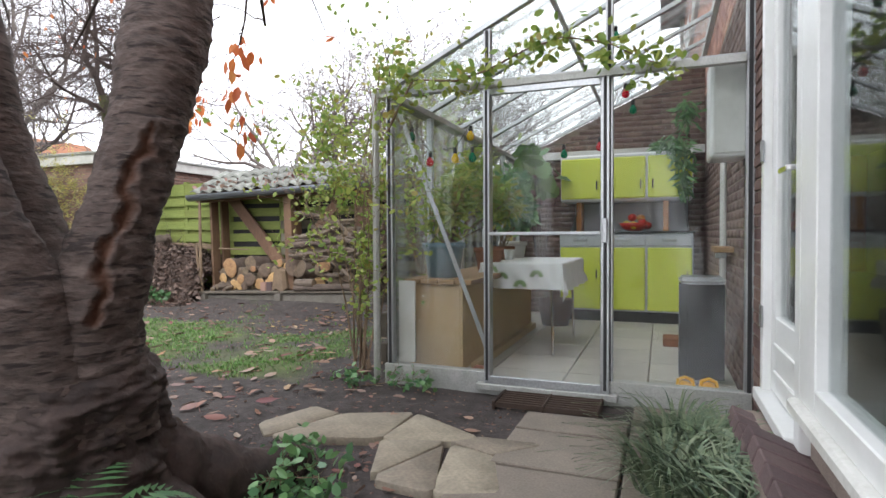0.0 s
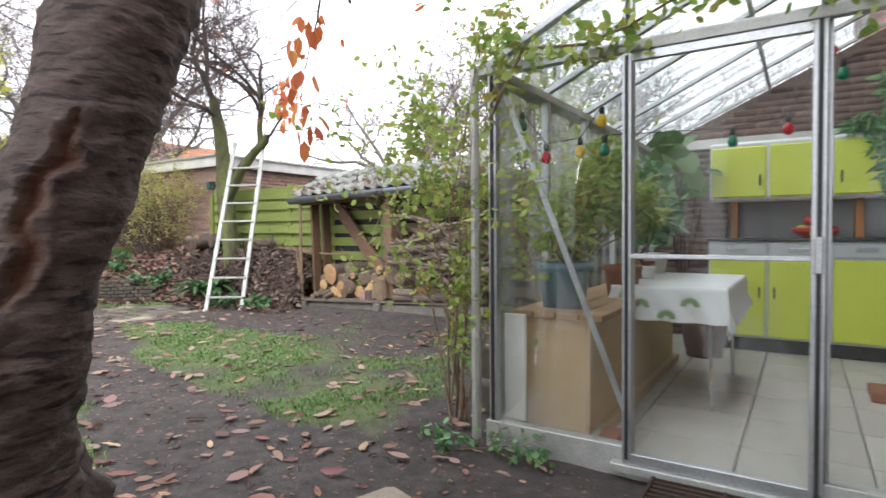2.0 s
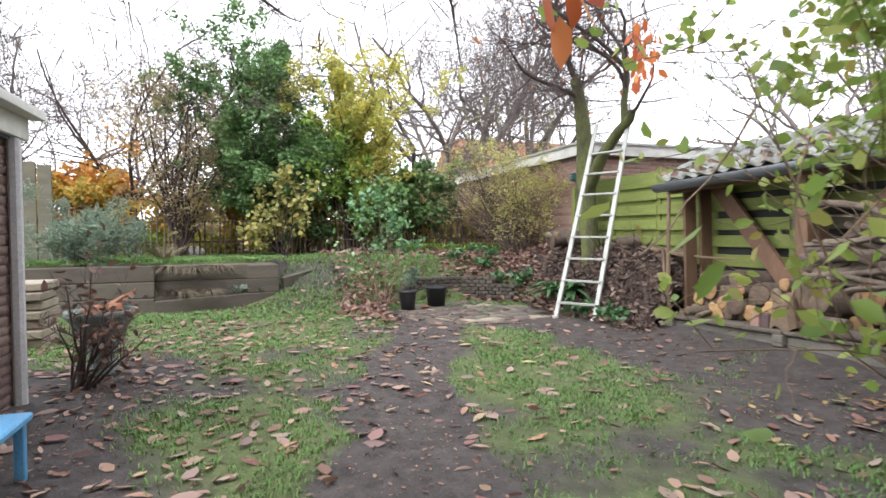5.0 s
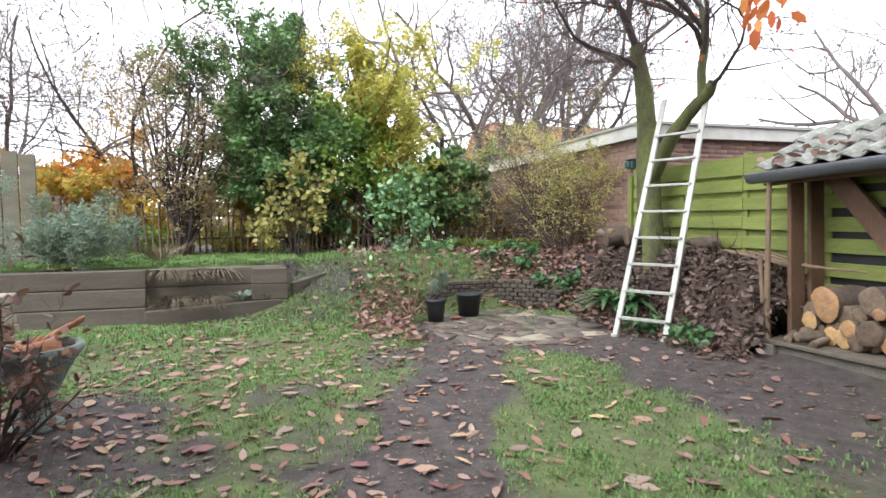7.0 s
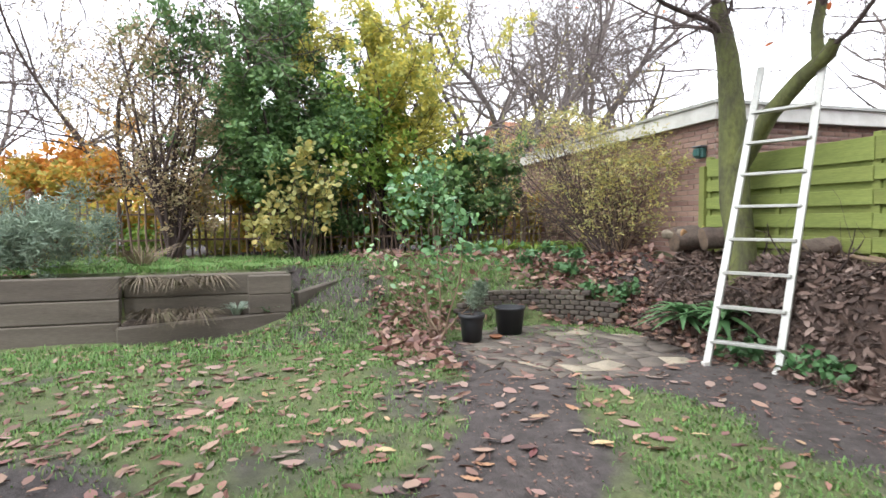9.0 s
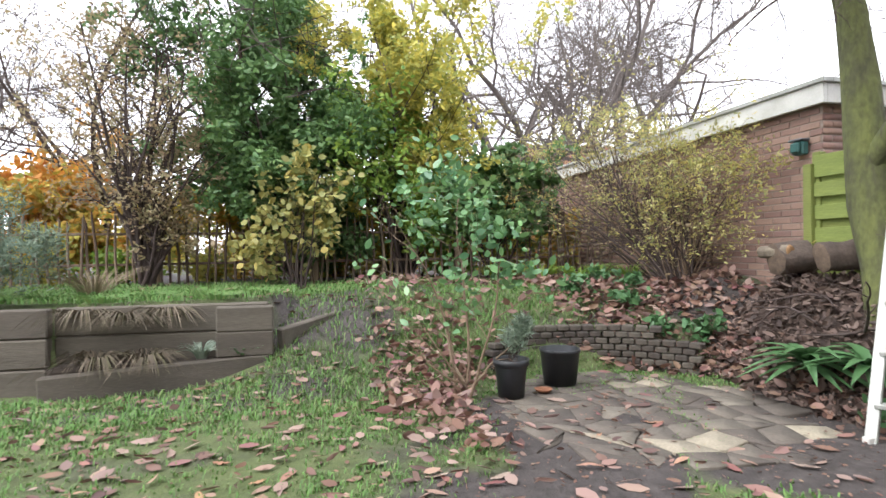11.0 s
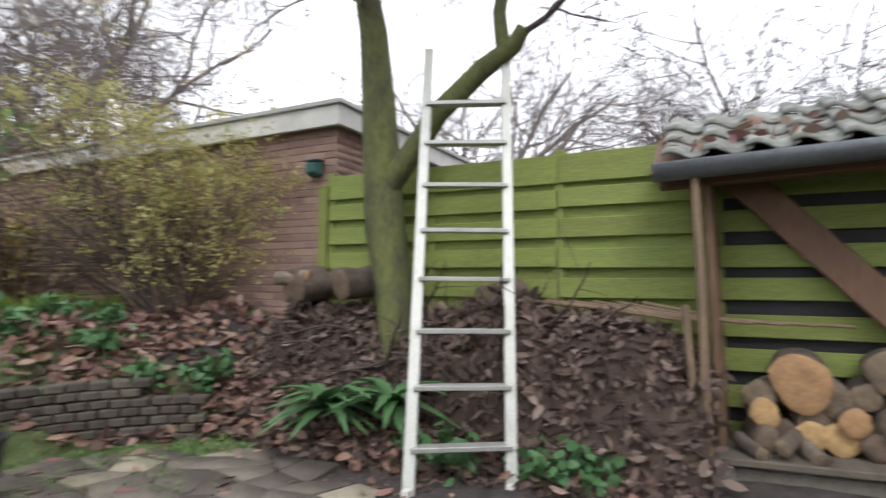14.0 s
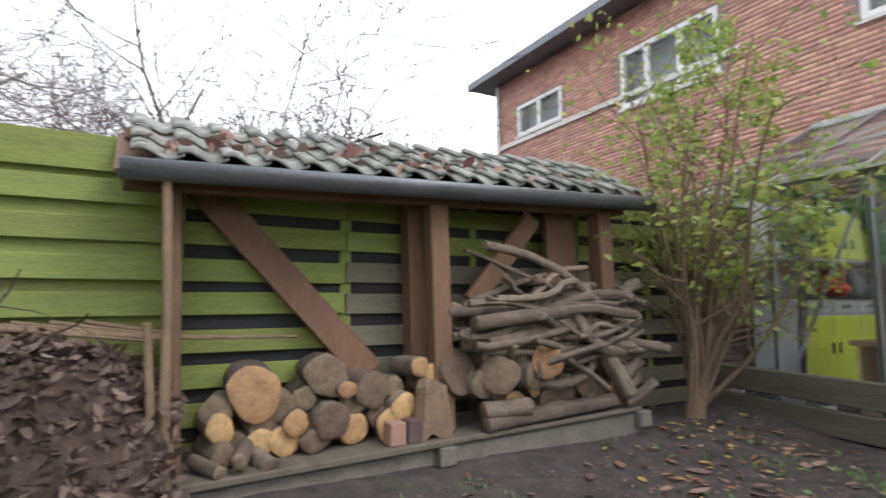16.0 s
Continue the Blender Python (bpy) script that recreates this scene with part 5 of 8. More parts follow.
box("bottom_track", (0.4, 1.25, DY0 - 0.02, DY1 + 0.004, 0.06, 0.1), M_ALU_DULL, GH)
grate = tagged(empty("door_grate"), "rusty iron boot grating before the greenhouse door", "grating")
for i in range(7):
    box("bar", (0.6, 1.16, 4.2 + 0.042 * i, 4.212 + 0.042 * i, 0.045, 0.075), M_RUST, grate, bevel=0.002)
for x0, x1 in ((0.585, 0.6), (1.16, 1.175), (0.87, 0.88)):
    box("rim", (x0, x1, 4.19, 4.48, 0.03, 0.08), M_RUST, grate, bevel=0.002)

# floor of pale slabs
gfloor = tagged(box("floor", (GX0 + 0.05, GX1, GY0 + 0.05, GY1, -0.05, 0.035), M_MORTAR, bevel=0), "pale paving slab greenhouse floor", "floor", kind="structure")
SLABM = {}


def slab(parent, x0, x1, y0, y1, z, mat, t=0.03):
    key = (round(x1 - x0, 2), round(y1 - y0, 2), mat.name)
    if key not in SLABM:
        bm = box_bm((-(x1 - x0) / 2, (x1 - x0) / 2, -(y1 - y0) / 2, (y1 - y0) / 2, -t, 0), bevel=0.005)
        me = bpy.data.meshes.new("slab")
        bm.to_mesh(me)
        bm.free()
        me.materials.append(mat)
        SLABM[key] = me
    s = new("slab", SLABM[key])
    s.parent = parent
    s.matrix_basis = pose((x0 + x1) / 2, (y0 + y1) / 2, z + random.uniform(-0.002, 0.002), random.uniform(-0.3, 0.3), random.uniform(-0.3, 0.3), random.uniform(-0.4, 0.4))


for i in range(4):
    for j in range(7):
        slab(gfloor, -0.18 + 0.53 * i, -0.18 + 0.53 * i + 0.522, 4.58 + 0.51 * j, 4.58 + 0.51 * j + 0.502, 0.06, M_TILE_FLOOR)

# white timber beam across the back
tagged(box("trim", (GX0 + 0.05, GX1, 8.1, 8.185, 1.95, 2.04), M_WHITE_OLD), "white timber beam on the brick wall", "beam", kind="structure")


# ---- kitchen dresser in three parts ----
def dresser():
    d = tagged(empty("dresser"), "lime green vintage kitchen dresser with grey drawers", "dresser")
    X0, X1, Y0, Y1 = 0.4, 1.8, 7.58, 8.06
    W = (X1 - X0) / 3
    box("plinth", (X0 + 0.03, X1 - 0.02, Y0 + 0.05, Y1, 0.06, 0.18), M_BLACK, d, "black recessed plinth")
    box("body", (X0, X1, Y0 + 0.012, Y1, 0.18, 1.04), M_CAB_GREY, d, "pale grey carcass", 0.012)
    box("worktop", (X0 - 0.02, X1 + 0.02, Y0 - 0.02, Y1, 1.042, 1.066), M_BLACK, d, "thin black worktop", 0.006)
    for i in range(3):
        a, b = X0 + W * i + 0.012, X0 + W * (i + 1) - 0.012
        dr = box("drawer", (a, b, Y0 - 0.006, Y0 + 0.012, 0.905, 1.02), M_CAB_GREY, d, "pale grey drawer front", 0.006)
        part("drawer_handle", box_bm((a + W * 0.32, b - W * 0.32, Y0 - 0.03, Y0 - 0.006, 0.965, 0.982), (a + W * 0.32, b - W * 0.32, Y0 - 0.012, Y0 - 0.004, 0.95, 0.99)), M_STEEL, dr, "dark metal cup handle")
        dd = box("door", (a, b, Y0 - 0.01, Y0 + 0.012, 0.2, 0.885), M_LIME, d, "lime green door", 0.01)
        hx = b - 0.045 if i != 1 else a + 0.045
        box("door_handle", (hx - 0.007, hx + 0.007, Y0 - 0.034, Y0 - 0.01, 0.54, 0.64), M_BLACK, dd, "black pull handle", 0.004)
        ud = box("door", (a, b, Y0 + 0.05, Y0 + 0.07, 1.43, 1.885), M_LIME, d, "lime green door", 0.012)
        hx = b - 0.05 if i != 1 else b - 0.05
        hx = a + 0.05 if i == 2 else hx
        box("door_handle", (hx - 0.007, hx + 0.007, Y0 + 0.026, Y0 + 0.05, 1.53, 1.63), M_BLACK, ud, "black pull handle", 0.004)
    box("top_body", (X0, X1, Y0 + 0.07, Y1, 1.4, 1.93), M_WHITE, d, "white upper carcass", 0.02)
    box("back_panel", (X0 + 0.12, X1 - 0.04, Y1 - 0.06, Y1, 1.066, 1.4), M_GREY_PANEL, d, "grey back panel")
    for x in (X0 + 0.16, X1 - 0.3):
        box("bracket", (x, x + 0.06, Y0 + 0.2, Y1 - 0.06, 1.066, 1.4), M_ORANGE_WOOD, d, "orange wooden bracket")
    for s, xa, xb in ((0, X0 + 0.12, X0 + 0.2), (1, X1 - 0.04, X1 - 0.08)):
        bm = bmesh.new()
        vs = [bm.verts.new(p) for p in ((xa, Y0 + 0.02, 1.066), (xa, Y1 - 0.06, 1.066), (xb, Y1 - 0.06, 1.4), (xb, Y0 + 0.22, 1.4))]
        bm.faces.new(vs)
        bmesh.ops.solidify(bm, geom=bm.faces[:], thickness=0.015)
        part("side_panel", bm, M_GREY_PANEL, d)
    return d


dresser()


def lathe(profile, segs=20, cap=True):
    """A turned shape from (radius, height) pairs."""
    vs, fs = [], []
    for r, z in profile:
        for k in range(segs):
            a = k / segs * 2 * math.pi
            vs.append((r * math.cos(a), r * math.sin(a), z))
    n = len(profile)
    for i in range(n - 1):
        for k in range(segs):
            fs.append((i * segs + k, i * segs + (k + 1) % segs, (i + 1) * segs + (k + 1) % segs, (i + 1) * segs + k))
    if cap:
        fs.append(tuple(range(segs))[::-1])
        fs.append(tuple((n - 1) * segs + k for k in range(segs)))
    return vs, fs


def round_part(name, profile, mat, parent, label="", segs=20):
    v, f = lathe(profile, segs)
    return link(name, mesh_of(name, v, f), mat, parent, label, True)


def flower_pot(at, r, h, mat, label, soil=True, name="plant_pot"):
    p = tagged(empty(name, at), label, "plant pot")
    t = 0.012
    round_part("pot", [(r * 0.74, 0), (r * 0.92, h * 0.8), (r * 0.95, h * 0.83), (r * 1.04, h * 0.84), (r * 1.04, h), (r * 1.04 - t, h), (r * 0.9, h * 0.82), (r * 0.74, h * 0.2)], mat, p, segs=26)
    if soil:
        round_part("soil", [(r * 0.84, h * 0.75), (r * 0.9, h * 0.86), (r * 0.4, h * 0.9), (0.01, h * 0.91)], M_SOIL, p)
    return p


def plant(name, at, mat, label, centres, radii, count, size, stems=6, stem_r=0.006, stem_mat=None, seed=1, droop=0.3, width=0.5, category="plant", shell=0.4):
    """Stems from one root with clumps of leaves."""
    rr = np.random.default_rng(seed)
    t = tagged(empty(name), label, category)
    chunks = []
    at = np.array(at, float)
    for i in range(stems):
        c = np.array(centres[i % len(centres)], float) + rr.normal(0, 0.3, 3) * np.array(radii[i % len(radii)])
        mid = (at + c) / 2 + rr.normal(0, 0.05, 3)
        s = np.linspace(0, 1, 7)[:, None]
        pts = (1 - s) ** 2 * (at + rr.normal(0, 0.015, 3) * [1, 1, 0]) + 2 * s * (1 - s) * mid + s ** 2 * c
        chunks.append(tube_arrays(pts, np.linspace(stem_r, stem_r * 0.4, 7), 5))
    v, f = join_arrays(chunks)
    link("branching", mesh_of("branching", v, f), stem_mat or M_TWIG_PALE, t, smooth=True)
    pts = clump_points(centres, radii, count, rr, shell)
    v, f = leaf_cloud(pts, size, rr, droop, 1.0, width)
    link("foliage", mesh_of("foliage", v, f), mat, t)
    return t


# bench along the glass with its pots
bench = tagged(empty("potting_bench"), "plywood potting bench with plank top", "bench")
box("front_panel", (-0.19, 0.2, 4.74, 4.76, 0.1, 0.69), M_PINE, bench, "pale plywood panel")
box("side_panel", (0.2, 0.22, 4.74, 6.9, 0.1, 0.69), M_PINE, bench, "pale plywood panel")
box("end_panel", (-0.19, 0.2, 6.88, 6.9, 0.1, 0.69), M_PINE, bench, "pale plywood panel")
for i in range(4):
    box("top_board", (-0.2 + 0.125 * i, -0.2 + 0.125 * i + 0.12, 4.7, 6.95, 0.69, 0.725), M_PLANK, bench)
box("skirting", (0.22, 0.27, 4.9, 6.9, 0.06, 0.12), M_PINE, bench)
tagged(box("corner_board", (-0.19, -0.07, GY0 + 0.06, GY0 + 0.08, 0.165, 0.72), M_WHITE_OLD), "white painted upright board behind the glass", "board")
tagged(box("loose_brick", (0.26, 0.36, 4.72, 4.9, 0.06, 0.11), M_BRICK_HOUSE, bevel=0.006), "loose red brick on the floor slabs", "brick")
flower_pot((-0.0, 4.95, 0.725), 0.155, 0.25, M_POT_BLUE, "large blue-grey plastic plant pot on the bench")
plant("potted_bamboo", (0.0, 5.0, 0.95), L_ROSE, "leafy light green potted shrub", [(0.05, 5.15, 1.35), (0.15, 5.5, 1.35), (0.0, 5.0, 1.2), (0.2, 5.9, 1.3), (0.05, 5.5, 1.55)], [(0.2, 0.25, 0.25)] * 5, 330, 0.085, 18, 0.006, M_TWIG_PALE, 3, width=0.3)
flower_pot((0.15, 5.6, 0.725), 0.12, 0.2, M_TERRA, "terracotta plant pot on the bench")
flower_pot((0.12, 6.1, 0.725), 0.12, 0.2, M_TERRA, "terracotta plant pot on the bench")
flower_pot((0.1, 6.6, 0.725), 0.14, 0.24, M_WHITE_OLD, "white planter pot on the bench")
plant("pot_plant", (0.12, 6.1, 0.9), L_GLOSSY, "bushy green pot plant", [(0.15, 6.1, 1.3), (0.2, 6.5, 1.25), (0.1, 6.6, 1.5)], [(0.18, 0.22, 0.25)] * 3, 340, 0.1, 9, 0.006, M_TWIG_PALE, 4)
plant("monstera", (0.2, 7.5, 0.4), L_DARK, "large dark-leaved climbing plant", [(0.2, 7.4, 1.75), (0.3, 7.5, 1.6), (0.05, 7.4, 1.95)], [(0.2, 0.2, 0.18)] * 3, 11, 0.2, 8, 0.009, M_TWIG, 5, width=0.8)
plant("spider_plant", (1.6, 7.8, 1.95), L_GLOSSY, "trailing spider plant on the dresser", [(1.6, 7.65, 2.0), (1.68, 7.58, 1.85), (1.5, 7.7, 1.98), (1.72, 7.5, 2.3), (1.7, 7.52, 1.6)], [(0.22, 0.12, 0.12), (0.13, 0.06, 0.2), (0.15, 0.1, 0.1), (0.12, 0.1, 0.2), (0.06, 0.03, 0.22)], 90, 0.13, 9, 0.004, M_TWIG_PALE, 6, 0.8, 0.22)
wick = tagged(empty("basket", (0.42, 7.2, 0.06)), "brown woven floor basket", "basket")
round_part("basket_body", [(0.14, 0), (0.17, 0.15), (0.18, 0.28), (0.165, 0.28), (0.15, 0.05)], M_WICKER, wick)


# table with a printed cloth
table = tagged(empty("table"), "small chrome-legged table in the greenhouse", "table")
for x, y in ((0.16, 5.56), (0.68, 5.6), (0.7, 6.6), (0.15, 6.58)):
    beam("leg", (x, y, 0.06), (x + (0.42 - x) * 0.06, y + (6.08 - y) * 0.06, 0.78), 0.022, 0.022, M_CHROME, table, bevel=0.006)
box("tabletop", (0.12, 0.76, 5.5, 6.68, 0.775, 0.8), M_WHITE, table)
CL = []
nxc, nyc = 40, 60
for j in range(nyc + 1):
    for i in range(nxc + 1):
        u, w = -0.24 + i / nxc * 1.14, -0.22 + j / nyc * 1.64
        cx, cy = min(max(u, 0.0), 0.66), min(max(w, 0.0), 1.2)
        ox, oy = u - cx, w - cy
        drop = math.hypot(ox, oy)
        flare = 0.12 + 0.1 * math.sin(i * 0.9 + j * 0.55)
        CL.append((0.11 + cx + ox * flare, 5.49 + cy + oy * flare, 0.806 - max(0, drop - 0.01) * 0.97))
CF = [(j * (nxc + 1) + i, j * (nxc + 1) + i + 1, (j + 1) * (nxc + 1) + i + 1, (j + 1) * (nxc + 1) + i) for j in range(nyc) for i in range(nxc)]
M_CLOTH = material("white leaf-print cloth", (0.74, 0.75, 0.74), (0.66, 0.68, 0.68), 3, 0.7, 0, 0.05, 200, fine=0.1)
cloth = tagged(link("tablecloth", mesh_of("tablecloth", CL, CF), M_CLOTH, smooth=True), "white tablecloth printed with green leaf sprigs", "tablecloth")
L_PRINT = material("green leaf print", (0.18, 0.3, 0.12), (0.3, 0.4, 0.22), 20, 0.7, 0, 0.0)
pv, pf = [], []
rp = np.random.default_rng(12)
for sx, sz, ax in ((0.3, 0.68, 0), (0.58, 0.7, 0), (0.45, 0.62, 0), (0.22, 0.73, 0)):
    for k in range(11):
        a = math.pi / 2 + (k - 5) * 0.28
        r0, r1 = 0.015, 0.065
        c, s = math.cos(a), math.sin(a)
        q = [(sx + c * r0, sz + s * r0), (sx + c * 0.04 - s * 0.008, sz + s * 0.04 + c * 0.008), (sx + c * r1, sz + s * r1), (sx + c * 0.04 + s * 0.008, sz + s * 0.04 - c * 0.008)]
        o = len(pv)
        pv += [(a1, 5.448, b1) for a1, b1 in q]
        pf.append((o, o + 1, o + 2, o + 3))
link("leaf_print", mesh_of("leaf_print", pv, pf), L_PRINT, cloth)
flower_pot((0.22, 6.0, 0.81), 0.05, 0.09, M_WHITE, "small patterned pot on the table")

# fruit on the dresser
fb = tagged(empty("fruit_bowl", (1.2, 7.72, 1.066)), "red wire bowl heaped with fruit", "fruit bowl")
round_part("bowl", [(0.08, 0), (0.14, 0.05), (0.16, 0.09), (0.15, 0.09), (0.07, 0.02)], M_RED, fb)
for k, (dx, dy, dz, mm) in enumerate(((-0.08, -0.03, 0.07, M_FRUIT), (0.0, -0.09, 0.06, M_FRUIT), (0.09, -0.05, 0.09, M_RED), (-0.02, 0.02, 0.15, M_RED), (0.07, 0.03, 0.14, M_ORANGE_WOOD), (0.14, -0.02, 0.06, M_RED))):
    bm = bmesh.new()
    bmesh.ops.create_icosphere(bm, subdivisions=2, radius=0.05, matrix=Matrix.Translation((dx, dy, dz)) @ Matrix.Diagonal((1, 1, 0.9, 1)))
    part("fruit", bm, mm, fb, smooth=True)

# white boiler box, pipes, bin and clogs by the house wall
bx = tagged(empty("wall_cabinet"), "white metal boiler cabinet on the wall", "wall cabinet")
box("body", (1.74, 1.935, 4.66, 4.95, 1.46, 2.02), M_WHITE, bx, bevel=0.012)
box("door", (1.755, 1.925, 4.645, 4.66, 1.48, 2.0), M_WHITE_OLD, bx, bevel=0.006)
pp = tagged(empty("heating_pipes"), "white heating pipes with a valve", "pipes")
for y, z0, z1 in ((5.75, 0.3, 1.6), (5.9, 0.2, 2.0)):
    beam("pipe", (1.915, y, z0), (1.915, y, z1), 0.03, 0.03, M_WHITE_OLD, pp, bevel=0.008)
box("valve", (1.86, 1.93, 5.7, 5.8, 0.85, 0.9), M_STEEL, pp)
tagged(box("wall_shelf", (1.82, 1.94, 5.35, 5.65, 0.9, 0.94), M_PLANK), "small wooden wall shelf", "shelf")
tb = tagged(empty("pedal_bin", (1.73, 5.2, 0.06)), "dark grey pedal bin with steel lid rim", "bin")
bm = bmesh.new()
bmesh.ops.create_cube(bm, size=1, matrix=Matrix.Translation((0, 0, 0.33)) @ Matrix.Diagonal((0.27, 0.26, 0.62, 1)))
bmesh.ops.bevel(bm, geom=[e for e in bm.edges if abs(e.verts[0].co.z - e.verts[1].co.z) > 0.3], offset=0.05, segments=4, affect="EDGES")
part("bin_body", bm, M_BIN, tb)
bm = bmesh.new()
bmesh.ops.create_cube(bm, size=1, matrix=Matrix.Translation((0, 0, 0.665)) @ Matrix.Diagonal((0.275, 0.265, 0.045, 1)))
bmesh.ops.bevel(bm, geom=bm.edges[:], offset=0.018, segments=3, affect="EDGES")
part("lid", bm, M_STEEL, tb, "steel lid")
box("pedal", (-0.06, 0.06, -0.18, -0.12, 0.0, 0.025), M_STEEL, tb)


def clog(at, rz):
    c = tagged(empty("clog", at, (0, 0, rz)), "yellow garden clog on the floor", "clog", "pair of clogs")
    bm = bmesh.new()
    bmesh.ops.create_uvsphere(bm, u_segments=14, v_segments=9, radius=1, matrix=Matrix.Translation((0, 0, 0.035)) @ Matrix.Diagonal((0.05, 0.12, 0.04, 1)))
    part("shoe", bm, M_YELLOW, c, smooth=True)
    v, f = tube_arrays([(-0.045, -0.02, 0.045), (-0.04, 0.0, 0.085), (0.0, 0.01, 0.1), (0.04, 0.0, 0.085), (0.045, -0.02, 0.045)], [0.012] * 5, 6)
    link("strap", mesh_of("strap", v, f), M_YELLOW, c, smooth=True)


clog((1.62, 4.8, 0.06), 10)
clog((1.75, 4.8, 0.06), -5)
tagged(box("doormat", (1.5, 1.72, 6.3, 6.6, 0.06, 0.12), M_TERRA, bevel=0.008), "brown terracotta block on the floor", "block")

# festoon of coloured bulbs under the glass
fest = tagged(empty("string_lights"), "string of unlit coloured bulbs", "string lights")
BULBS = [(-0.157, 4.75, 1.74, "g"), (-0.02, 4.75, 1.555, "r"), (0.165, 4.75, 1.57, "y"), (0.276, 4.75, 1.716, "y"), (0.29, 4.75, 1.57, "g"), (0.8, 5.4, 1.65, "g"), (1.06, 5.4, 1.69, "r"), (1.24, 5.4, 2.06, "r"), (1.29, 5.4, 1.94, "g"), (1.17, 5.4, 2.48, "g")]
COL = {"g": material("green bulb glass", (0.0, 0.2, 0.09), None, 4, 0.15), "r": material("red bulb glass", (0.55, 0.01, 0.02), None, 4, 0.15), "y": material("yellow bulb glass", (0.75, 0.5, 0.02), None, 4, 0.15)}
for x, y, z, c in BULBS:
    bb = round_part("bulb", [(0.004, 0.0), (0.02, 0.006), (0.028, 0.025), (0.024, 0.045), (0.013, 0.062), (0.01, 0.066)], COL[c], fest, segs=12)
    bb.matrix_basis = pose(x, y, z - 0.05)
    ss = round_part("socket", [(0.012, 0.066), (0.014, 0.07), (0.014, 0.1), (0.008, 0.105)], M_RUBBER, bb, segs=10)
wire = [(GX0 + 0.05, 4.8, 1.85)] + [(x, y, z + 0.055) for x, y, z, c in BULBS if z < 2.3] + [(1.9, 5.6, 2.1)]
wire.sort()
v, f = tube_arrays(wire, [0.003] * len(wire), 4)
link("cable", mesh_of("cable", v, f), M_RUBBER, fest)

# ---- paving in front of the greenhouse ----
def crazy_paving(name, label, inside, x0, x1, y0, y1, cell, mat, seed, parent=None, top=0.06, pale=0.0):
    """Irregular flat stones with open joints, each a piece of its own."""
    rr = np.random.default_rng(seed)
    p = parent or tagged(empty(name), label, "paving", kind="structure")
    nx_, ny_ = int((x1 - x0) / cell) + 1, int((y1 - y0) / cell) + 1
    gx, gy = np.meshgrid(np.arange(nx_ + 1) * cell + x0, np.arange(ny_ + 1) * cell + y0)
    gx = gx + rr.uniform(-0.36, 0.36, gx.shape) * cell + (np.arange(ny_ + 1) % 2)[:, None] * cell * 0.35
    gy = gy + rr.uniform(-0.36, 0.36, gy.shape) * cell
    polys = []
    for j in range(ny_):
        for i in range(nx_):
            q = [(gx[j, i], gy[j, i]), (gx[j, i + 1], gy[j, i + 1]), (gx[j + 1, i + 1], gy[j + 1, i + 1]), (gx[j + 1, i], gy[j + 1, i])]
            if rr.random() < 0.08:
                polys += [[q[0], q[1], q[2]], [q[0], q[2], q[3]]]
            else:
                polys.append(q)
    for q in polys:
        c = np.mean(q, 0)
        if not inside(c[0], c[1]):
            continue
        out = []
        k = len(q)
        for i in range(k):
            a, b, d = np.array(q[i - 1]), np.array(q[i]), np.array(q[(i + 1) % k])
            out += [b + (a - b) * 0.09, b + (d - b) * 0.09]
        out = [c + (o - c) * 0.972 + rr.normal(0, 0.007, 2) for o in out]
        k = len(out)
        z = top + rr.uniform(-0.004, 0.004)
        tilt = rr.normal(0, 0.006, 2)
        vs = [(o[0] - c[0], o[1] - c[1], -0.04) for o in out] + [(o[0] - c[0], o[1] - c[1], -0.0025 + float(np.dot(o - c, tilt))) for o in out]
        vs += [((o[0] - c[0]) * 0.985, (o[1] - c[1]) * 0.985, float(np.dot(o - c, tilt))) for o in out]
        fs = [tuple(range(2 * k, 3 * k))]
        for r in (0, k):
            fs += [(r + i, r + (i + 1) % k, r + (i + 1) % k + k, r + i + k) for i in range(k)]
        st = link("stone", mesh_of("stone", vs, fs), M_STONE if rr.random() < pale else mat, p)
        st.matrix_basis = pose(c[0], c[1], z)
    return p


crazy_paving("pavement", "pale crazy paving before the greenhouse", lambda x, y: (-0.5 < x < 0.78 and 2.9 < y < 3.78 and y > 3.7 - 0.7 * (x + 0.5)), -0.6, 1.0, 2.7, 4.3, 0.37, M_STONE, 21)
slabs = tagged(empty("pavement_slabs"), "worn brownish paving slabs", "paving", kind="structure")
for x0, x1, y0, y1 in ((0.8, 1.33, 3.42, 3.86), (0.8, 1.33, 3.88, 4.15), (1.345, 1.86, 3.5, 3.96), (1.345, 1.86, 3.98, 4.46), (0.72, 1.33, 2.8, 3.4), (1.345, 1.86, 2.9, 3.48), (0.8, 1.33, 2.2, 2.78), (1.345, 1.86, 2.2, 2.88), (0.8, 1.3, 1.6, 2.18), (1.345, 1.86, 1.5, 2.18)):
    slab(slabs, x0, x1, y0, y1, 0.058, M_SLAB, 0.05)

# ---- raised bed of sleepers ----
bed = tagged(empty("raised_bed"), "raised bed edged with grey weathered sleepers", "raised bed")


def sleeper(a, b, w=0.1, h=0.22):
    beam("sleeper", a, b, w, h, M_SLEEPER, bed, bevel=0.012)


for i in range(3):
    sleeper((-8.35, -0.6, 0.125 + 0.225 * i), (-8.35 - 0.01 * i, 1.92, 0.125 + 0.225 * i))
sleeper((-8.48, 1.92, 0.57), (-8.46, 3.5, 0.575), 0.09)
sleeper((-8.48, 1.92, 0.345), (-8.46, 3.5, 0.35), 0.09)
sleeper((-8.1, 1.95, 0.1), (-8.25, 3.52, 0.17), 0.1, 0.24)
sleeper((-8.24, 3.12, 0.575), (-8.24, 3.55, 0.575), 0.09, 0.2)
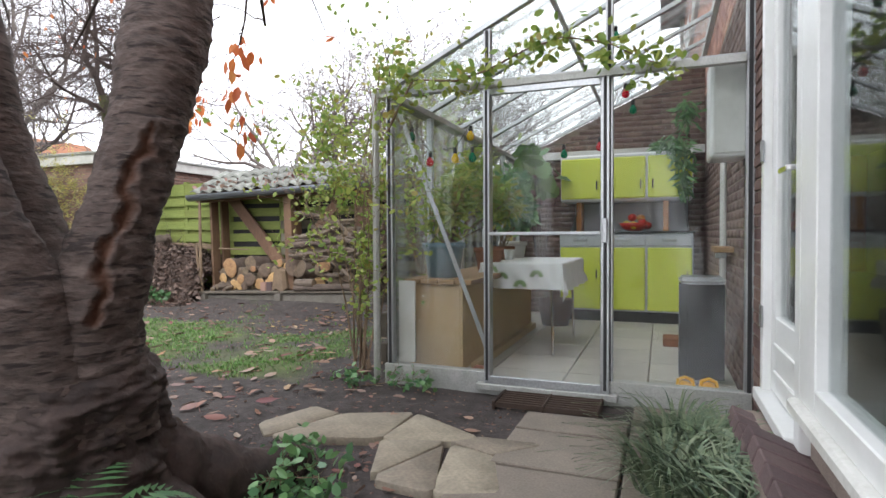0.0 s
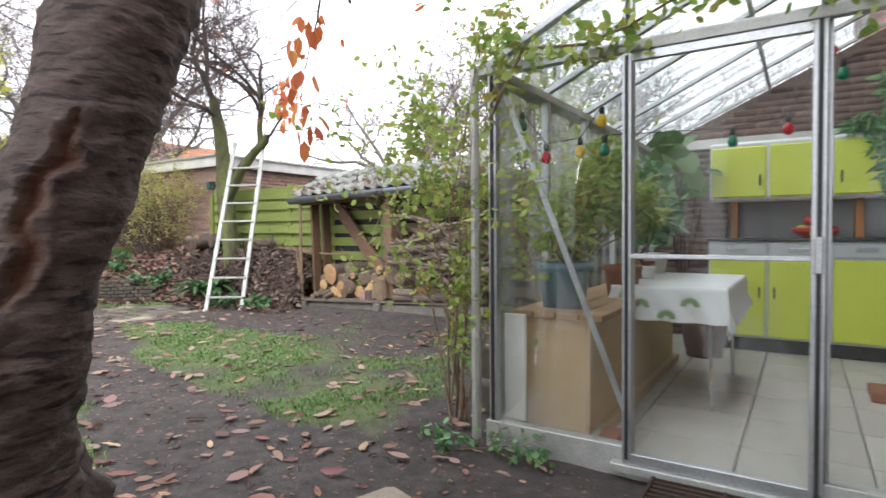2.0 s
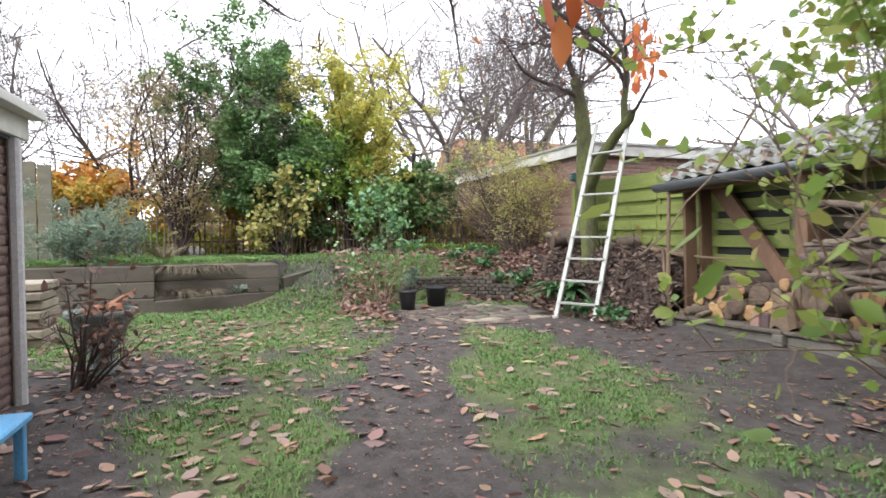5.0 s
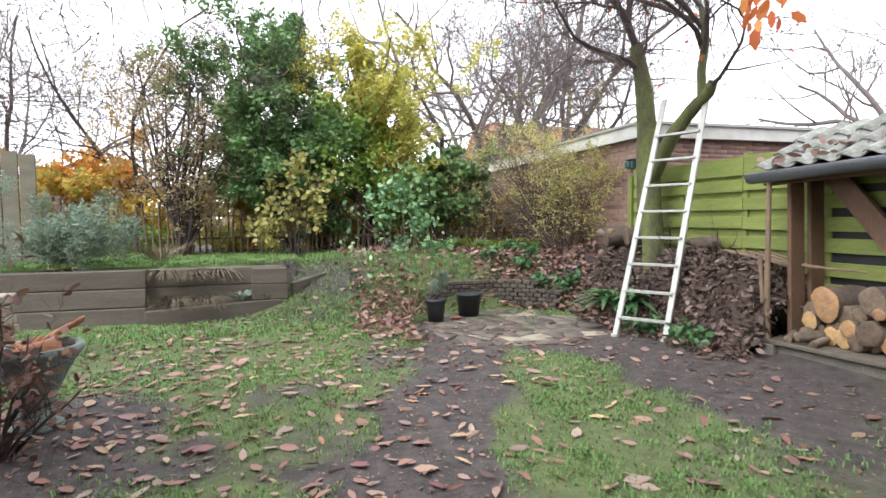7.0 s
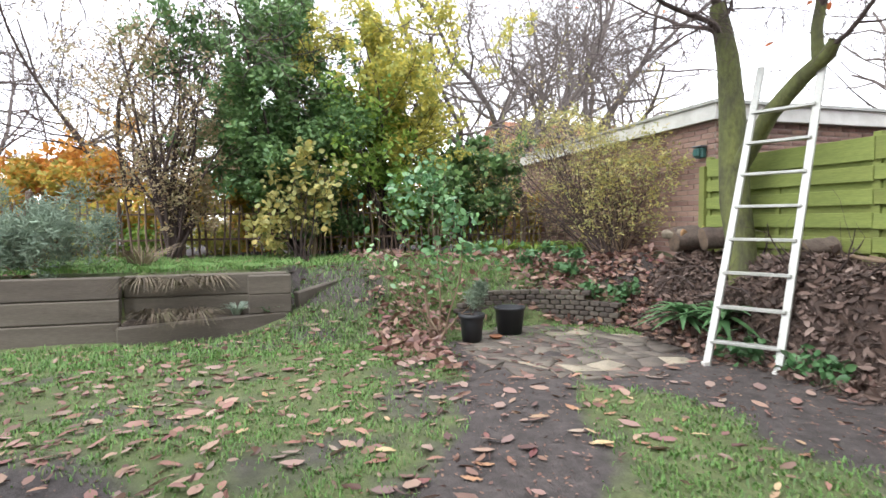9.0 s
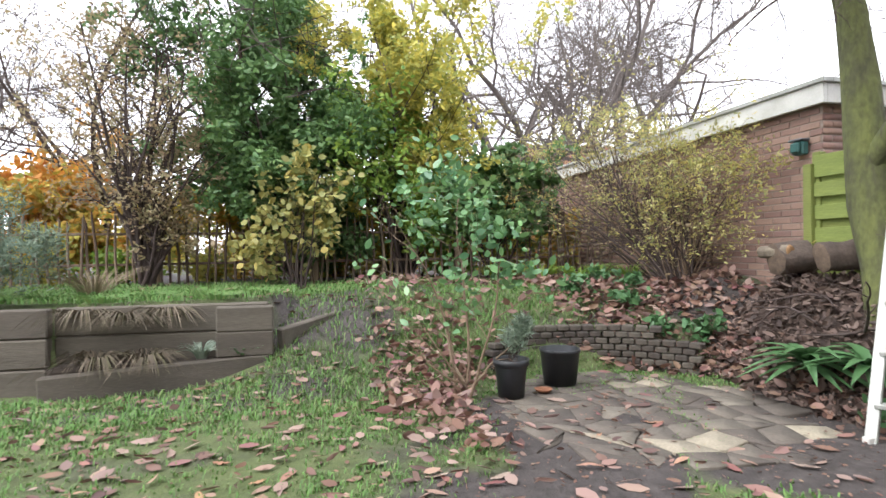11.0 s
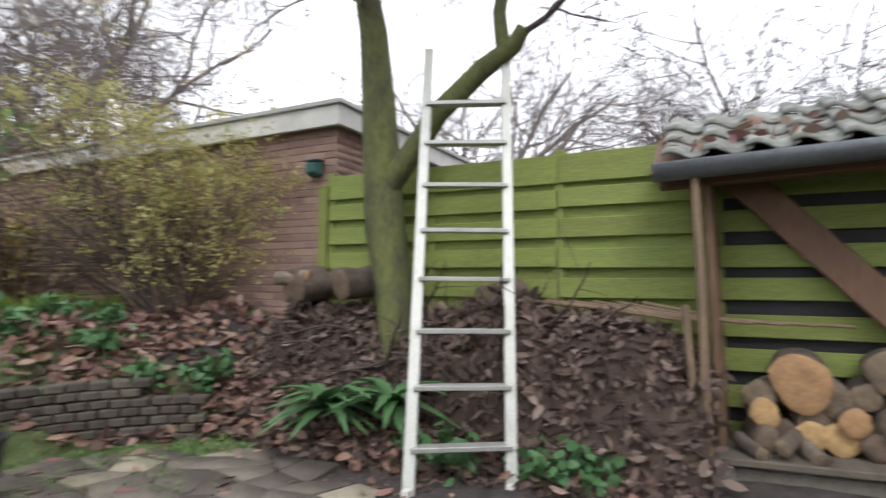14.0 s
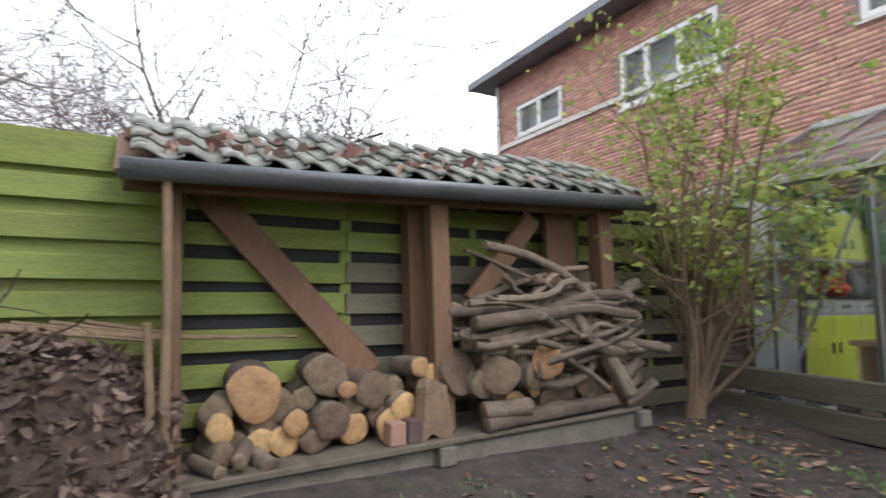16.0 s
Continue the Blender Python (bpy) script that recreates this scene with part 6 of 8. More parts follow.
sleeper((-8.24, 3.12, 0.38), (-8.24, 3.55, 0.38), 0.09, 0.2)
sleeper((-8.28, 3.6, 0.38), (-8.68, 4.08, 0.47), 0.09, 0.2)
sleeper((-8.28, 3.6, 0.17), (-8.5, 3.86, 0.24), 0.09, 0.2)
part("bed_soil", box_bm((-8.44, -8.2, 1.95, 3.5, 0.0, 0.26), bevel=0.03), M_SOIL, bed, "dark bed soil")


def tuft(name, at, mat, label, n, length, spread, seed, width=0.012, droop=0.6, kind="", lean=(0, 0), category="grass tuft"):
    """A tuft of arching blades."""
    rr = np.random.default_rng(seed)
    vs, fs = [], []
    for i in range(n):
        a = rr.uniform(0, 2 * math.pi)
        b = np.array(at, float) + np.array([math.cos(a), math.sin(a), 0]) * rr.uniform(0, 1) ** 0.5 * spread * 0.4
        out = np.array([math.cos(a) + lean[0], math.sin(a) + lean[1], 0]) * rr.uniform(0.3, 1.0)
        ln = length * rr.uniform(0.6, 1.15)
        side = np.array([-math.sin(a), math.cos(a), 0]) * width * rr.uniform(0.6, 1.3)
        k = 5
        o = len(vs)
        for j in range(k):
            s = j / (k - 1)
            p = b + out * ln * s * (0.45 + 0.5 * s) + np.array([0, 0, 1]) * ln * (s - droop * s * s)
            wv_ = side * (1 - s) ** 0.6
            vs += [p - wv_, p + wv_ + np.array([0, 0, 0.002])]
        fs += [(o + 2 * j, o + 2 * j + 1, o + 2 * j + 3, o + 2 * j + 2) for j in range(k - 1)]
    t = tagged(empty(name, (0, 0, 0)), label, category, kind=kind)
    link("blade_tuft", mesh_of("blade_tuft", vs, fs), mat, t)
    return t


def bush(name, at, mat, label, clumps, count, size, seed, stem_mat=None, stems=8, stem_r=0.012, width=0.5, droop=0.2, category="shrub", shell=0.45, wild=0.0):
    """A shrub: branching stems, and leaves in uneven lumps round the twigs. clumps: (x, y, z, rx, ry, rz)."""
    rr = np.random.default_rng(seed)
    t = tagged(empty(name), label, category)
    chunks, pts = [], []
    at = np.array(at, float)
    for i, c in enumerate(clumps):
        c3, r3 = np.array(c[:3], float), np.array(c[3:], float)
        for s in range(max(1, stems // len(clumps))):
            goal = c3 + rr.normal(0, 0.35, 3) * r3
            d = goal - at
            ch, tips = branch_system(at + rr.normal(0, 0.04, 3) * [1, 1, 0], d / np.linalg.norm(d), np.linalg.norm(d), stem_r, rr, 2, (5, 4), 0.1, 0.02, (6, 4, 3), 0.8, 0.4, 0.35)
            chunks += ch
            if tips:
                tt = np.array(tips)
                pick = tt[rr.integers(0, len(tt), int(count * 0.25))]
                pts.append(pick + rr.normal(0, size * 0.7, pick.shape))
        sub = 9
        cc = c3 + rr.normal(0, 0.5, (sub, 3)) * r3
        rad = [r3 * rr.uniform(0.3, 0.6) for _ in range(sub)]
        pts.append(clump_points(cc, rad, max(4, int(count * 0.75 / sub)), rr, shell))
    v, f = join_arrays(chunks)
    link("branching", mesh_of("branching", v, f), stem_mat or M_TWIG, t)
    p = np.concatenate(pts)
    p = p[p[:, 2] > at[2] - 0.1]
    v, f = leaf_cloud(p, size, rr, droop, 1.0, width)
    link("foliage", mesh_of("foliage", v, f), mat, t)
    return t


def tree(name, at, label, height, radius, seed, mat=None, limbs=7, lean=(0, 0), levels=3, kids=(7, 6, 5), spread=0.85, trunk_part=0.35, leaf=None, leaf_count=0, leaf_size=0.08, up=0.05, bend=0.16, twig_mat=None, shrink=0.55, thin=0.007):
    """A bare tree: a tapered trunk, limbs and fine twigs."""
    rr = np.random.default_rng(seed)
    t = tagged(empty(name), label, "tree")
    at = np.array(at, float)
    top = at + np.array([lean[0], lean[1], height * trunk_part])
    n = 6
    s = np.linspace(0, 1, n)[:, None]
    pts = at * (1 - s) + top * s + rr.normal(0, radius * 0.3, (n, 3)) * [1, 1, 0]
    pts[0] = at - [0, 0, 0.1]
    v, f = tube_arrays(pts, radius * np.linspace(1.15, 0.75, n), 9, 0.04, rr)
    link("trunk", mesh_of("trunk", v, f), mat or M_TWIG_FAR, t, smooth=True)
    chunks, tips = [], []
    for i in range(limbs):
        a = i / limbs * 2 * math.pi + rr.uniform(-0.4, 0.4)
        d = np.array([math.cos(a) * spread, math.sin(a) * spread, rr.uniform(0.4, 1.3)])
        b = pts[-1] + (pts[-2] - pts[-1]) * rr.uniform(0, 1.0)
        ch, tp = branch_system(b, d, height * (1 - trunk_part) * rr.uniform(0.7, 1.1), radius * 0.45, rr, levels, kids, bend, up, (6, 4, 3, 3), 0.85, shrink, 0.25, 0.0, thin)
        chunks += ch
        tips += tp
    v, f = join_arrays(chunks)
    link("crown", mesh_of("crown", v, f), twig_mat or mat or M_TWIG_FAR, t)
    if leaf:
        tt = np.array(tips)
        p = tt[rr.integers(0, len(tt), leaf_count)]
        v, f = leaf_cloud(p, leaf_size, rr, 0.5, 1.0, 0.55)
        link("foliage", mesh_of("foliage", v, f), leaf, t)
    return t


# planting on and before the bed
bush("rosemary", (-8.85, 0.9, 0.66), L_GREYGREEN, "grey-green feathery rosemary bush", [(-8.8, 0.7, 1.15, 0.45, 0.5, 0.45), (-8.8, 1.25, 1.1, 0.4, 0.4, 0.4)], 2600, 0.075, 31, M_TWIG_PALE, 10, 0.01, 0.12, -0.5)
for k, (x, y, z) in enumerate(((-8.46, 2.1, 0.6), (-8.46, 2.4, 0.58), (-8.46, 2.7, 0.6), (-8.3, 2.25, 0.27), (-8.3, 2.6, 0.27))):
    tuft("dry_grass", (x, y, z), L_WITHER, "withered brown grass hanging over the sleepers", 170, 0.36, 0.35, 50 + k, 0.006, 1.15, lean=(0.5, 0))
tuft("pale_tuft", (-8.28, 3.0, 0.27), L_BLUEGRASS, "variegated pale spiky tuft in the bed", 70, 0.27, 0.1, 60, 0.008, 0.6)
tuft("green_tuft", (-8.26, 3.32, 0.26), L_FERN, "small green leafy tuft in the bed", 30, 0.18, 0.1, 61, 0.018, 0.5)
tuft("dry_grass", (-9.3, 1.9, 0.7), L_DRY, "straw-coloured dry grass clump", 160, 0.4, 0.3, 62, 0.005, 0.4)
for k in range(14):
    y = -0.3 + 0.28 * k
    tuft("terrace_grass", (-8.62 - 0.3 * (k % 3), y, gz(-8.7, min(y, 3.4))), L_GRASS, "rough green grass on the terrace", 90, 0.17, 0.4, 70 + k, 0.005, 0.7)

# brick ring wall round the sunken patio
ring = tagged(empty("ring_wall"), "low curved wall of mossy stacked bricks", "garden wall")
me = bpy.data.meshes.new("brick")
bm = box_bm((-0.055, 0.05, -0.05, 0.05, -0.025, 0.025), bevel=0.008)
bm.to_mesh(me)
bm.free()
me.materials.append(material("mossy dark brick", (0.105, 0.085, 0.07), (0.055, 0.05, 0.042), 12, 0.95, 0, 0.4, 80, vary=0.35))
for r in range(7):
    for k in range(17):
        a = radians(123 + 5.1 * k + (2.5 if r % 2 else 0))
        if r > 4 and (k < 3 or k > 14):
            continue
        rad = 1.25 + 0.012 * r + random.uniform(-0.008, 0.008)
        b = new("brick", me)
        b.parent = ring
        b.matrix_basis = pose(-6.95 + rad * math.cos(a), 5.92 + rad * math.sin(a), 0.06 + 0.055 * r, random.uniform(-3, 3), random.uniform(-3, 3), math.degrees(a) + random.uniform(-5, 5))
crazy_paving("patio", "muddy round patio of crazy paving", lambda x, y: ((x + 6.93) / 1.06) ** 2 + ((y - 5.95) / 1.02) ** 2 < 1, -8.1, -5.7, 4.8, 7.1, 0.22, M_STONE_DIRTY, 22, top=0.044, pale=0.09)
pot1 = flower_pot((-7.37, 5.24, 0.05), 0.125, 0.27, M_POT_BLACK, "black plastic pot with a small conifer", name="conifer_pot")
plant("dwarf_conifer", (-7.37, 5.24, 0.28), L_GREYGREEN, "small feathery green conifer", [(-7.36, 5.26, 0.45), (-7.33, 5.32, 0.55)], [(0.11, 0.11, 0.13), (0.07, 0.08, 0.1)], 300, 0.06, 5, 0.005, M_TWIG, 9, -0.6, 0.16)
bkt = tagged(empty("bucket", (-7.63, 5.74, 0.05)), "empty black plastic bucket", "bucket")
round_part("body", [(0.125, 0), (0.152, 0.25), (0.16, 0.255), (0.16, 0.275), (0.148, 0.275), (0.12, 0.02)], M_POT_BLACK, bkt, segs=28)
tagged(round_part("clay_saucer", [(0.05, 0), (0.07, 0.02), (0.06, 0.02), (0.04, 0.008)], M_TERRA, None), "small terracotta saucer by the bucket", "saucer").matrix_basis = pose(-7.4, 5.5, 0.06)
bush("sapling", (-7.3, 4.87, 0.06), L_GLOSSY, "slender young tree with glossy green leaves", [(-7.45, 4.85, 1.3, 0.25, 0.3, 0.4), (-7.2, 5.05, 1.15, 0.2, 0.25, 0.3), (-7.35, 4.75, 1.6, 0.15, 0.18, 0.25)], 190, 0.07, 33, M_TWIG_PALE, 3, 0.011, 0.6, category="young tree")
ch = []
rr7 = np.random.default_rng(77)
for k in range(4):
    a = rr7.uniform(0, 6.28)
    c, t_ = branch_system((-7.3, 4.9, 0.12), (math.cos(a) * 0.5, math.sin(a) * 0.5, 1.0), rr7.uniform(0.5, 0.75), 0.011, rr7, 1, (4,), 0.25, 0.05, (5, 4), 0.9, 0.5)
    ch += c
v, f = join_arrays(ch)
tagged(link("bare_shrub", mesh_of("bare_shrub", v, f), M_TWIG_PALE), "pale bare forked shrub beside the sapling", "shrub")

# ---- leaf heap against the fence ----
heap_x = np.linspace(-7.75, -4.72, 60)
heap_y = np.linspace(7.05, 7.94, 20)
hx, hy = np.meshgrid(heap_x, heap_y)
hh = np.interp(hx, [-7.75, -7.5, -6.9, -6.4, -5.8, -5.2, -4.9, -4.72], [0.75, 0.95, 0.92, 0.85, 0.9, 0.8, 0.68, 0.5]) * np.interp(hx, [-7.75, -6.6, -6.0], [0.88, 0.92, 1.0])
foot = np.interp(hx, [-7.6, -6.6, -5.6], [7.38, 7.32, 7.12])
prof_ = smooth_step(0.0, 0.42, hy - foot)
hz = ground_z(hx, hy) - 0.02 + np.maximum(0, hh - ground_z(hx, hy)) * prof_ + (RNG.normal(0, 0.02, hx.shape) + 0.2 * (fbm(hx, hy, 2.6) - 0.5)) * prof_
hi = np.arange(hx.size).reshape(hx.shape)
hf = np.stack([hi[:-1, :-1], hi[:-1, 1:], hi[1:, 1:], hi[1:, :-1]], -1).reshape(-1, 4)
heap = tagged(empty("leaf_heap"), "big heap of brown leaves and branches", "leaf heap")
link("mound", mesh_of("mound", np.stack([hx.ravel(), hy.ravel(), hz.ravel()], 1), hf.tolist()), material("rotting leaf mould", (0.09, 0.06, 0.048), (0.035, 0.025, 0.021), 16, 0.95, 0, 0.8, 60), heap, smooth=True)
sel = RNG.integers(0, hx.size, 13000)
hp = np.stack([hx.ravel()[sel], hy.ravel()[sel], hz.ravel()[sel]], 1) + RNG.normal(0, 0.025, (13000, 3)) + [0, 0, 0.015]
v, f = leaf_cloud(hp, 0.07, RNG, 0.2, 1.0, 0.42, 0.6)
tagged(link("leaf_layer", mesh_of("leaf_layer", v, f), L_LITTER_DARK, heap), kind="stuff")
ch = []
for k in range(26):
    x = RNG.uniform(-7.5, -4.9)
    y = RNG.uniform(7.35, 7.85)
    z = float(np.interp(x, heap_x, np.interp(heap_x, [-7.75, -6.4, -5.2, -4.72], [0.9, 0.85, 0.8, 0.5]))) * (0.6 + 0.4 * (y - 7.3) / 0.6)
    c, t_ = branch_system((x, y, z), (RNG.uniform(-1, 1), RNG.uniform(-0.3, 0.1), RNG.uniform(-0.1, 0.35)), RNG.uniform(0.3, 0.8), 0.012, RNG, 1, (3,), 0.15, 0.0, (5, 4))
    ch += c
v, f = join_arrays(ch)
link("brushwood", mesh_of("brushwood", v, f), M_TWIG, heap)
for k in range(6):
    x = -5.75 + 0.14 * k
    v, f = tube_arrays([(x, 7.8, 0.93), (x + 0.45, 7.72, 0.9 - 0.01 * k), (x + 0.95, 7.7, 0.84)], [0.012, 0.011, 0.008], 5)
    link("pale_stick", mesh_of("pale_stick", v, f), M_TWIG_PALE, heap)
for x, y, z, r in ((-7.35, 7.62, 1.0, 0.12), (-7.0, 7.7, 1.02, 0.1), (-5.9, 7.72, 0.95, 0.1)):
    log_thing((x, y - 0.12, z), (0.2, 1, 0.1), 0.28, r, False, "stump", "dark rotten stump end on the heap", 0.16)
log_thing((-7.5, 7.5, 1.06), (1, 0.2, 0.05), 0.25, 0.05, True, "log", "pale split log on the heap")
log_thing((-4.78, 7.3, 0.22), (-0.25, 0.5, 0.3), 0.35, 0.05, False, "log", "pale birch log by the shelter pole")


def hart_tongue(at, n, length, seed, label):
    t = tagged(empty("fern"), label, "fern")
    rr = np.random.default_rng(seed)
    for i in range(n):
        a = rr.uniform(0, 2 * math.pi)
        ln = length * rr.uniform(0.7, 1.1)
        up_ = rr.uniform(0.5, 1.1)
        d = np.array([math.cos(a), math.sin(a), 0])
        side = np.array([-math.sin(a), math.cos(a), 0])
        vs, fs = [], []
        k = 8
        for j in range(k):
            s = j / (k - 1)
            p = np.array(at) + d * ln * (0.15 * s + 0.75 * s * s) + np.array([0, 0, ln * (up_ * s - 0.75 * s * s)])
            w = 0.04 * math.sin(math.pi * min(0.97, 0.12 + s * 0.86)) * (1 + 0.12 * math.sin(j * 2.5))
            vs += [p - side * w, p + np.array([0, 0, -0.008]), p + side * w]
        for j in range(k - 1):
            o = j * 3
            fs += [(o, o + 1, o + 4, o + 3), (o + 1, o + 2, o + 5, o + 4)]
        link("frond", mesh_of("frond", vs, fs), L_FERN, t, smooth=True)
    return t


hart_tongue((-6.75, 7.16, 0.26), 38, 0.5, 81, "glossy hart's-tongue fern under the apple tree")
hart_tongue((-6.35, 7.25, 0.3), 30, 0.48, 82, "glossy hart's-tongue fern under the apple tree")
for k, (x, y) in enumerate(((-5.4, 7.15), (-5.2, 7.2), (-5.9, 7.1), (-7.9, 7.3), (-8.6, 6.9), (-8.9, 6.5), (-8.2, 7.0), (-9.0, 7.2), (-9.4, 7.0))):
    bush("weed", (x, y, gz(x, y)), L_FERN, "low bright green weeds", [(x, y, gz(x, y) + 0.1, 0.14, 0.14, 0.08)], 90, 0.075, 90 + k, M_TWIG_PALE, 3, 0.004, 0.65, category="weeds")
for k, (x, y) in enumerate(((-9.9, 7.3), (-9.6, 6.9), (-10.2, 6.7), (-10.3, 6.2), (-9.5, 7.5))):
    tuft("wild_fern", (x, y, gz(x, y)), L_GREEN, "arching green fern clump", 60, 0.5, 0.25, 110 + k, 0.018, 0.6, category="fern")

# ---- apple tree by the fence ----
apple = tagged(empty("apple_tree"), "leaning mossy apple tree, almost bare", "tree")
ra = np.random.default_rng(15)
trunk_pts = [(-6.52, 7.68, 0.1), (-6.57, 7.69, 0.5), (-6.64, 7.7, 0.95), (-6.72, 7.7, 1.4), (-6.76, 7.7, 1.85), (-6.79, 7.7, 2.3), (-6.83, 7.68, 2.8), (-6.9, 7.62, 3.3)]
v, f = tube_arrays(trunk_pts, [0.17, 0.145, 0.135, 0.13, 0.135, 0.118, 0.095, 0.075], 14, 0.06, ra)
link("trunk", mesh_of("trunk", v, f), M_BARK_MOSS, apple, smooth=True)
limb = [(-6.75, 7.7, 1.62), (-6.55, 7.68, 1.85), (-6.3, 7.68, 2.15), (-6.0, 7.69, 2.4), (-5.78, 7.7, 2.53), (-5.72, 7.7, 2.62)]
v, f = tube_arrays(limb, [0.085, 0.08, 0.075, 0.068, 0.06, 0.05], 10, 0.06, ra)
link("limb", mesh_of("limb", v, f), M_BARK_MOSS, apple, smooth=True)
v, f = tube_arrays([(-5.85, 7.69, 2.5), (-5.88, 7.69, 2.75), (-5.83, 7.7, 3.05), (-5.9, 7.7, 3.4)], [0.052, 0.046, 0.04, 0.03], 9, 0.05, ra)
link("limb", mesh_of("limb", v, f), M_BARK_MOSS, apple, smooth=True)
chunks = []
tips_all = []
for b, d, ln, r in (((-5.75, 7.7, 2.58), (1, -0.1, 0.25), 1.3, 0.022), ((-5.88, 7.7, 3.0), (0.6, -0.5, 0.8), 1.6, 0.03), ((-5.9, 7.7, 3.4), (-0.2, -0.4, 1), 1.6, 0.03), ((-6.9, 7.62, 3.3), (-0.5, -0.5, 1), 1.8, 0.05), ((-6.9, 7.62, 3.3), (0.5, -0.7, 0.8), 1.9, 0.05),
                    ((-6.85, 7.66, 3.0), (-1, -0.4, 0.6), 1.7, 0.03), ((-6.85, 7.66, 3.0), (0.2, -1, 0.6), 1.8, 0.03), ((-6.8, 7.68, 2.6), (-0.8, -0.6, 0.9), 1.3, 0.025), ((-5.85, 7.7, 2.9), (0.9, 0.1, 0.7), 1.6, 0.03), ((-5.88, 7.7, 3.2), (0.4, -0.9, 0.5), 2.2, 0.03),
                    ((-6.0, 7.7, 3.3), (-0.6, -0.8, 0.6), 1.8, 0.03)):
    c, tp = branch_system(b, d, ln, r, ra, 3, (9, 7, 5), 0.24, 0.0, (6, 4, 3, 3), 0.95, 0.5, 0.2, 0.03, 0.003)
    chunks += c
    tips_all += tp
v, f = join_arrays(chunks)
link("crown", mesh_of("crown", v, f), M_TWIG, apple)
tt = np.array(tips_all)
v, f = leaf_cloud(tt[ra.integers(0, len(tt), 60)], 0.07, ra, 1.0, 0.6, 0.5)
link("foliage", mesh_of("foliage", v, f), L_RED, apple, "few rusty leaves")

# ---- old cherry at the near side of the path ----
cherry = tagged(empty("cherry_tree"), "old cherry tree with split ringed bark", "tree")
rc = np.random.default_rng(16)


# main stem: height, x, y, radius
STEM = [(0.42, -0.19, 2.35, 0.2), (0.6, -0.178, 2.345, 0.165), (0.8, -0.166, 2.36, 0.135), (1.1, -0.142, 2.436, 0.115), (1.4, -0.135, 2.543, 0.122), (1.7, -0.168, 2.65, 0.142), (2.0, -0.23, 2.74, 0.145), (2.4, -0.3, 2.84, 0.13), (2.9, -0.34, 2.98, 0.1)]
SZ = np.array(STEM)
CRACK = np.array([[np.interp(z, SZ[:, 0], SZ[:, 1]) + 0.78 * np.interp(z, SZ[:, 0], SZ[:, 3]), np.interp(z, SZ[:, 0], SZ[:, 2]) - 0.63 * np.interp(z, SZ[:, 0], SZ[:, 3]), z] for z in (0.78, 0.9, 1.03, 1.15, 1.27, 1.38)])
cs = np.linspace(0, 5, 60)
CRACK = np.stack([np.interp(cs, np.arange(6), CRACK[:, i]) for i in range(3)], 1)
CRACK += np.array([0.62, 0.78, 0]) * (0.016 * np.sin(cs * 3.1) + 0.006 * np.sin(cs * 9.0 + 1))[:, None]


def bark_tube(pts, rad, sides=28, sub=12, flare=None, raw=None, burl=0.0):
    """A lumpy trunk: a smooth spine with ribs, knots and cracks."""
    pts, rad = np.array(pts, float), np.array(rad, float)
    n = (len(pts) - 1) * sub + 1
    s = np.linspace(0, len(pts) - 1, n)
    # smooth interpolation of the spine
    k = np.arange(len(pts))
    P = np.stack([np.interp(s, k, pts[:, i]) for i in range(3)], 1)
    for _ in range(sub):
        P[1:-1] = (P[:-2] + 2 * P[1:-1] + P[2:]) / 4
    R = np.interp(s, k, rad)
    for _ in range(sub):
        R[1:-1] = (R[:-2] + 2 * R[1:-1] + R[2:]) / 4
    v, f = tube_arrays(P, R, sides)
    c = np.repeat(P, sides, 0)
    d = v - c
    out = []
    for p, e, r in zip(v, d, np.repeat(R, sides)):
        q = Vector(p)
        a = noise.noise(q * 4.0) * 0.12 + (0.0 if burl else 1.0) * noise.noise(Vector((q.x * 9, q.y * 9, q.z * 26))) * 0.06 + noise.noise(Vector((q.x * 22, q.y * 22, q.z * 60))) * 0.05 + noise.noise(q * 50) * 0.03
        if burl:
            a += burl * (noise.noise(q * 6.0 + Vector((3, 1, 7))) + 0.6 * noise.noise(q * 13.0) + 0.35 * noise.noise(q * 31.0))
        if flare is not None and p[2] < flare:
            ang = math.atan2(e[1], e[0])
            a += (flare - p[2]) / flare * (0.18 + 0.34 * max(0, math.sin(ang * 3 + 0.6)) ** 2)
        if raw is not None:
            dd = CRACK - p
            eu = e / (np.linalg.norm(e) + 1e-9)
            along = dd @ eu
            side_ = np.linalg.norm(dd - np.outer(along, eu), axis=1) + (np.abs(along) > 0.12) * 1.0
            near = float(np.min(side_))
            gap = 0.011 + 0.02 * noise.noise(q * 17)
            k_ = max(0.0, min(1.0, 1.6 - near / max(0.007, gap)))
            a += 0.1 * math.exp(-((near - gap * 1.5) / 0.012) ** 2) - 0.16 * k_
            raw.append(k_)
        out.append(p + e * a)
    return np.array(out), f


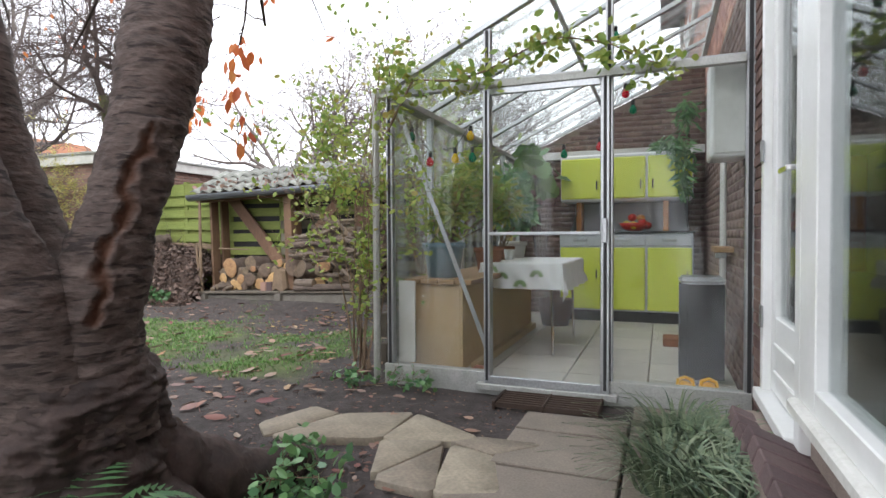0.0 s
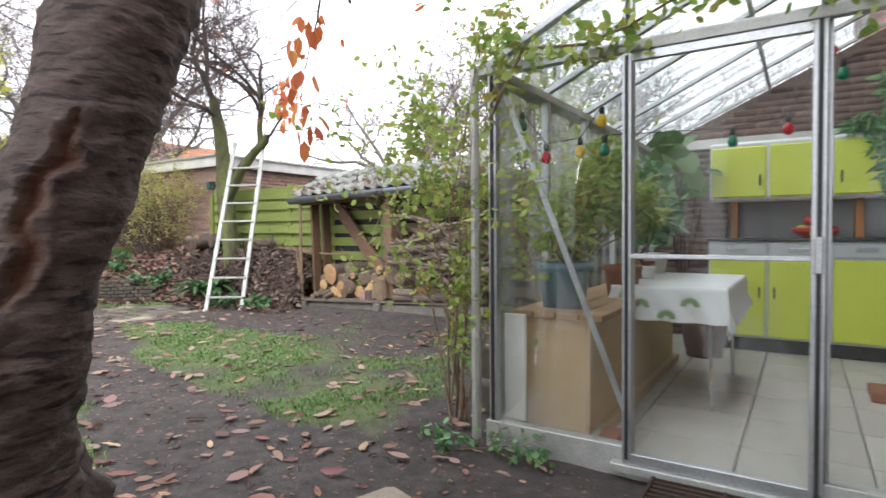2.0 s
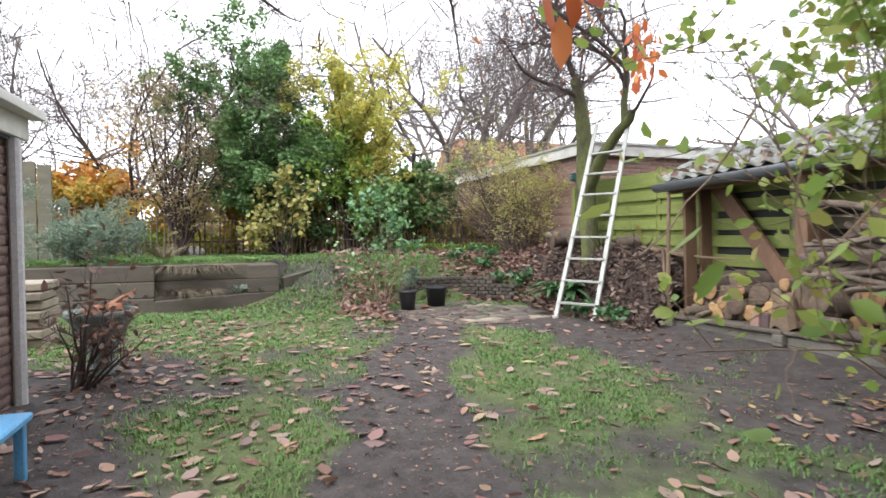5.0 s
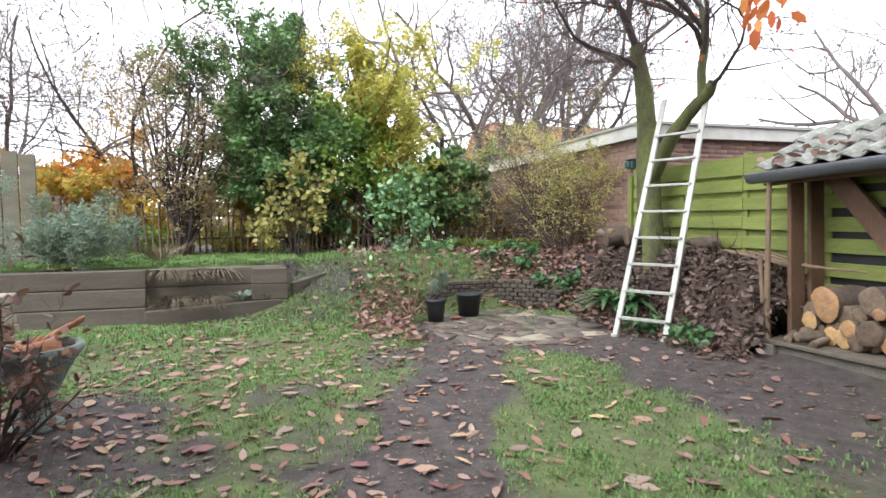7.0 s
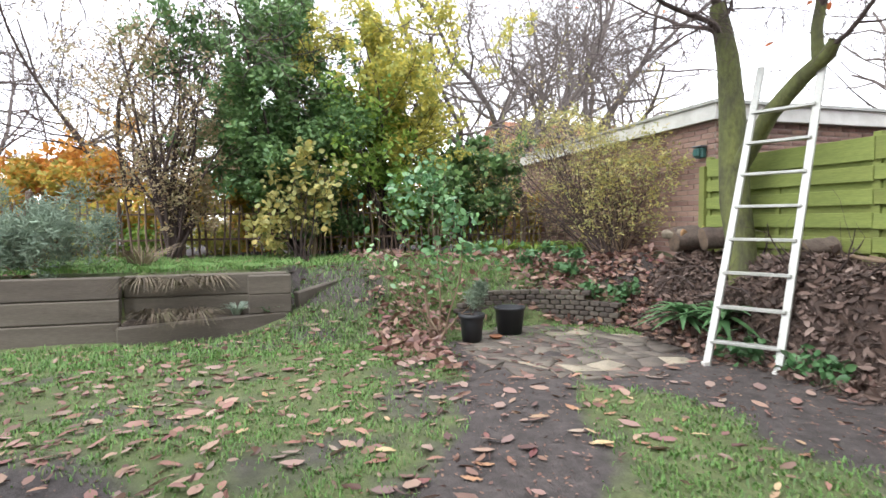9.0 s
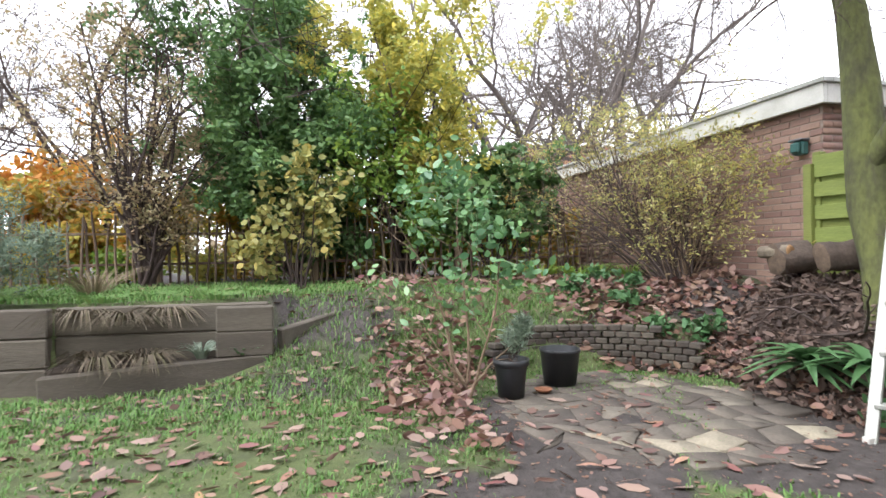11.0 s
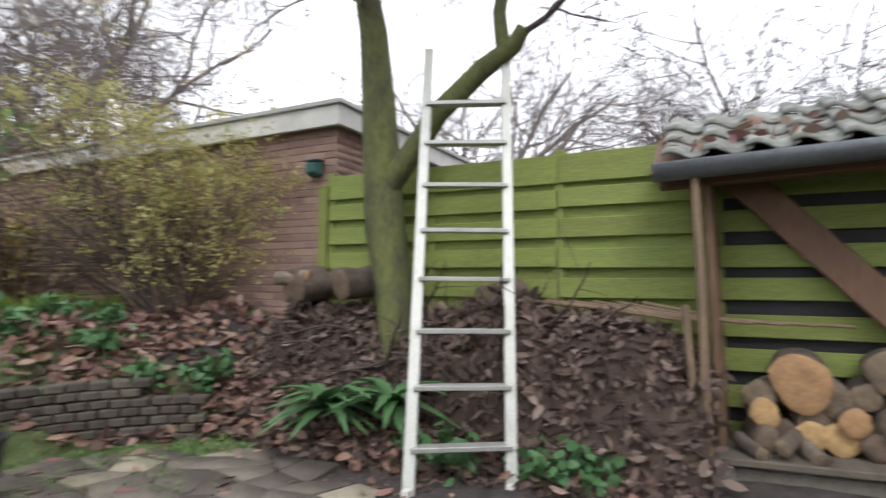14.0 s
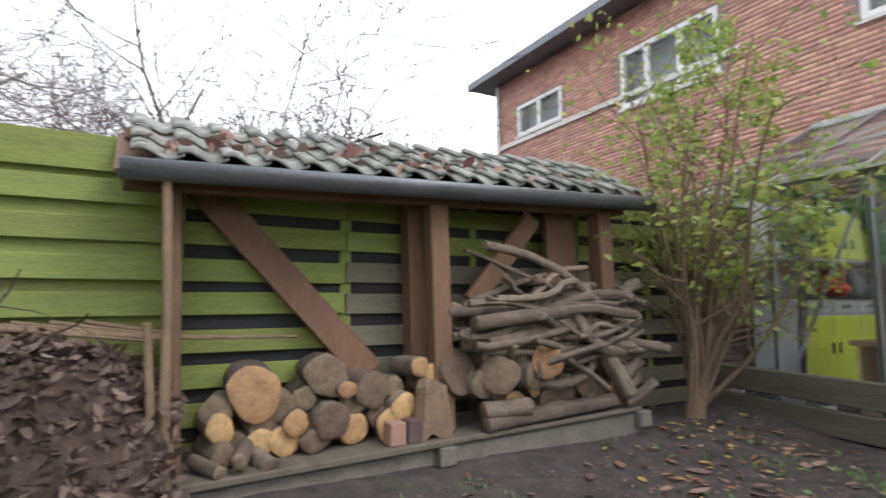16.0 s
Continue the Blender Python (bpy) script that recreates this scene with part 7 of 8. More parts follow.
STUMP = [(-0.27, 2.32, -0.06), (-0.27, 2.32, 0.12), (-0.27, 2.32, 0.3), (-0.26, 2.33, 0.47), (-0.24, 2.34, 0.6), (-0.22, 2.345, 0.7), (-0.2, 2.35, 0.8)]
for pts, rad, fl_ in (([(x, y, z) for z, x, y, r in STEM], [r for z, x, y, r in STEM], 0.01),
                      (STUMP, [0.38, 0.33, 0.29, 0.275, 0.25, 0.18, 0.1], 0.4),
                      ([(-0.2, 2.36, 0.42), (-0.33, 2.36, 0.72), (-0.45, 2.36, 0.97), (-0.55, 2.32, 1.27), (-0.64, 2.29, 1.7), (-0.75, 2.2, 2.5)], [0.16, 0.145, 0.125, 0.11, 0.1, 0.085], None),
                      ([(-0.2, 2.27, 0.45), (-0.24, 2.2, 0.75), (-0.29, 2.14, 1.0), (-0.4, 2.09, 1.3), (-0.5, 2.03, 1.7), (-0.62, 1.95, 2.4)], [0.17, 0.145, 0.12, 0.105, 0.095, 0.08], None)):
    raw_ = [] if fl_ == 0.01 else None
    v, f = bark_tube(pts, rad, 84 if fl_ else 40, 24 if fl_ else 16, flare=fl_, raw=raw_, burl=0.2 if fl_ == 0.4 else 0.0)
    tm = mesh_of("trunk", v, f)
    if raw_:
        tm.attributes.new("raw", "FLOAT", "POINT").data.foreach_set("value", np.array(raw_, dtype=np.float32))
    link("trunk", tm, M_BURL if fl_ == 0.4 else M_BARK, cherry, smooth=True)
for pts, rad in (([(-0.2, 2.42, 0.3), (-0.1, 2.62, 0.17), (0.0, 2.85, 0.1), (0.03, 3.08, 0.07), (-0.02, 3.25, 0.03)], [0.2, 0.15, 0.105, 0.085, 0.04]), ([(-0.2, 2.36, 0.14), (-0.02, 2.25, 0.08), (0.1, 2.3, 0.03)], [0.14, 0.09, 0.05]), ([(-0.3, 2.4, 0.12), (-0.65, 2.55, 0.07), (-0.9, 2.7, 0.02)], [0.14, 0.1, 0.05])):
    v, f = bark_tube(pts, rad, 28, 14, burl=0.2)
    link("root", mesh_of("root", v, f), M_BURL, cherry, smooth=True)
chunks, tips_all = [], []
for b, d, ln, r in (((-0.2, 2.95, 2.65), (-1, 0.7, 0.35), 2.6, 0.04), ((-0.65, 2.15, 2.45), (-1, 0.35, 0.3), 3.0, 0.04), ((-0.65, 2.15, 2.45), (-0.8, 0.9, 0.5), 2.8, 0.03), ((-0.22, 2.8, 2.1), (-0.8, 0.9, 0.75), 2.2, 0.025),
                    ((-0.2, 3.0, 2.7), (0.1, 0.6, 0.9), 1.8, 0.04), ((-0.6, 2.18, 2.2), (-1, 0.1, 0.65), 2.4, 0.025), ((-0.5, 2.22, 1.6), (-1.0, 0.5, 0.6), 1.9, 0.022), ((-0.65, 2.15, 2.5), (-1, -0.3, 0.6), 2.2, 0.03)):
    c, tp = branch_system(b, d, ln, r, rc, 3, (7, 5, 4), 0.17, 0.0, (7, 5, 3, 3), 0.85, 0.45, 0.3, 0.05)
    chunks += c
    tips_all += tp
# twigs hanging down over the path
for k in range(46):
    x, y = rc.uniform(-7.6, -1.2), rc.uniform(1.2, 5.2)
    c, tp = branch_system((x, y, 2.85 + rc.uniform(0, 0.35)), (rc.uniform(-0.9, 0.5), rc.uniform(-0.6, 0.6), -0.7), rc.uniform(0.4, 0.75), 0.006, rc, 2, (5, 3), 0.28, 0.0, (4, 3, 3), 0.8, 0.5, 0.2)
    chunks += c
    tips_all += tp
for b, d, ln in (((-0.7, 2.2, 2.5), (-1, 0.3, 0.08), 4.6), ((-0.25, 2.95, 2.65), (-1, 0.55, 0.06), 4.6), ((-0.5, 2.5, 2.7), (-1, 0.42, 0.06), 5.0)):
    c, tp = branch_system(b, d, ln, 0.018, rc, 1, (9,), 0.06, 0.0, (5, 3), 0.7, 0.3, 0.2)
    chunks += c
    tips_all += tp
chunks = [c for c in chunks if not (c[0][:, 2].min() < 2.15 and c[0][:, 0].min() < -0.9)]
v, f = join_arrays(chunks)
link("crown", mesh_of("crown", v, f), M_TWIG, cherry)
tt = np.array([p for p in tips_all if p[2] > 2.1 and p[0] > -1.6])
v, f = leaf_cloud(tt[rc.integers(0, len(tt), 150)], 0.075, rc, 1.4, 0.5, 0.5)
link("foliage", mesh_of("foliage", v, f), L_RED, cherry, "few hanging rusty leaves")
# a spray of rusty leaves on a long twig
spray = tagged(empty("leafy_twig"), "long hanging twig with big rusty leaves", "branch")
c, tp = branch_system((-5.3, 7.5, 3.7), (0.78, -0.62, -0.35), 2.3, 0.01, rc, 1, (7,), 0.07, -0.02, (5, 4), 0.7, 0.35, 0.3, 0.05)
v, f = join_arrays(c)
link("twig", mesh_of("twig", v, f), M_TWIG, spray)
lp = clump_points([(-3.5, 6.1, 2.58), (-3.5, 6.15, 2.42), (-3.6, 6.2, 2.75), (-3.75, 6.3, 2.62)], [(0.16, 0.16, 0.13)] * 4, 9, rc)
v, f = leaf_cloud(lp, 0.12, rc, 1.6, 0.45, 0.5)
link("foliage", mesh_of("foliage", v, f), L_RED, spray)
lp = clump_points([(-0.95, 3.9, 1.95), (-0.9, 3.85, 1.7), (-1.0, 3.95, 2.2)], [(0.12, 0.12, 0.13)] * 3, 9, rc)
v, f = leaf_cloud(lp, 0.09, rc, 1.6, 0.45, 0.5)
link("foliage", mesh_of("foliage", v, f), L_RED, cherry, "rusty leaves on a low twig")

# ---- shrubs at the end of the garden ----
bush("holly", (-11.4, 3.7, 0.65), L_DARK, "tall dense dark evergreen tree", [(-11.4, 3.3, 2.2, 0.8, 0.75, 0.8), (-11.4, 3.9, 2.9, 0.8, 0.85, 0.8), (-11.4, 3.5, 3.7, 0.7, 0.75, 0.75), (-11.4, 3.8, 1.5, 0.7, 0.8, 0.5), (-11.5, 3.7, 4.3, 0.4, 0.4, 0.5), (-11.3, 2.95, 3.0, 0.5, 0.4, 0.8)], 7500, 0.085, 101, M_TWIG, 12, 0.05, 0.5, category="tree")
bush("golden_privet", (-11.3, 5.0, 0.65), L_YELLOW, "tall yellow-green variegated shrub", [(-11.3, 5.0, 3.6, 0.6, 0.5, 0.7), (-11.2, 5.35, 2.9, 0.6, 0.55, 0.7), (-11.3, 4.8, 4.1, 0.4, 0.4, 0.4)], 5200, 0.075, 1102, M_TWIG, 9, 0.03, 0.5, category="tree")
bush("green_privet", (-11.1, 5.1, 0.65), L_GREEN, "leafy mid-green shrub beyond the palings", [(-11.1, 5.2, 2.2, 0.5, 0.65, 0.55), (-11.1, 4.7, 2.6, 0.5, 0.5, 0.6), (-11.1, 5.3, 1.6, 0.4, 0.5, 0.4)], 1600, 0.085, 103, M_TWIG, 9, 0.025, 0.5)
bush("yellow_hazel", (-10.3, 3.7, 0.65), L_LIME, "open shrub with pale yellow leaves", [(-10.3, 3.5, 1.7, 0.3, 0.45, 0.35), (-10.3, 4.0, 1.4, 0.3, 0.4, 0.4), (-10.35, 3.35, 1.2, 0.3, 0.35, 0.3), (-10.3, 3.8, 2.1, 0.2, 0.3, 0.25)], 170, 0.09, 104, M_TWIG, 12, 0.012, 0.75)
bush("lilac", (-10.8, 1.95, 0.7), L_BROWN, "tall open shrub with olive brown leaves", [(-10.8, 1.3, 2.6, 0.6, 0.5, 0.7), (-10.8, 2.0, 3.1, 0.6, 0.6, 0.7), (-10.8, 2.4, 2.4, 0.5, 0.45, 0.7), (-10.8, 1.7, 2.0, 0.5, 0.6, 0.5), (-10.7, 1.5, 3.6, 0.4, 0.5, 0.4), (-10.6, 2.3, 1.5, 0.3, 0.35, 0.4)], 850, 0.055, 105, M_TWIG, 24, 0.03, 0.4)
bush("ivy", (-11.0, 6.3, 0.65), L_DARK, "dark ivy clambering over the palings", [(-11.0, 5.9, 1.95, 0.3, 0.4, 0.3), (-11.0, 6.5, 2.05, 0.3, 0.45, 0.28), (-11.0, 7.0, 1.85, 0.3, 0.3, 0.25)], 1300, 0.1, 106, M_TWIG, 9, 0.015, 0.8)
bush("cotoneaster", (-8.8, 7.8, 0.5), L_BROWN, "arching brownish shrub by the garage wall", [(-9.4, 7.6, 2.0, 0.5, 0.35, 0.4), (-10.0, 7.3, 2.1, 0.55, 0.4, 0.35), (-10.6, 7.0, 1.95, 0.45, 0.45, 0.3), (-8.85, 7.85, 1.5, 0.3, 0.15, 0.5)], 160, 0.045, 107, M_TWIG, 45, 0.016, 0.45)
bush("bamboo_spray", (-8.9, 7.75, 0.5), L_LIME, "wispy yellow-green arching sprays", [(-9.5, 7.6, 2.5, 0.5, 0.3, 0.35), (-10.1, 7.35, 2.65, 0.5, 0.4, 0.35), (-10.7, 7.0, 2.45, 0.45, 0.4, 0.3), (-8.7, 7.85, 2.1, 0.35, 0.15, 0.4), (-8.25, 7.9, 1.9, 0.3, 0.12, 0.3), (-9.2, 7.75, 1.9, 0.4, 0.2, 0.3)], 720, 0.045, 108, M_TWIG_PALE, 36, 0.008, 0.35)
bush("maple", (-13.2, -0.6, 0.6), L_ORANGE, "orange autumn shrub beyond the palings", [(-13.2, -0.2, 2.1, 0.6, 0.8, 0.6), (-13.0, -1.0, 1.8, 0.6, 0.7, 0.6), (-13.3, 0.5, 1.9, 0.5, 0.6, 0.6)], 1700, 0.1, 109, M_TWIG, 9, 0.02, 0.7)
for k in range(8):
    y = -1.2 + 1.35 * k
    bush("golden_hedge", (-12.4, y, 0.6), L_HEDGE, "golden yellow hedge behind the palings", [(-12.4, y, 1.15, 0.4, 0.75, 0.5), (-12.3, y + 0.4, 1.75, 0.4, 0.6, 0.35)], 2300, 0.085, 120 + k, M_TWIG, 4, 0.014, 0.6)
for k in range(7):
    y = 0.3 + 1.1 * k
    bush("green_hedge", (-11.6, y, 0.6), L_GREEN if k % 2 else L_YELLOW, "low green hedge behind the palings", [(-11.6, y, 1.0, 0.3, 0.6, 0.4)], 520, 0.08, 140 + k, M_TWIG, 3, 0.012, 0.6)

# ---- climbing rose at the greenhouse corner and over its gable ----
bush("climbing_rose", (-0.55, 4.72, 0.05), L_ROSE, "straggly climbing rose with light green leaves", [(-0.62, 4.7, 1.75, 0.26, 0.22, 0.3), (-0.55, 4.65, 1.35, 0.24, 0.2, 0.28), (-0.85, 4.8, 1.5, 0.24, 0.22, 0.28), (-0.52, 4.68, 0.85, 0.18, 0.16, 0.25), (-0.15, 4.5, 2.1, 0.22, 0.12, 0.18), (-0.95, 4.85, 1.85, 0.22, 0.2, 0.22)], 340, 0.045, 160, M_TWIG_PALE, 14, 0.007, 0.6)
rv_ = np.random.default_rng(161)
vine = tagged(empty("vine"), "rose shoot trailing along the greenhouse gable", "climbing plant")
path = np.array([(-0.2, 4.44, 1.7), (0.0, 4.42, 2.02), (0.3, 4.41, 1.98), (0.5, 4.4, 2.02), (0.75, 4.4, 2.12), (0.95, 4.4, 2.16), (1.2, 4.41, 2.1), (1.4, 4.42, 1.98), (1.55, 4.43, 1.93)])
v, f = tube_arrays(path, np.linspace(0.009, 0.003, len(path)), 6)
link("stem", mesh_of("stem", v, f), M_TWIG_PALE, vine, smooth=True)
s = rv_.uniform(0, len(path) - 1, 400)
lp = np.stack([np.interp(s, np.arange(len(path)), path[:, i]) for i in range(3)], 1) + rv_.normal(0, 0.06, (400, 3))
lp[:, 1] = np.minimum(lp[:, 1], 4.44)
v, f = leaf_cloud(lp, 0.06, rv_, 0.3, 1.0, 0.6)
link("foliage", mesh_of("foliage", v, f), L_ROSE, vine)
bush("low_weeds", (-0.35, 4.3, 0.04), L_GLOSSY, "low green weeds at the greenhouse foot", [(-0.4, 4.35, 0.1, 0.13, 0.09, 0.05), (0.0, 4.38, 0.08, 0.18, 0.06, 0.035)], 70, 0.045, 162, M_TWIG_PALE, 4, 0.003, 0.6, category="weeds")
bush("ground_ivy", (-0.1, 3.0, 0.04), L_GLOSSY, "low dark green ground cover by the root", [(-0.05, 2.95, 0.08, 0.25, 0.2, 0.06), (0.25, 2.75, 0.07, 0.2, 0.15, 0.05)], 220, 0.05, 163, M_TWIG_PALE, 4, 0.003, 0.6, category="weeds")
for k, (x, y) in enumerate(((1.62, 3.55), (1.7, 3.2), (1.55, 3.85), (1.5, 3.4), (1.75, 3.75))):
    tuft("sedge", (x, y, 0.05), L_SEDGE, "dark green arching sedge by the door", 210, 0.42, 0.28, 170 + k, 0.007, 0.62)
# fern in the foreground beside the trunk
fern = tagged(empty("fern"), "green feathery fern at the trunk foot", "fern")
for k, (a, ln) in enumerate(((2.6, 0.42), (3.3, 0.4), (2.0, 0.4), (1.2, 0.36), (4.2, 0.36))):
    vs, fs = [], []
    for j in range(22):
        s = j / 21
        c0 = np.array([0.1, 2.0, 0.03]) + np.array([math.cos(a), math.sin(a), 0]) * ln * s + np.array([0, 0, 0.85 * ln * math.sin(s * 2.2)])
        w = 0.1 * math.sin(math.pi * min(1, s * 0.85 + 0.12))
        for sg in (-1, 1):
            sd = np.array([-math.sin(a), math.cos(a), 0]) * sg
            fw = np.array([math.cos(a), math.sin(a), 0])
            o = len(vs)
            vs += [c0 - fw * 0.008, c0 + sd * w * 0.5 + fw * 0.016, c0 + sd * w + fw * 0.03 - np.array([0, 0, 0.01]), c0 + sd * w * 0.5 - fw * 0.006]
            fs.append((o, o + 1, o + 2, o + 3))
    link("frond", mesh_of("frond", vs, fs), L_FERN, fern)

# ---- shrub between the shelter and the greenhouse, and the sleepers there ----
bush("dogwood", (-1.15, 7.55, 0.15), L_ROSE, "tall multi-stemmed shrub with yellowing leaves", [(-1.2, 7.4, 1.9, 0.45, 0.4, 0.45), (-0.9, 7.2, 2.2, 0.45, 0.4, 0.4), (-1.6, 7.5, 2.3, 0.35, 0.35, 0.5), (-0.7, 7.0, 1.7, 0.4, 0.4, 0.4), (-1.2, 7.4, 1.4, 0.3, 0.3, 0.3), (-0.9, 7.1, 2.6, 0.3, 0.3, 0.3), (-1.1, 7.3, 3.0, 0.35, 0.3, 0.3)], 400, 0.055, 180, M_TWIG_PALE, 21, 0.026, 0.55)
low = tagged(empty("sleeper_edging"), "low weathered sleeper edging along the greenhouse", "edging")
for z in (0.13, 0.36):
    beam("sleeper", (-0.5, 4.95, z - 0.02), (-0.42, 8.0, z + 0.04), 0.07, 0.19, M_SLEEPER, low, bevel=0.01)

# ---- corner by the outbuilding: blue stool, urn, bare twigs ----
stool = tagged(empty("stool"), "light blue painted plank stool", "stool")
box("seat", (-2.76, -2.3, 1.98, 2.28, 0.3, 0.335), M_BLUE, stool, bevel=0.008)
for x, y in ((-2.72, 2.02), (-2.34, 2.02), (-2.72, 2.24), (-2.34, 2.24)):
    box("leg", (x - 0.02, x + 0.02, y - 0.02, y + 0.02, 0.03, 0.3), M_BLUE, stool)
urn = tagged(empty("urn", (-4.75, 2.1, 0.04)), "pale grey stone urn planter", "urn")
round_part("bowl", [(0.13, 0.0), (0.14, 0.03), (0.09, 0.06), (0.1, 0.2), (0.2, 0.4), (0.25, 0.46), (0.25, 0.5), (0.22, 0.5), (0.16, 0.42)], material("pale green grey stone", (0.2, 0.24, 0.22), (0.12, 0.15, 0.14), 9, 0.85, 0, 0.2, 60), urn)
round_part("soil", [(0.2, 0.44), (0.2, 0.47), (0.01, 0.49)], M_SOIL, urn)
for k, (x, y, rz) in enumerate(((-4.62, 2.12, 20), (-4.74, 2.2, 60), (-4.82, 2.05, -20))):
    tl = tagged(new("clay_tile", TILE), "old terracotta roof tile in the urn", "roof tile")
    tl.matrix_basis = pose(x - 0.1, y - 0.12, 0.52, 18, 30 * (-1) ** k, rz) @ Matrix.Diagonal((0.8, 0.8, 0.8, 1))
    tl.material_slots[0].link = "OBJECT"
    tl.material_slots[0].material = M_TERRA
bush("bare_hydrangea", (-4.35, 2.05, 0.04), L_LITTER, "leafless twiggy shrub by the outbuilding", [(-4.4, 2.15, 0.7, 0.3, 0.25, 0.4), (-4.3, 2.2, 0.4, 0.25, 0.2, 0.25)], 40, 0.07, 190, M_TWIG, 14, 0.012)
blocks = tagged(empty("stone_stack"), "stack of pale stone blocks", "stone stack")
for i in range(7):
    box("block", (-6.6 + 0.04 * (i % 3), -6.1 + 0.05 * (i % 2), 0.85, 1.3, 0.04 + 0.09 * i, 0.12 + 0.09 * i), M_STONE, blocks, bevel=0.012)
scr = tagged(empty("screen_fence"), "grey weathered timber screen", "screen")
for i in range(10):
    box("board", (-9.6 + 0.0 * i, -9.56, -1.6 + 0.2 * i, -1.42 + 0.2 * i, 0.6, 2.15 + 0.02 * (i % 3)), M_FENCE_GREY, scr)

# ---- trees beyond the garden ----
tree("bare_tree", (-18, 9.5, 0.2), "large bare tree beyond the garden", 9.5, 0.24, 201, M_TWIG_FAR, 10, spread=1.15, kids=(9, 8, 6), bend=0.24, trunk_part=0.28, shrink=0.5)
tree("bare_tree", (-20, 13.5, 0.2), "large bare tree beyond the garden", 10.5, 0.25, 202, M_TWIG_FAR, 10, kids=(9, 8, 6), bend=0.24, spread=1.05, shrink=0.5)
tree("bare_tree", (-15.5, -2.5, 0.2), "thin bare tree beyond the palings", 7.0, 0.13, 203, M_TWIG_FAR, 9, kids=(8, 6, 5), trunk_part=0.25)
tree("bare_tree", (-13.0, 0.8, 0.5), "thin bare tree beyond the palings", 5.2, 0.09, 204, M_TWIG, 8, kids=(7, 6, 4), trunk_part=0.25)
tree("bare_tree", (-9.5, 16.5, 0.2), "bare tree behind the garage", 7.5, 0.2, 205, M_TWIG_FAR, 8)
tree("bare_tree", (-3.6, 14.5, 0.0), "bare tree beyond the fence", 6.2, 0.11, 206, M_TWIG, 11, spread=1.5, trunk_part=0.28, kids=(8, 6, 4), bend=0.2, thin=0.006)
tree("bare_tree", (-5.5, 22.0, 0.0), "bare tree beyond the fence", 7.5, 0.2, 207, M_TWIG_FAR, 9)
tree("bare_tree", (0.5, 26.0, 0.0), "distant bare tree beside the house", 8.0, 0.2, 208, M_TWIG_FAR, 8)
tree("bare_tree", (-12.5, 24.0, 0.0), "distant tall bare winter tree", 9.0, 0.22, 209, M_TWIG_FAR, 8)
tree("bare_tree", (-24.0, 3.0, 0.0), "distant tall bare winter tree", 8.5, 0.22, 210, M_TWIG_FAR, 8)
for k in range(12):
    a = radians(95 + 10 * k)
    d = 34 + 6 * (k % 3)
    x, y = -4 + d * math.cos(a), 4 + d * math.sin(a)
    bush("far_hedge", (x, y, 0.0), L_BROWN if k % 2 else L_HEDGE, "distant autumn coloured garden hedge", [(x, y, 1.2, 2.6, 2.6, 1.0), (x + 2.5, y + 1, 1.0, 2.2, 2.2, 0.9)], 900, 0.35, 220 + k, M_TWIG_FAR, 4, 0.05, 0.7, category="hedge")
nb = tagged(empty("neighbour_house"), "distant red-brick neighbouring house with grey roof", "house")
box("wall", (-34, -26, 14, 24, -0.1, 3.4), M_BRICK_HOUSE, nb, bevel=0)
bm = bmesh.new()
q = [bm.verts.new(p) for p in ((-34.4, 13.6, 3.4), (-25.6, 13.6, 3.4), (-25.6, 24.4, 3.4), (-34.4, 24.4, 3.4), (-30, 13.6, 6.4), (-30, 24.4, 6.4))]
for fc in ((0, 1, 4), (1, 2, 5, 4), (2, 3, 5), (3, 0, 4, 5), (0, 3, 2, 1)):
    bm.faces.new([q[i] for i in fc])
part("roof", bm, M_TERRA, nb, "orange tiled roof")
white_wall = tagged(box("white_shed", (-15.5, -15.2, 9.2, 13.5, -0.1, 1.9), M_WHITE_OLD, bevel=0.01), "pale rendered wall beyond the palings", "wall")

# ---- grass and fallen leaves ----
def on_ground(n, x0, x1, y0, y1, keep, rng):
    x, y = rng.uniform(x0, x1, n), rng.uniform(y0, y1, n)
    k = rng.random(n) < keep(x, y)
    x, y = x[k], y[k]
    free = ~((x > -4.8) & (x < -1.75) & (y > 7.35)) & ~((x > -4.35) & (x < -1.95) & (y < 1.8)) & ~((x > -0.4) & (y > 4.4)) & ~((x < -7.4) & (y > 8.05)) & (y < 7.95) & ~((x < -8.1) & (x > -8.55) & (y < 3.5)) & (x < 1.8)
    return np.stack([x[free], y[free], ground_z(x[free], y[free])], 1)


rg = np.random.default_rng(300)


def blades(name, pts, length, mat, label, rng):
    n = len(pts)
    a = rng.uniform(0, 2 * math.pi, n)
    d = np.stack([np.cos(a), np.sin(a), np.zeros(n)], 1)
    s = np.stack([-np.sin(a), np.cos(a), np.zeros(n)], 1)
    ln = (length * rng.uniform(0.5, 1.4, n))[:, None]
    w = 0.0032 + 0.002 * rng.random((n, 1))
    up_ = np.array([0, 0, 1.0])
    mid = pts + up_ * ln * 0.6 + d * ln * 0.22
    tip = pts + up_ * ln * 0.75 + d * ln * 0.75
    vs = np.stack([pts - s * w, pts + s * w, mid + s * w * 0.8, mid - s * w * 0.8, tip], 1).reshape(-1, 3)
    i = np.arange(n) * 5
    fs = [tuple(q) for q in np.stack([i, i + 1, i + 2, i + 3], 1)] + [tuple(q) for q in np.stack([i + 3, i + 2, i + 4], 1)]
    return tagged(link(name, mesh_of(name, vs, fs), mat), label, "grass", kind="stuff")


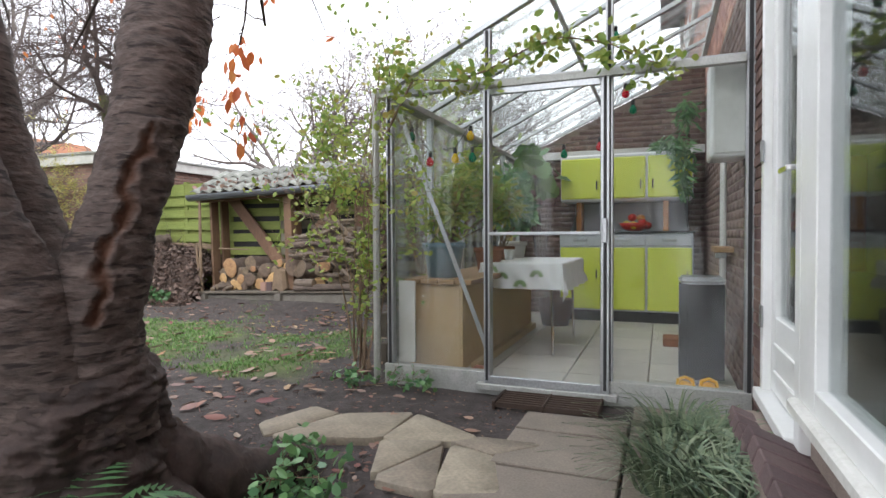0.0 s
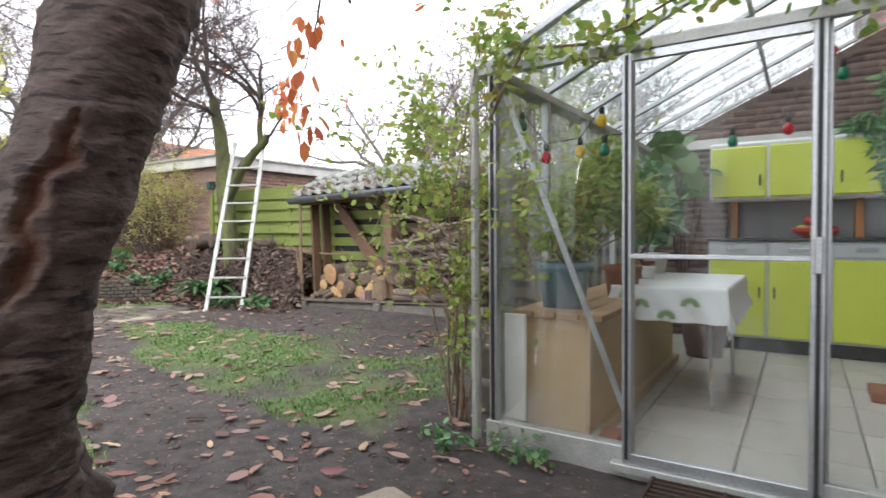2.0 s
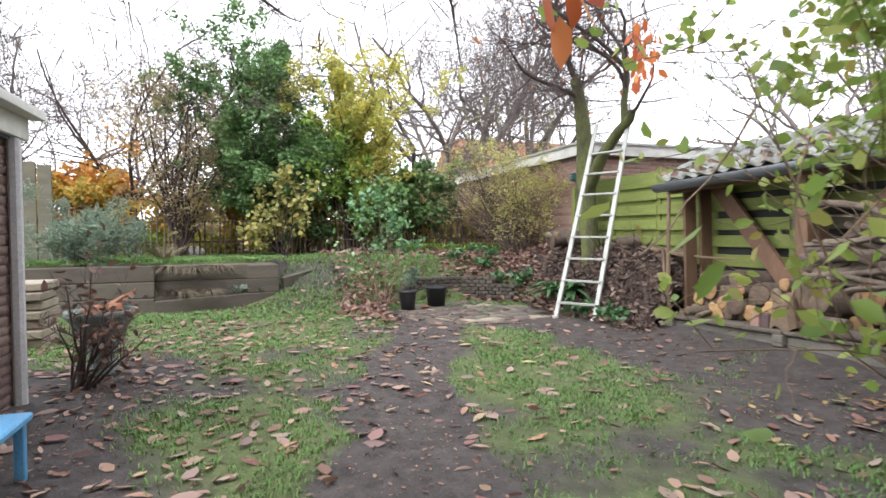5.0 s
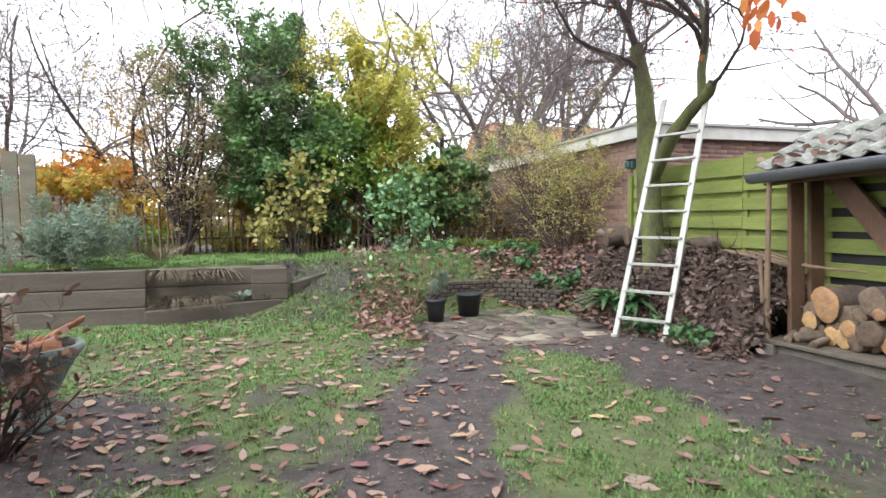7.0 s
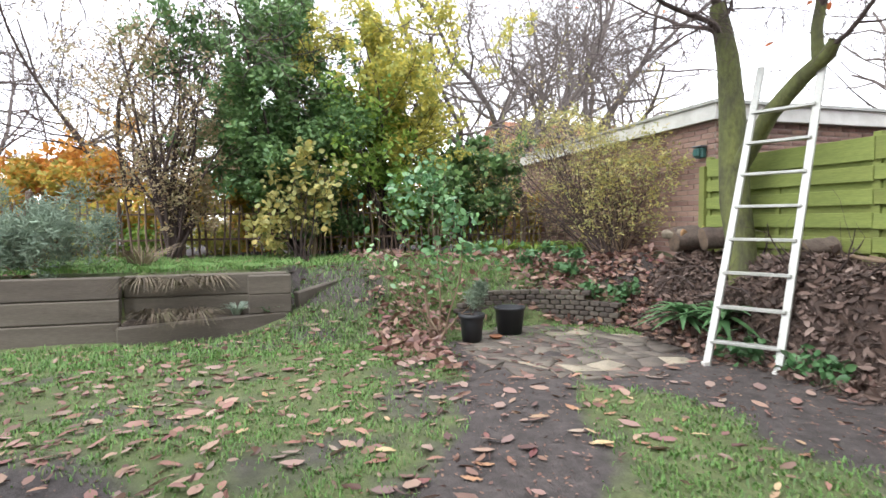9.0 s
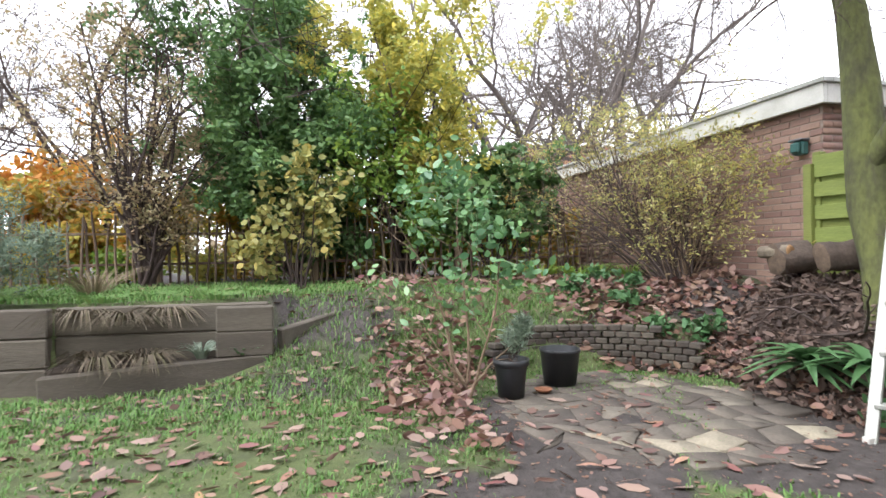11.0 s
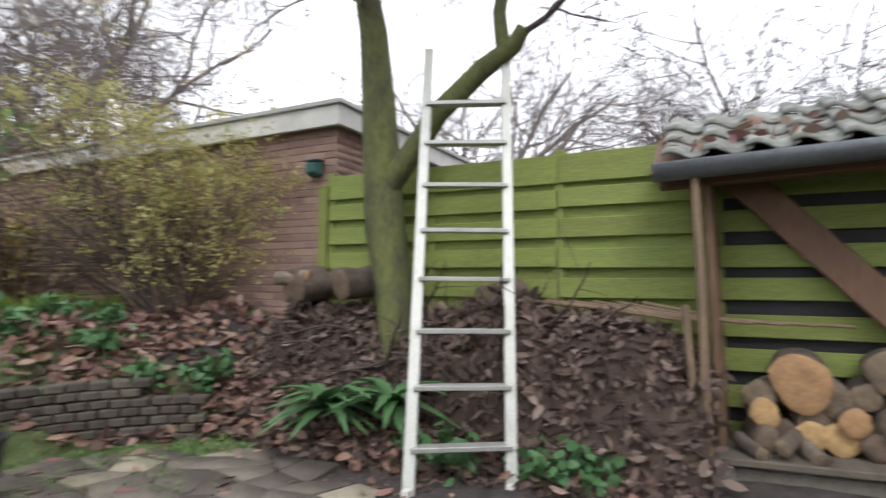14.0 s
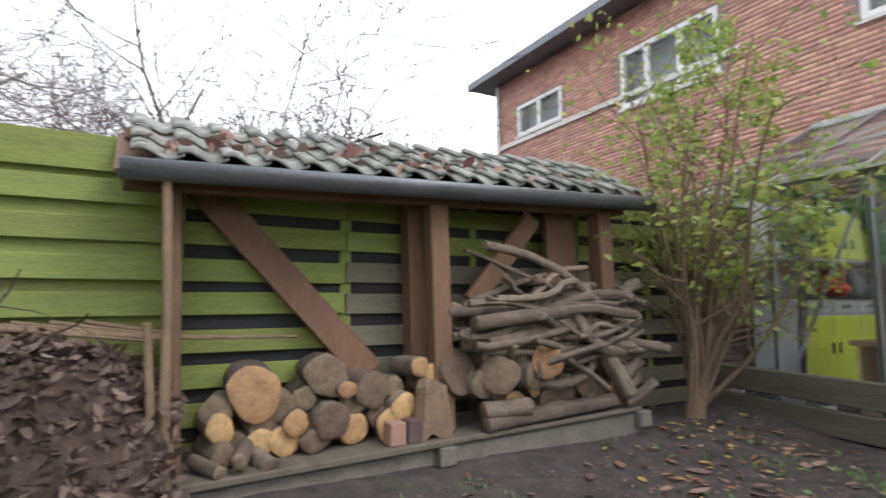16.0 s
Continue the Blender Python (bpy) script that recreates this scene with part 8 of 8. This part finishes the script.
near_g = on_ground(170000, -8.2, -0.6, 0.3, 7.2, lambda x, y: np.clip(1.05 - 1.5 * path_mask(x, y), 0, 1) * np.clip(smooth_step(0.32, 0.62, fbm(x, y, 3.0)) * 0.85 + 0.12, 0, 1) * np.clip(0.35 + smooth_step(0.3, 0.6, fbm(x + 9, y, 9.0)), 0, 1), rg)
blades("lawn_grass", near_g, 0.03, L_GRASS, "patchy short lawn grass", rg)
far_g = on_ground(60000, -11.0, -7.2, 0.0, 7.0, lambda x, y: np.clip(1.0 - 0.6 * path_mask(x, y), 0, 1) * 0.8 * (1 - ((x + 6.95) ** 2 + (y - 5.95) ** 2 < 1.7)), rg)
blades("bank_grass", far_g, 0.055, L_GRASS, "rough grass on the bank", rg)

lit = on_ground(7600, -8.3, 0.6, 0.6, 7.2, lambda x, y: 0.2 + 0.2 * (y < 3.2) + 0.12 * (x < -5.5) + 0.3 * smooth_step(-2.6, -4.2, x) * smooth_step(4.9, 4.2, y), rg)
lit2 = on_ground(16000, -10.6, -4.9, 4.3, 7.95, lambda x, y: np.clip(smooth_step(-7.9, -8.5, x) * 0.13 + smooth_step(-7.1, -8.2, x) * smooth_step(5.9, 6.9, y) * 1.0 + smooth_step(6.9, 7.3, y) * 0.9 + 1.2 * np.exp(-((x + 7.45) ** 2 / 0.5 + (y - 4.75) ** 2 / 0.3)), 0, 1) * (1 - ((x + 6.95) ** 2 + (y - 5.95) ** 2 < 1.25)), rg)
lit3 = on_ground(900, -11, -8.6, 0, 4.5, lambda x, y: 0.6, rg)


def flat_leaves(name, pts, size, mat, label, rng, lift=0.012, curl=0.3):
    v, f = leaf_cloud(pts + np.array([0, 0, lift]) + rng.normal(0, 0.004, pts.shape), size, rng, 0.0, 1.0, 0.58, 0.6)
    c = np.repeat(pts, 6, 0)
    v[:, 2] = c[:, 2] + lift + (v[:, 2] - c[:, 2]) * curl
    return tagged(link(name, mesh_of(name, v, f), mat), label, "fallen leaves", kind="stuff")


crumbs = on_ground(16000, -7.8, 1.8, 2.0, 7.2, lambda x, y: np.clip(path_mask(x, y), 0.15, 1), rg)
flat_leaves("soil_crumbs", crumbs, 0.024, L_LITTER, "crumbs of dead leaf and bark on the soil", rg, 0.006)
flat_leaves("small_leaves", lit[::2], 0.095, L_LITTER_BRIGHT, "fallen autumn leaves strewn over soil and lawn", rg)
flat_leaves("dark_leaves", lit[1::2], 0.075, L_LITTER, "dark rotting leaves strewn over soil and lawn", rg)
flat_leaves("bank_leaves", lit2[::2], 0.08, L_LITTER_BRIGHT, "pale curled leaves on the bank", rg, 0.03, 0.75)
flat_leaves("bank_leaves", lit2[1::2], 0.08, L_LITTER, "thick litter of brown leaves on the bank", rg, 0.025, 0.75)
lit4 = on_ground(420, -2.6, -0.7, 5.9, 7.5, lambda x, y: np.clip(smooth_step(6.2, 7.2, y) * 0.8 + 0.12, 0, 1), rg)
flat_leaves("yellow_leaves", lit4, 0.05, L_LITTER_YELLOW, "yellow and brown leaves beside the log shelter", rg)
lit5 = on_ground(260, -2.4, -0.8, 6.0, 7.4, lambda x, y: (np.sin(x * 9) * np.cos(y * 8) > 0.35) * 1.0, rg)
v, f = leaf_cloud(lit5 + np.array([0, 0, 0.02]), 0.035, rg, -0.6, 1.0, 0.6, 0.4)
tagged(link("small_weeds", mesh_of("small_weeds", v, f), L_WEED), "small green weeds on the bare soil", "weeds", kind="stuff")
flat_leaves("terrace_leaves", lit3, 0.08, L_LITTER, "brown leaves under the hedge", rg)

# single big leaves along the path
LEAFM = []
for s_ in range(6):
    r_ = np.random.default_rng(400 + s_)
    k = 9
    vs, fs = [], []
    for j in range(k):
        t_ = j / (k - 1)
        w = 0.025 * math.sin(math.pi * (0.04 + 0.93 * t_ ** 0.85)) ** 0.9
        zc = 0.007 * math.sin(t_ * 3.1 + s_) + 0.0015 * r_.normal()
        vs += [((t_ - 0.5) * 0.15, -w, zc + 0.006 + 0.0015 * r_.normal()), ((t_ - 0.5) * 0.15, 0.001 * r_.normal(), zc), ((t_ - 0.5) * 0.15, w, zc + 0.006 + 0.0015 * r_.normal())]
    for j in range(k - 1):
        o = 3 * j
        fs += [(o, o + 1, o + 4, o + 3), (o + 1, o + 2, o + 5, o + 4)]
    me = mesh_of("fallen_leaf", vs, fs)
    me.polygons.foreach_set("use_smooth", [True] * len(me.polygons))
    LEAFM.append(me)
M_LEAVES = [material("dry leaf", b, c, 30, 0.7, 0, 0.2, 120, vary=0.3) for b, c in (((0.33, 0.18, 0.13), (0.24, 0.12, 0.09)), ((0.36, 0.25, 0.18), (0.27, 0.17, 0.12)), ((0.24, 0.1, 0.085), (0.16, 0.065, 0.055)), ((0.36, 0.2, 0.12), (0.27, 0.14, 0.08)), ((0.32, 0.25, 0.2), (0.22, 0.16, 0.13)), ((0.42, 0.3, 0.18), (0.32, 0.21, 0.12)))]
for me, mm in zip(LEAFM, M_LEAVES):
    me.materials.append(mm)
big = on_ground(520, -6.6, 0.4, 2.3, 6.3, lambda x, y: 0.75, rg)[:295]
for p in big:
    lf = new("fallen_leaf", random.choice(LEAFM))
    lf.parent = ground
    sc = random.uniform(0.5, 0.9)
    lf.matrix_basis = pose(p[0], p[1], p[2] + 0.012, random.uniform(-9, 9), random.uniform(-9, 9), random.uniform(0, 360)) @ Matrix.Diagonal((sc, sc, sc, 1))
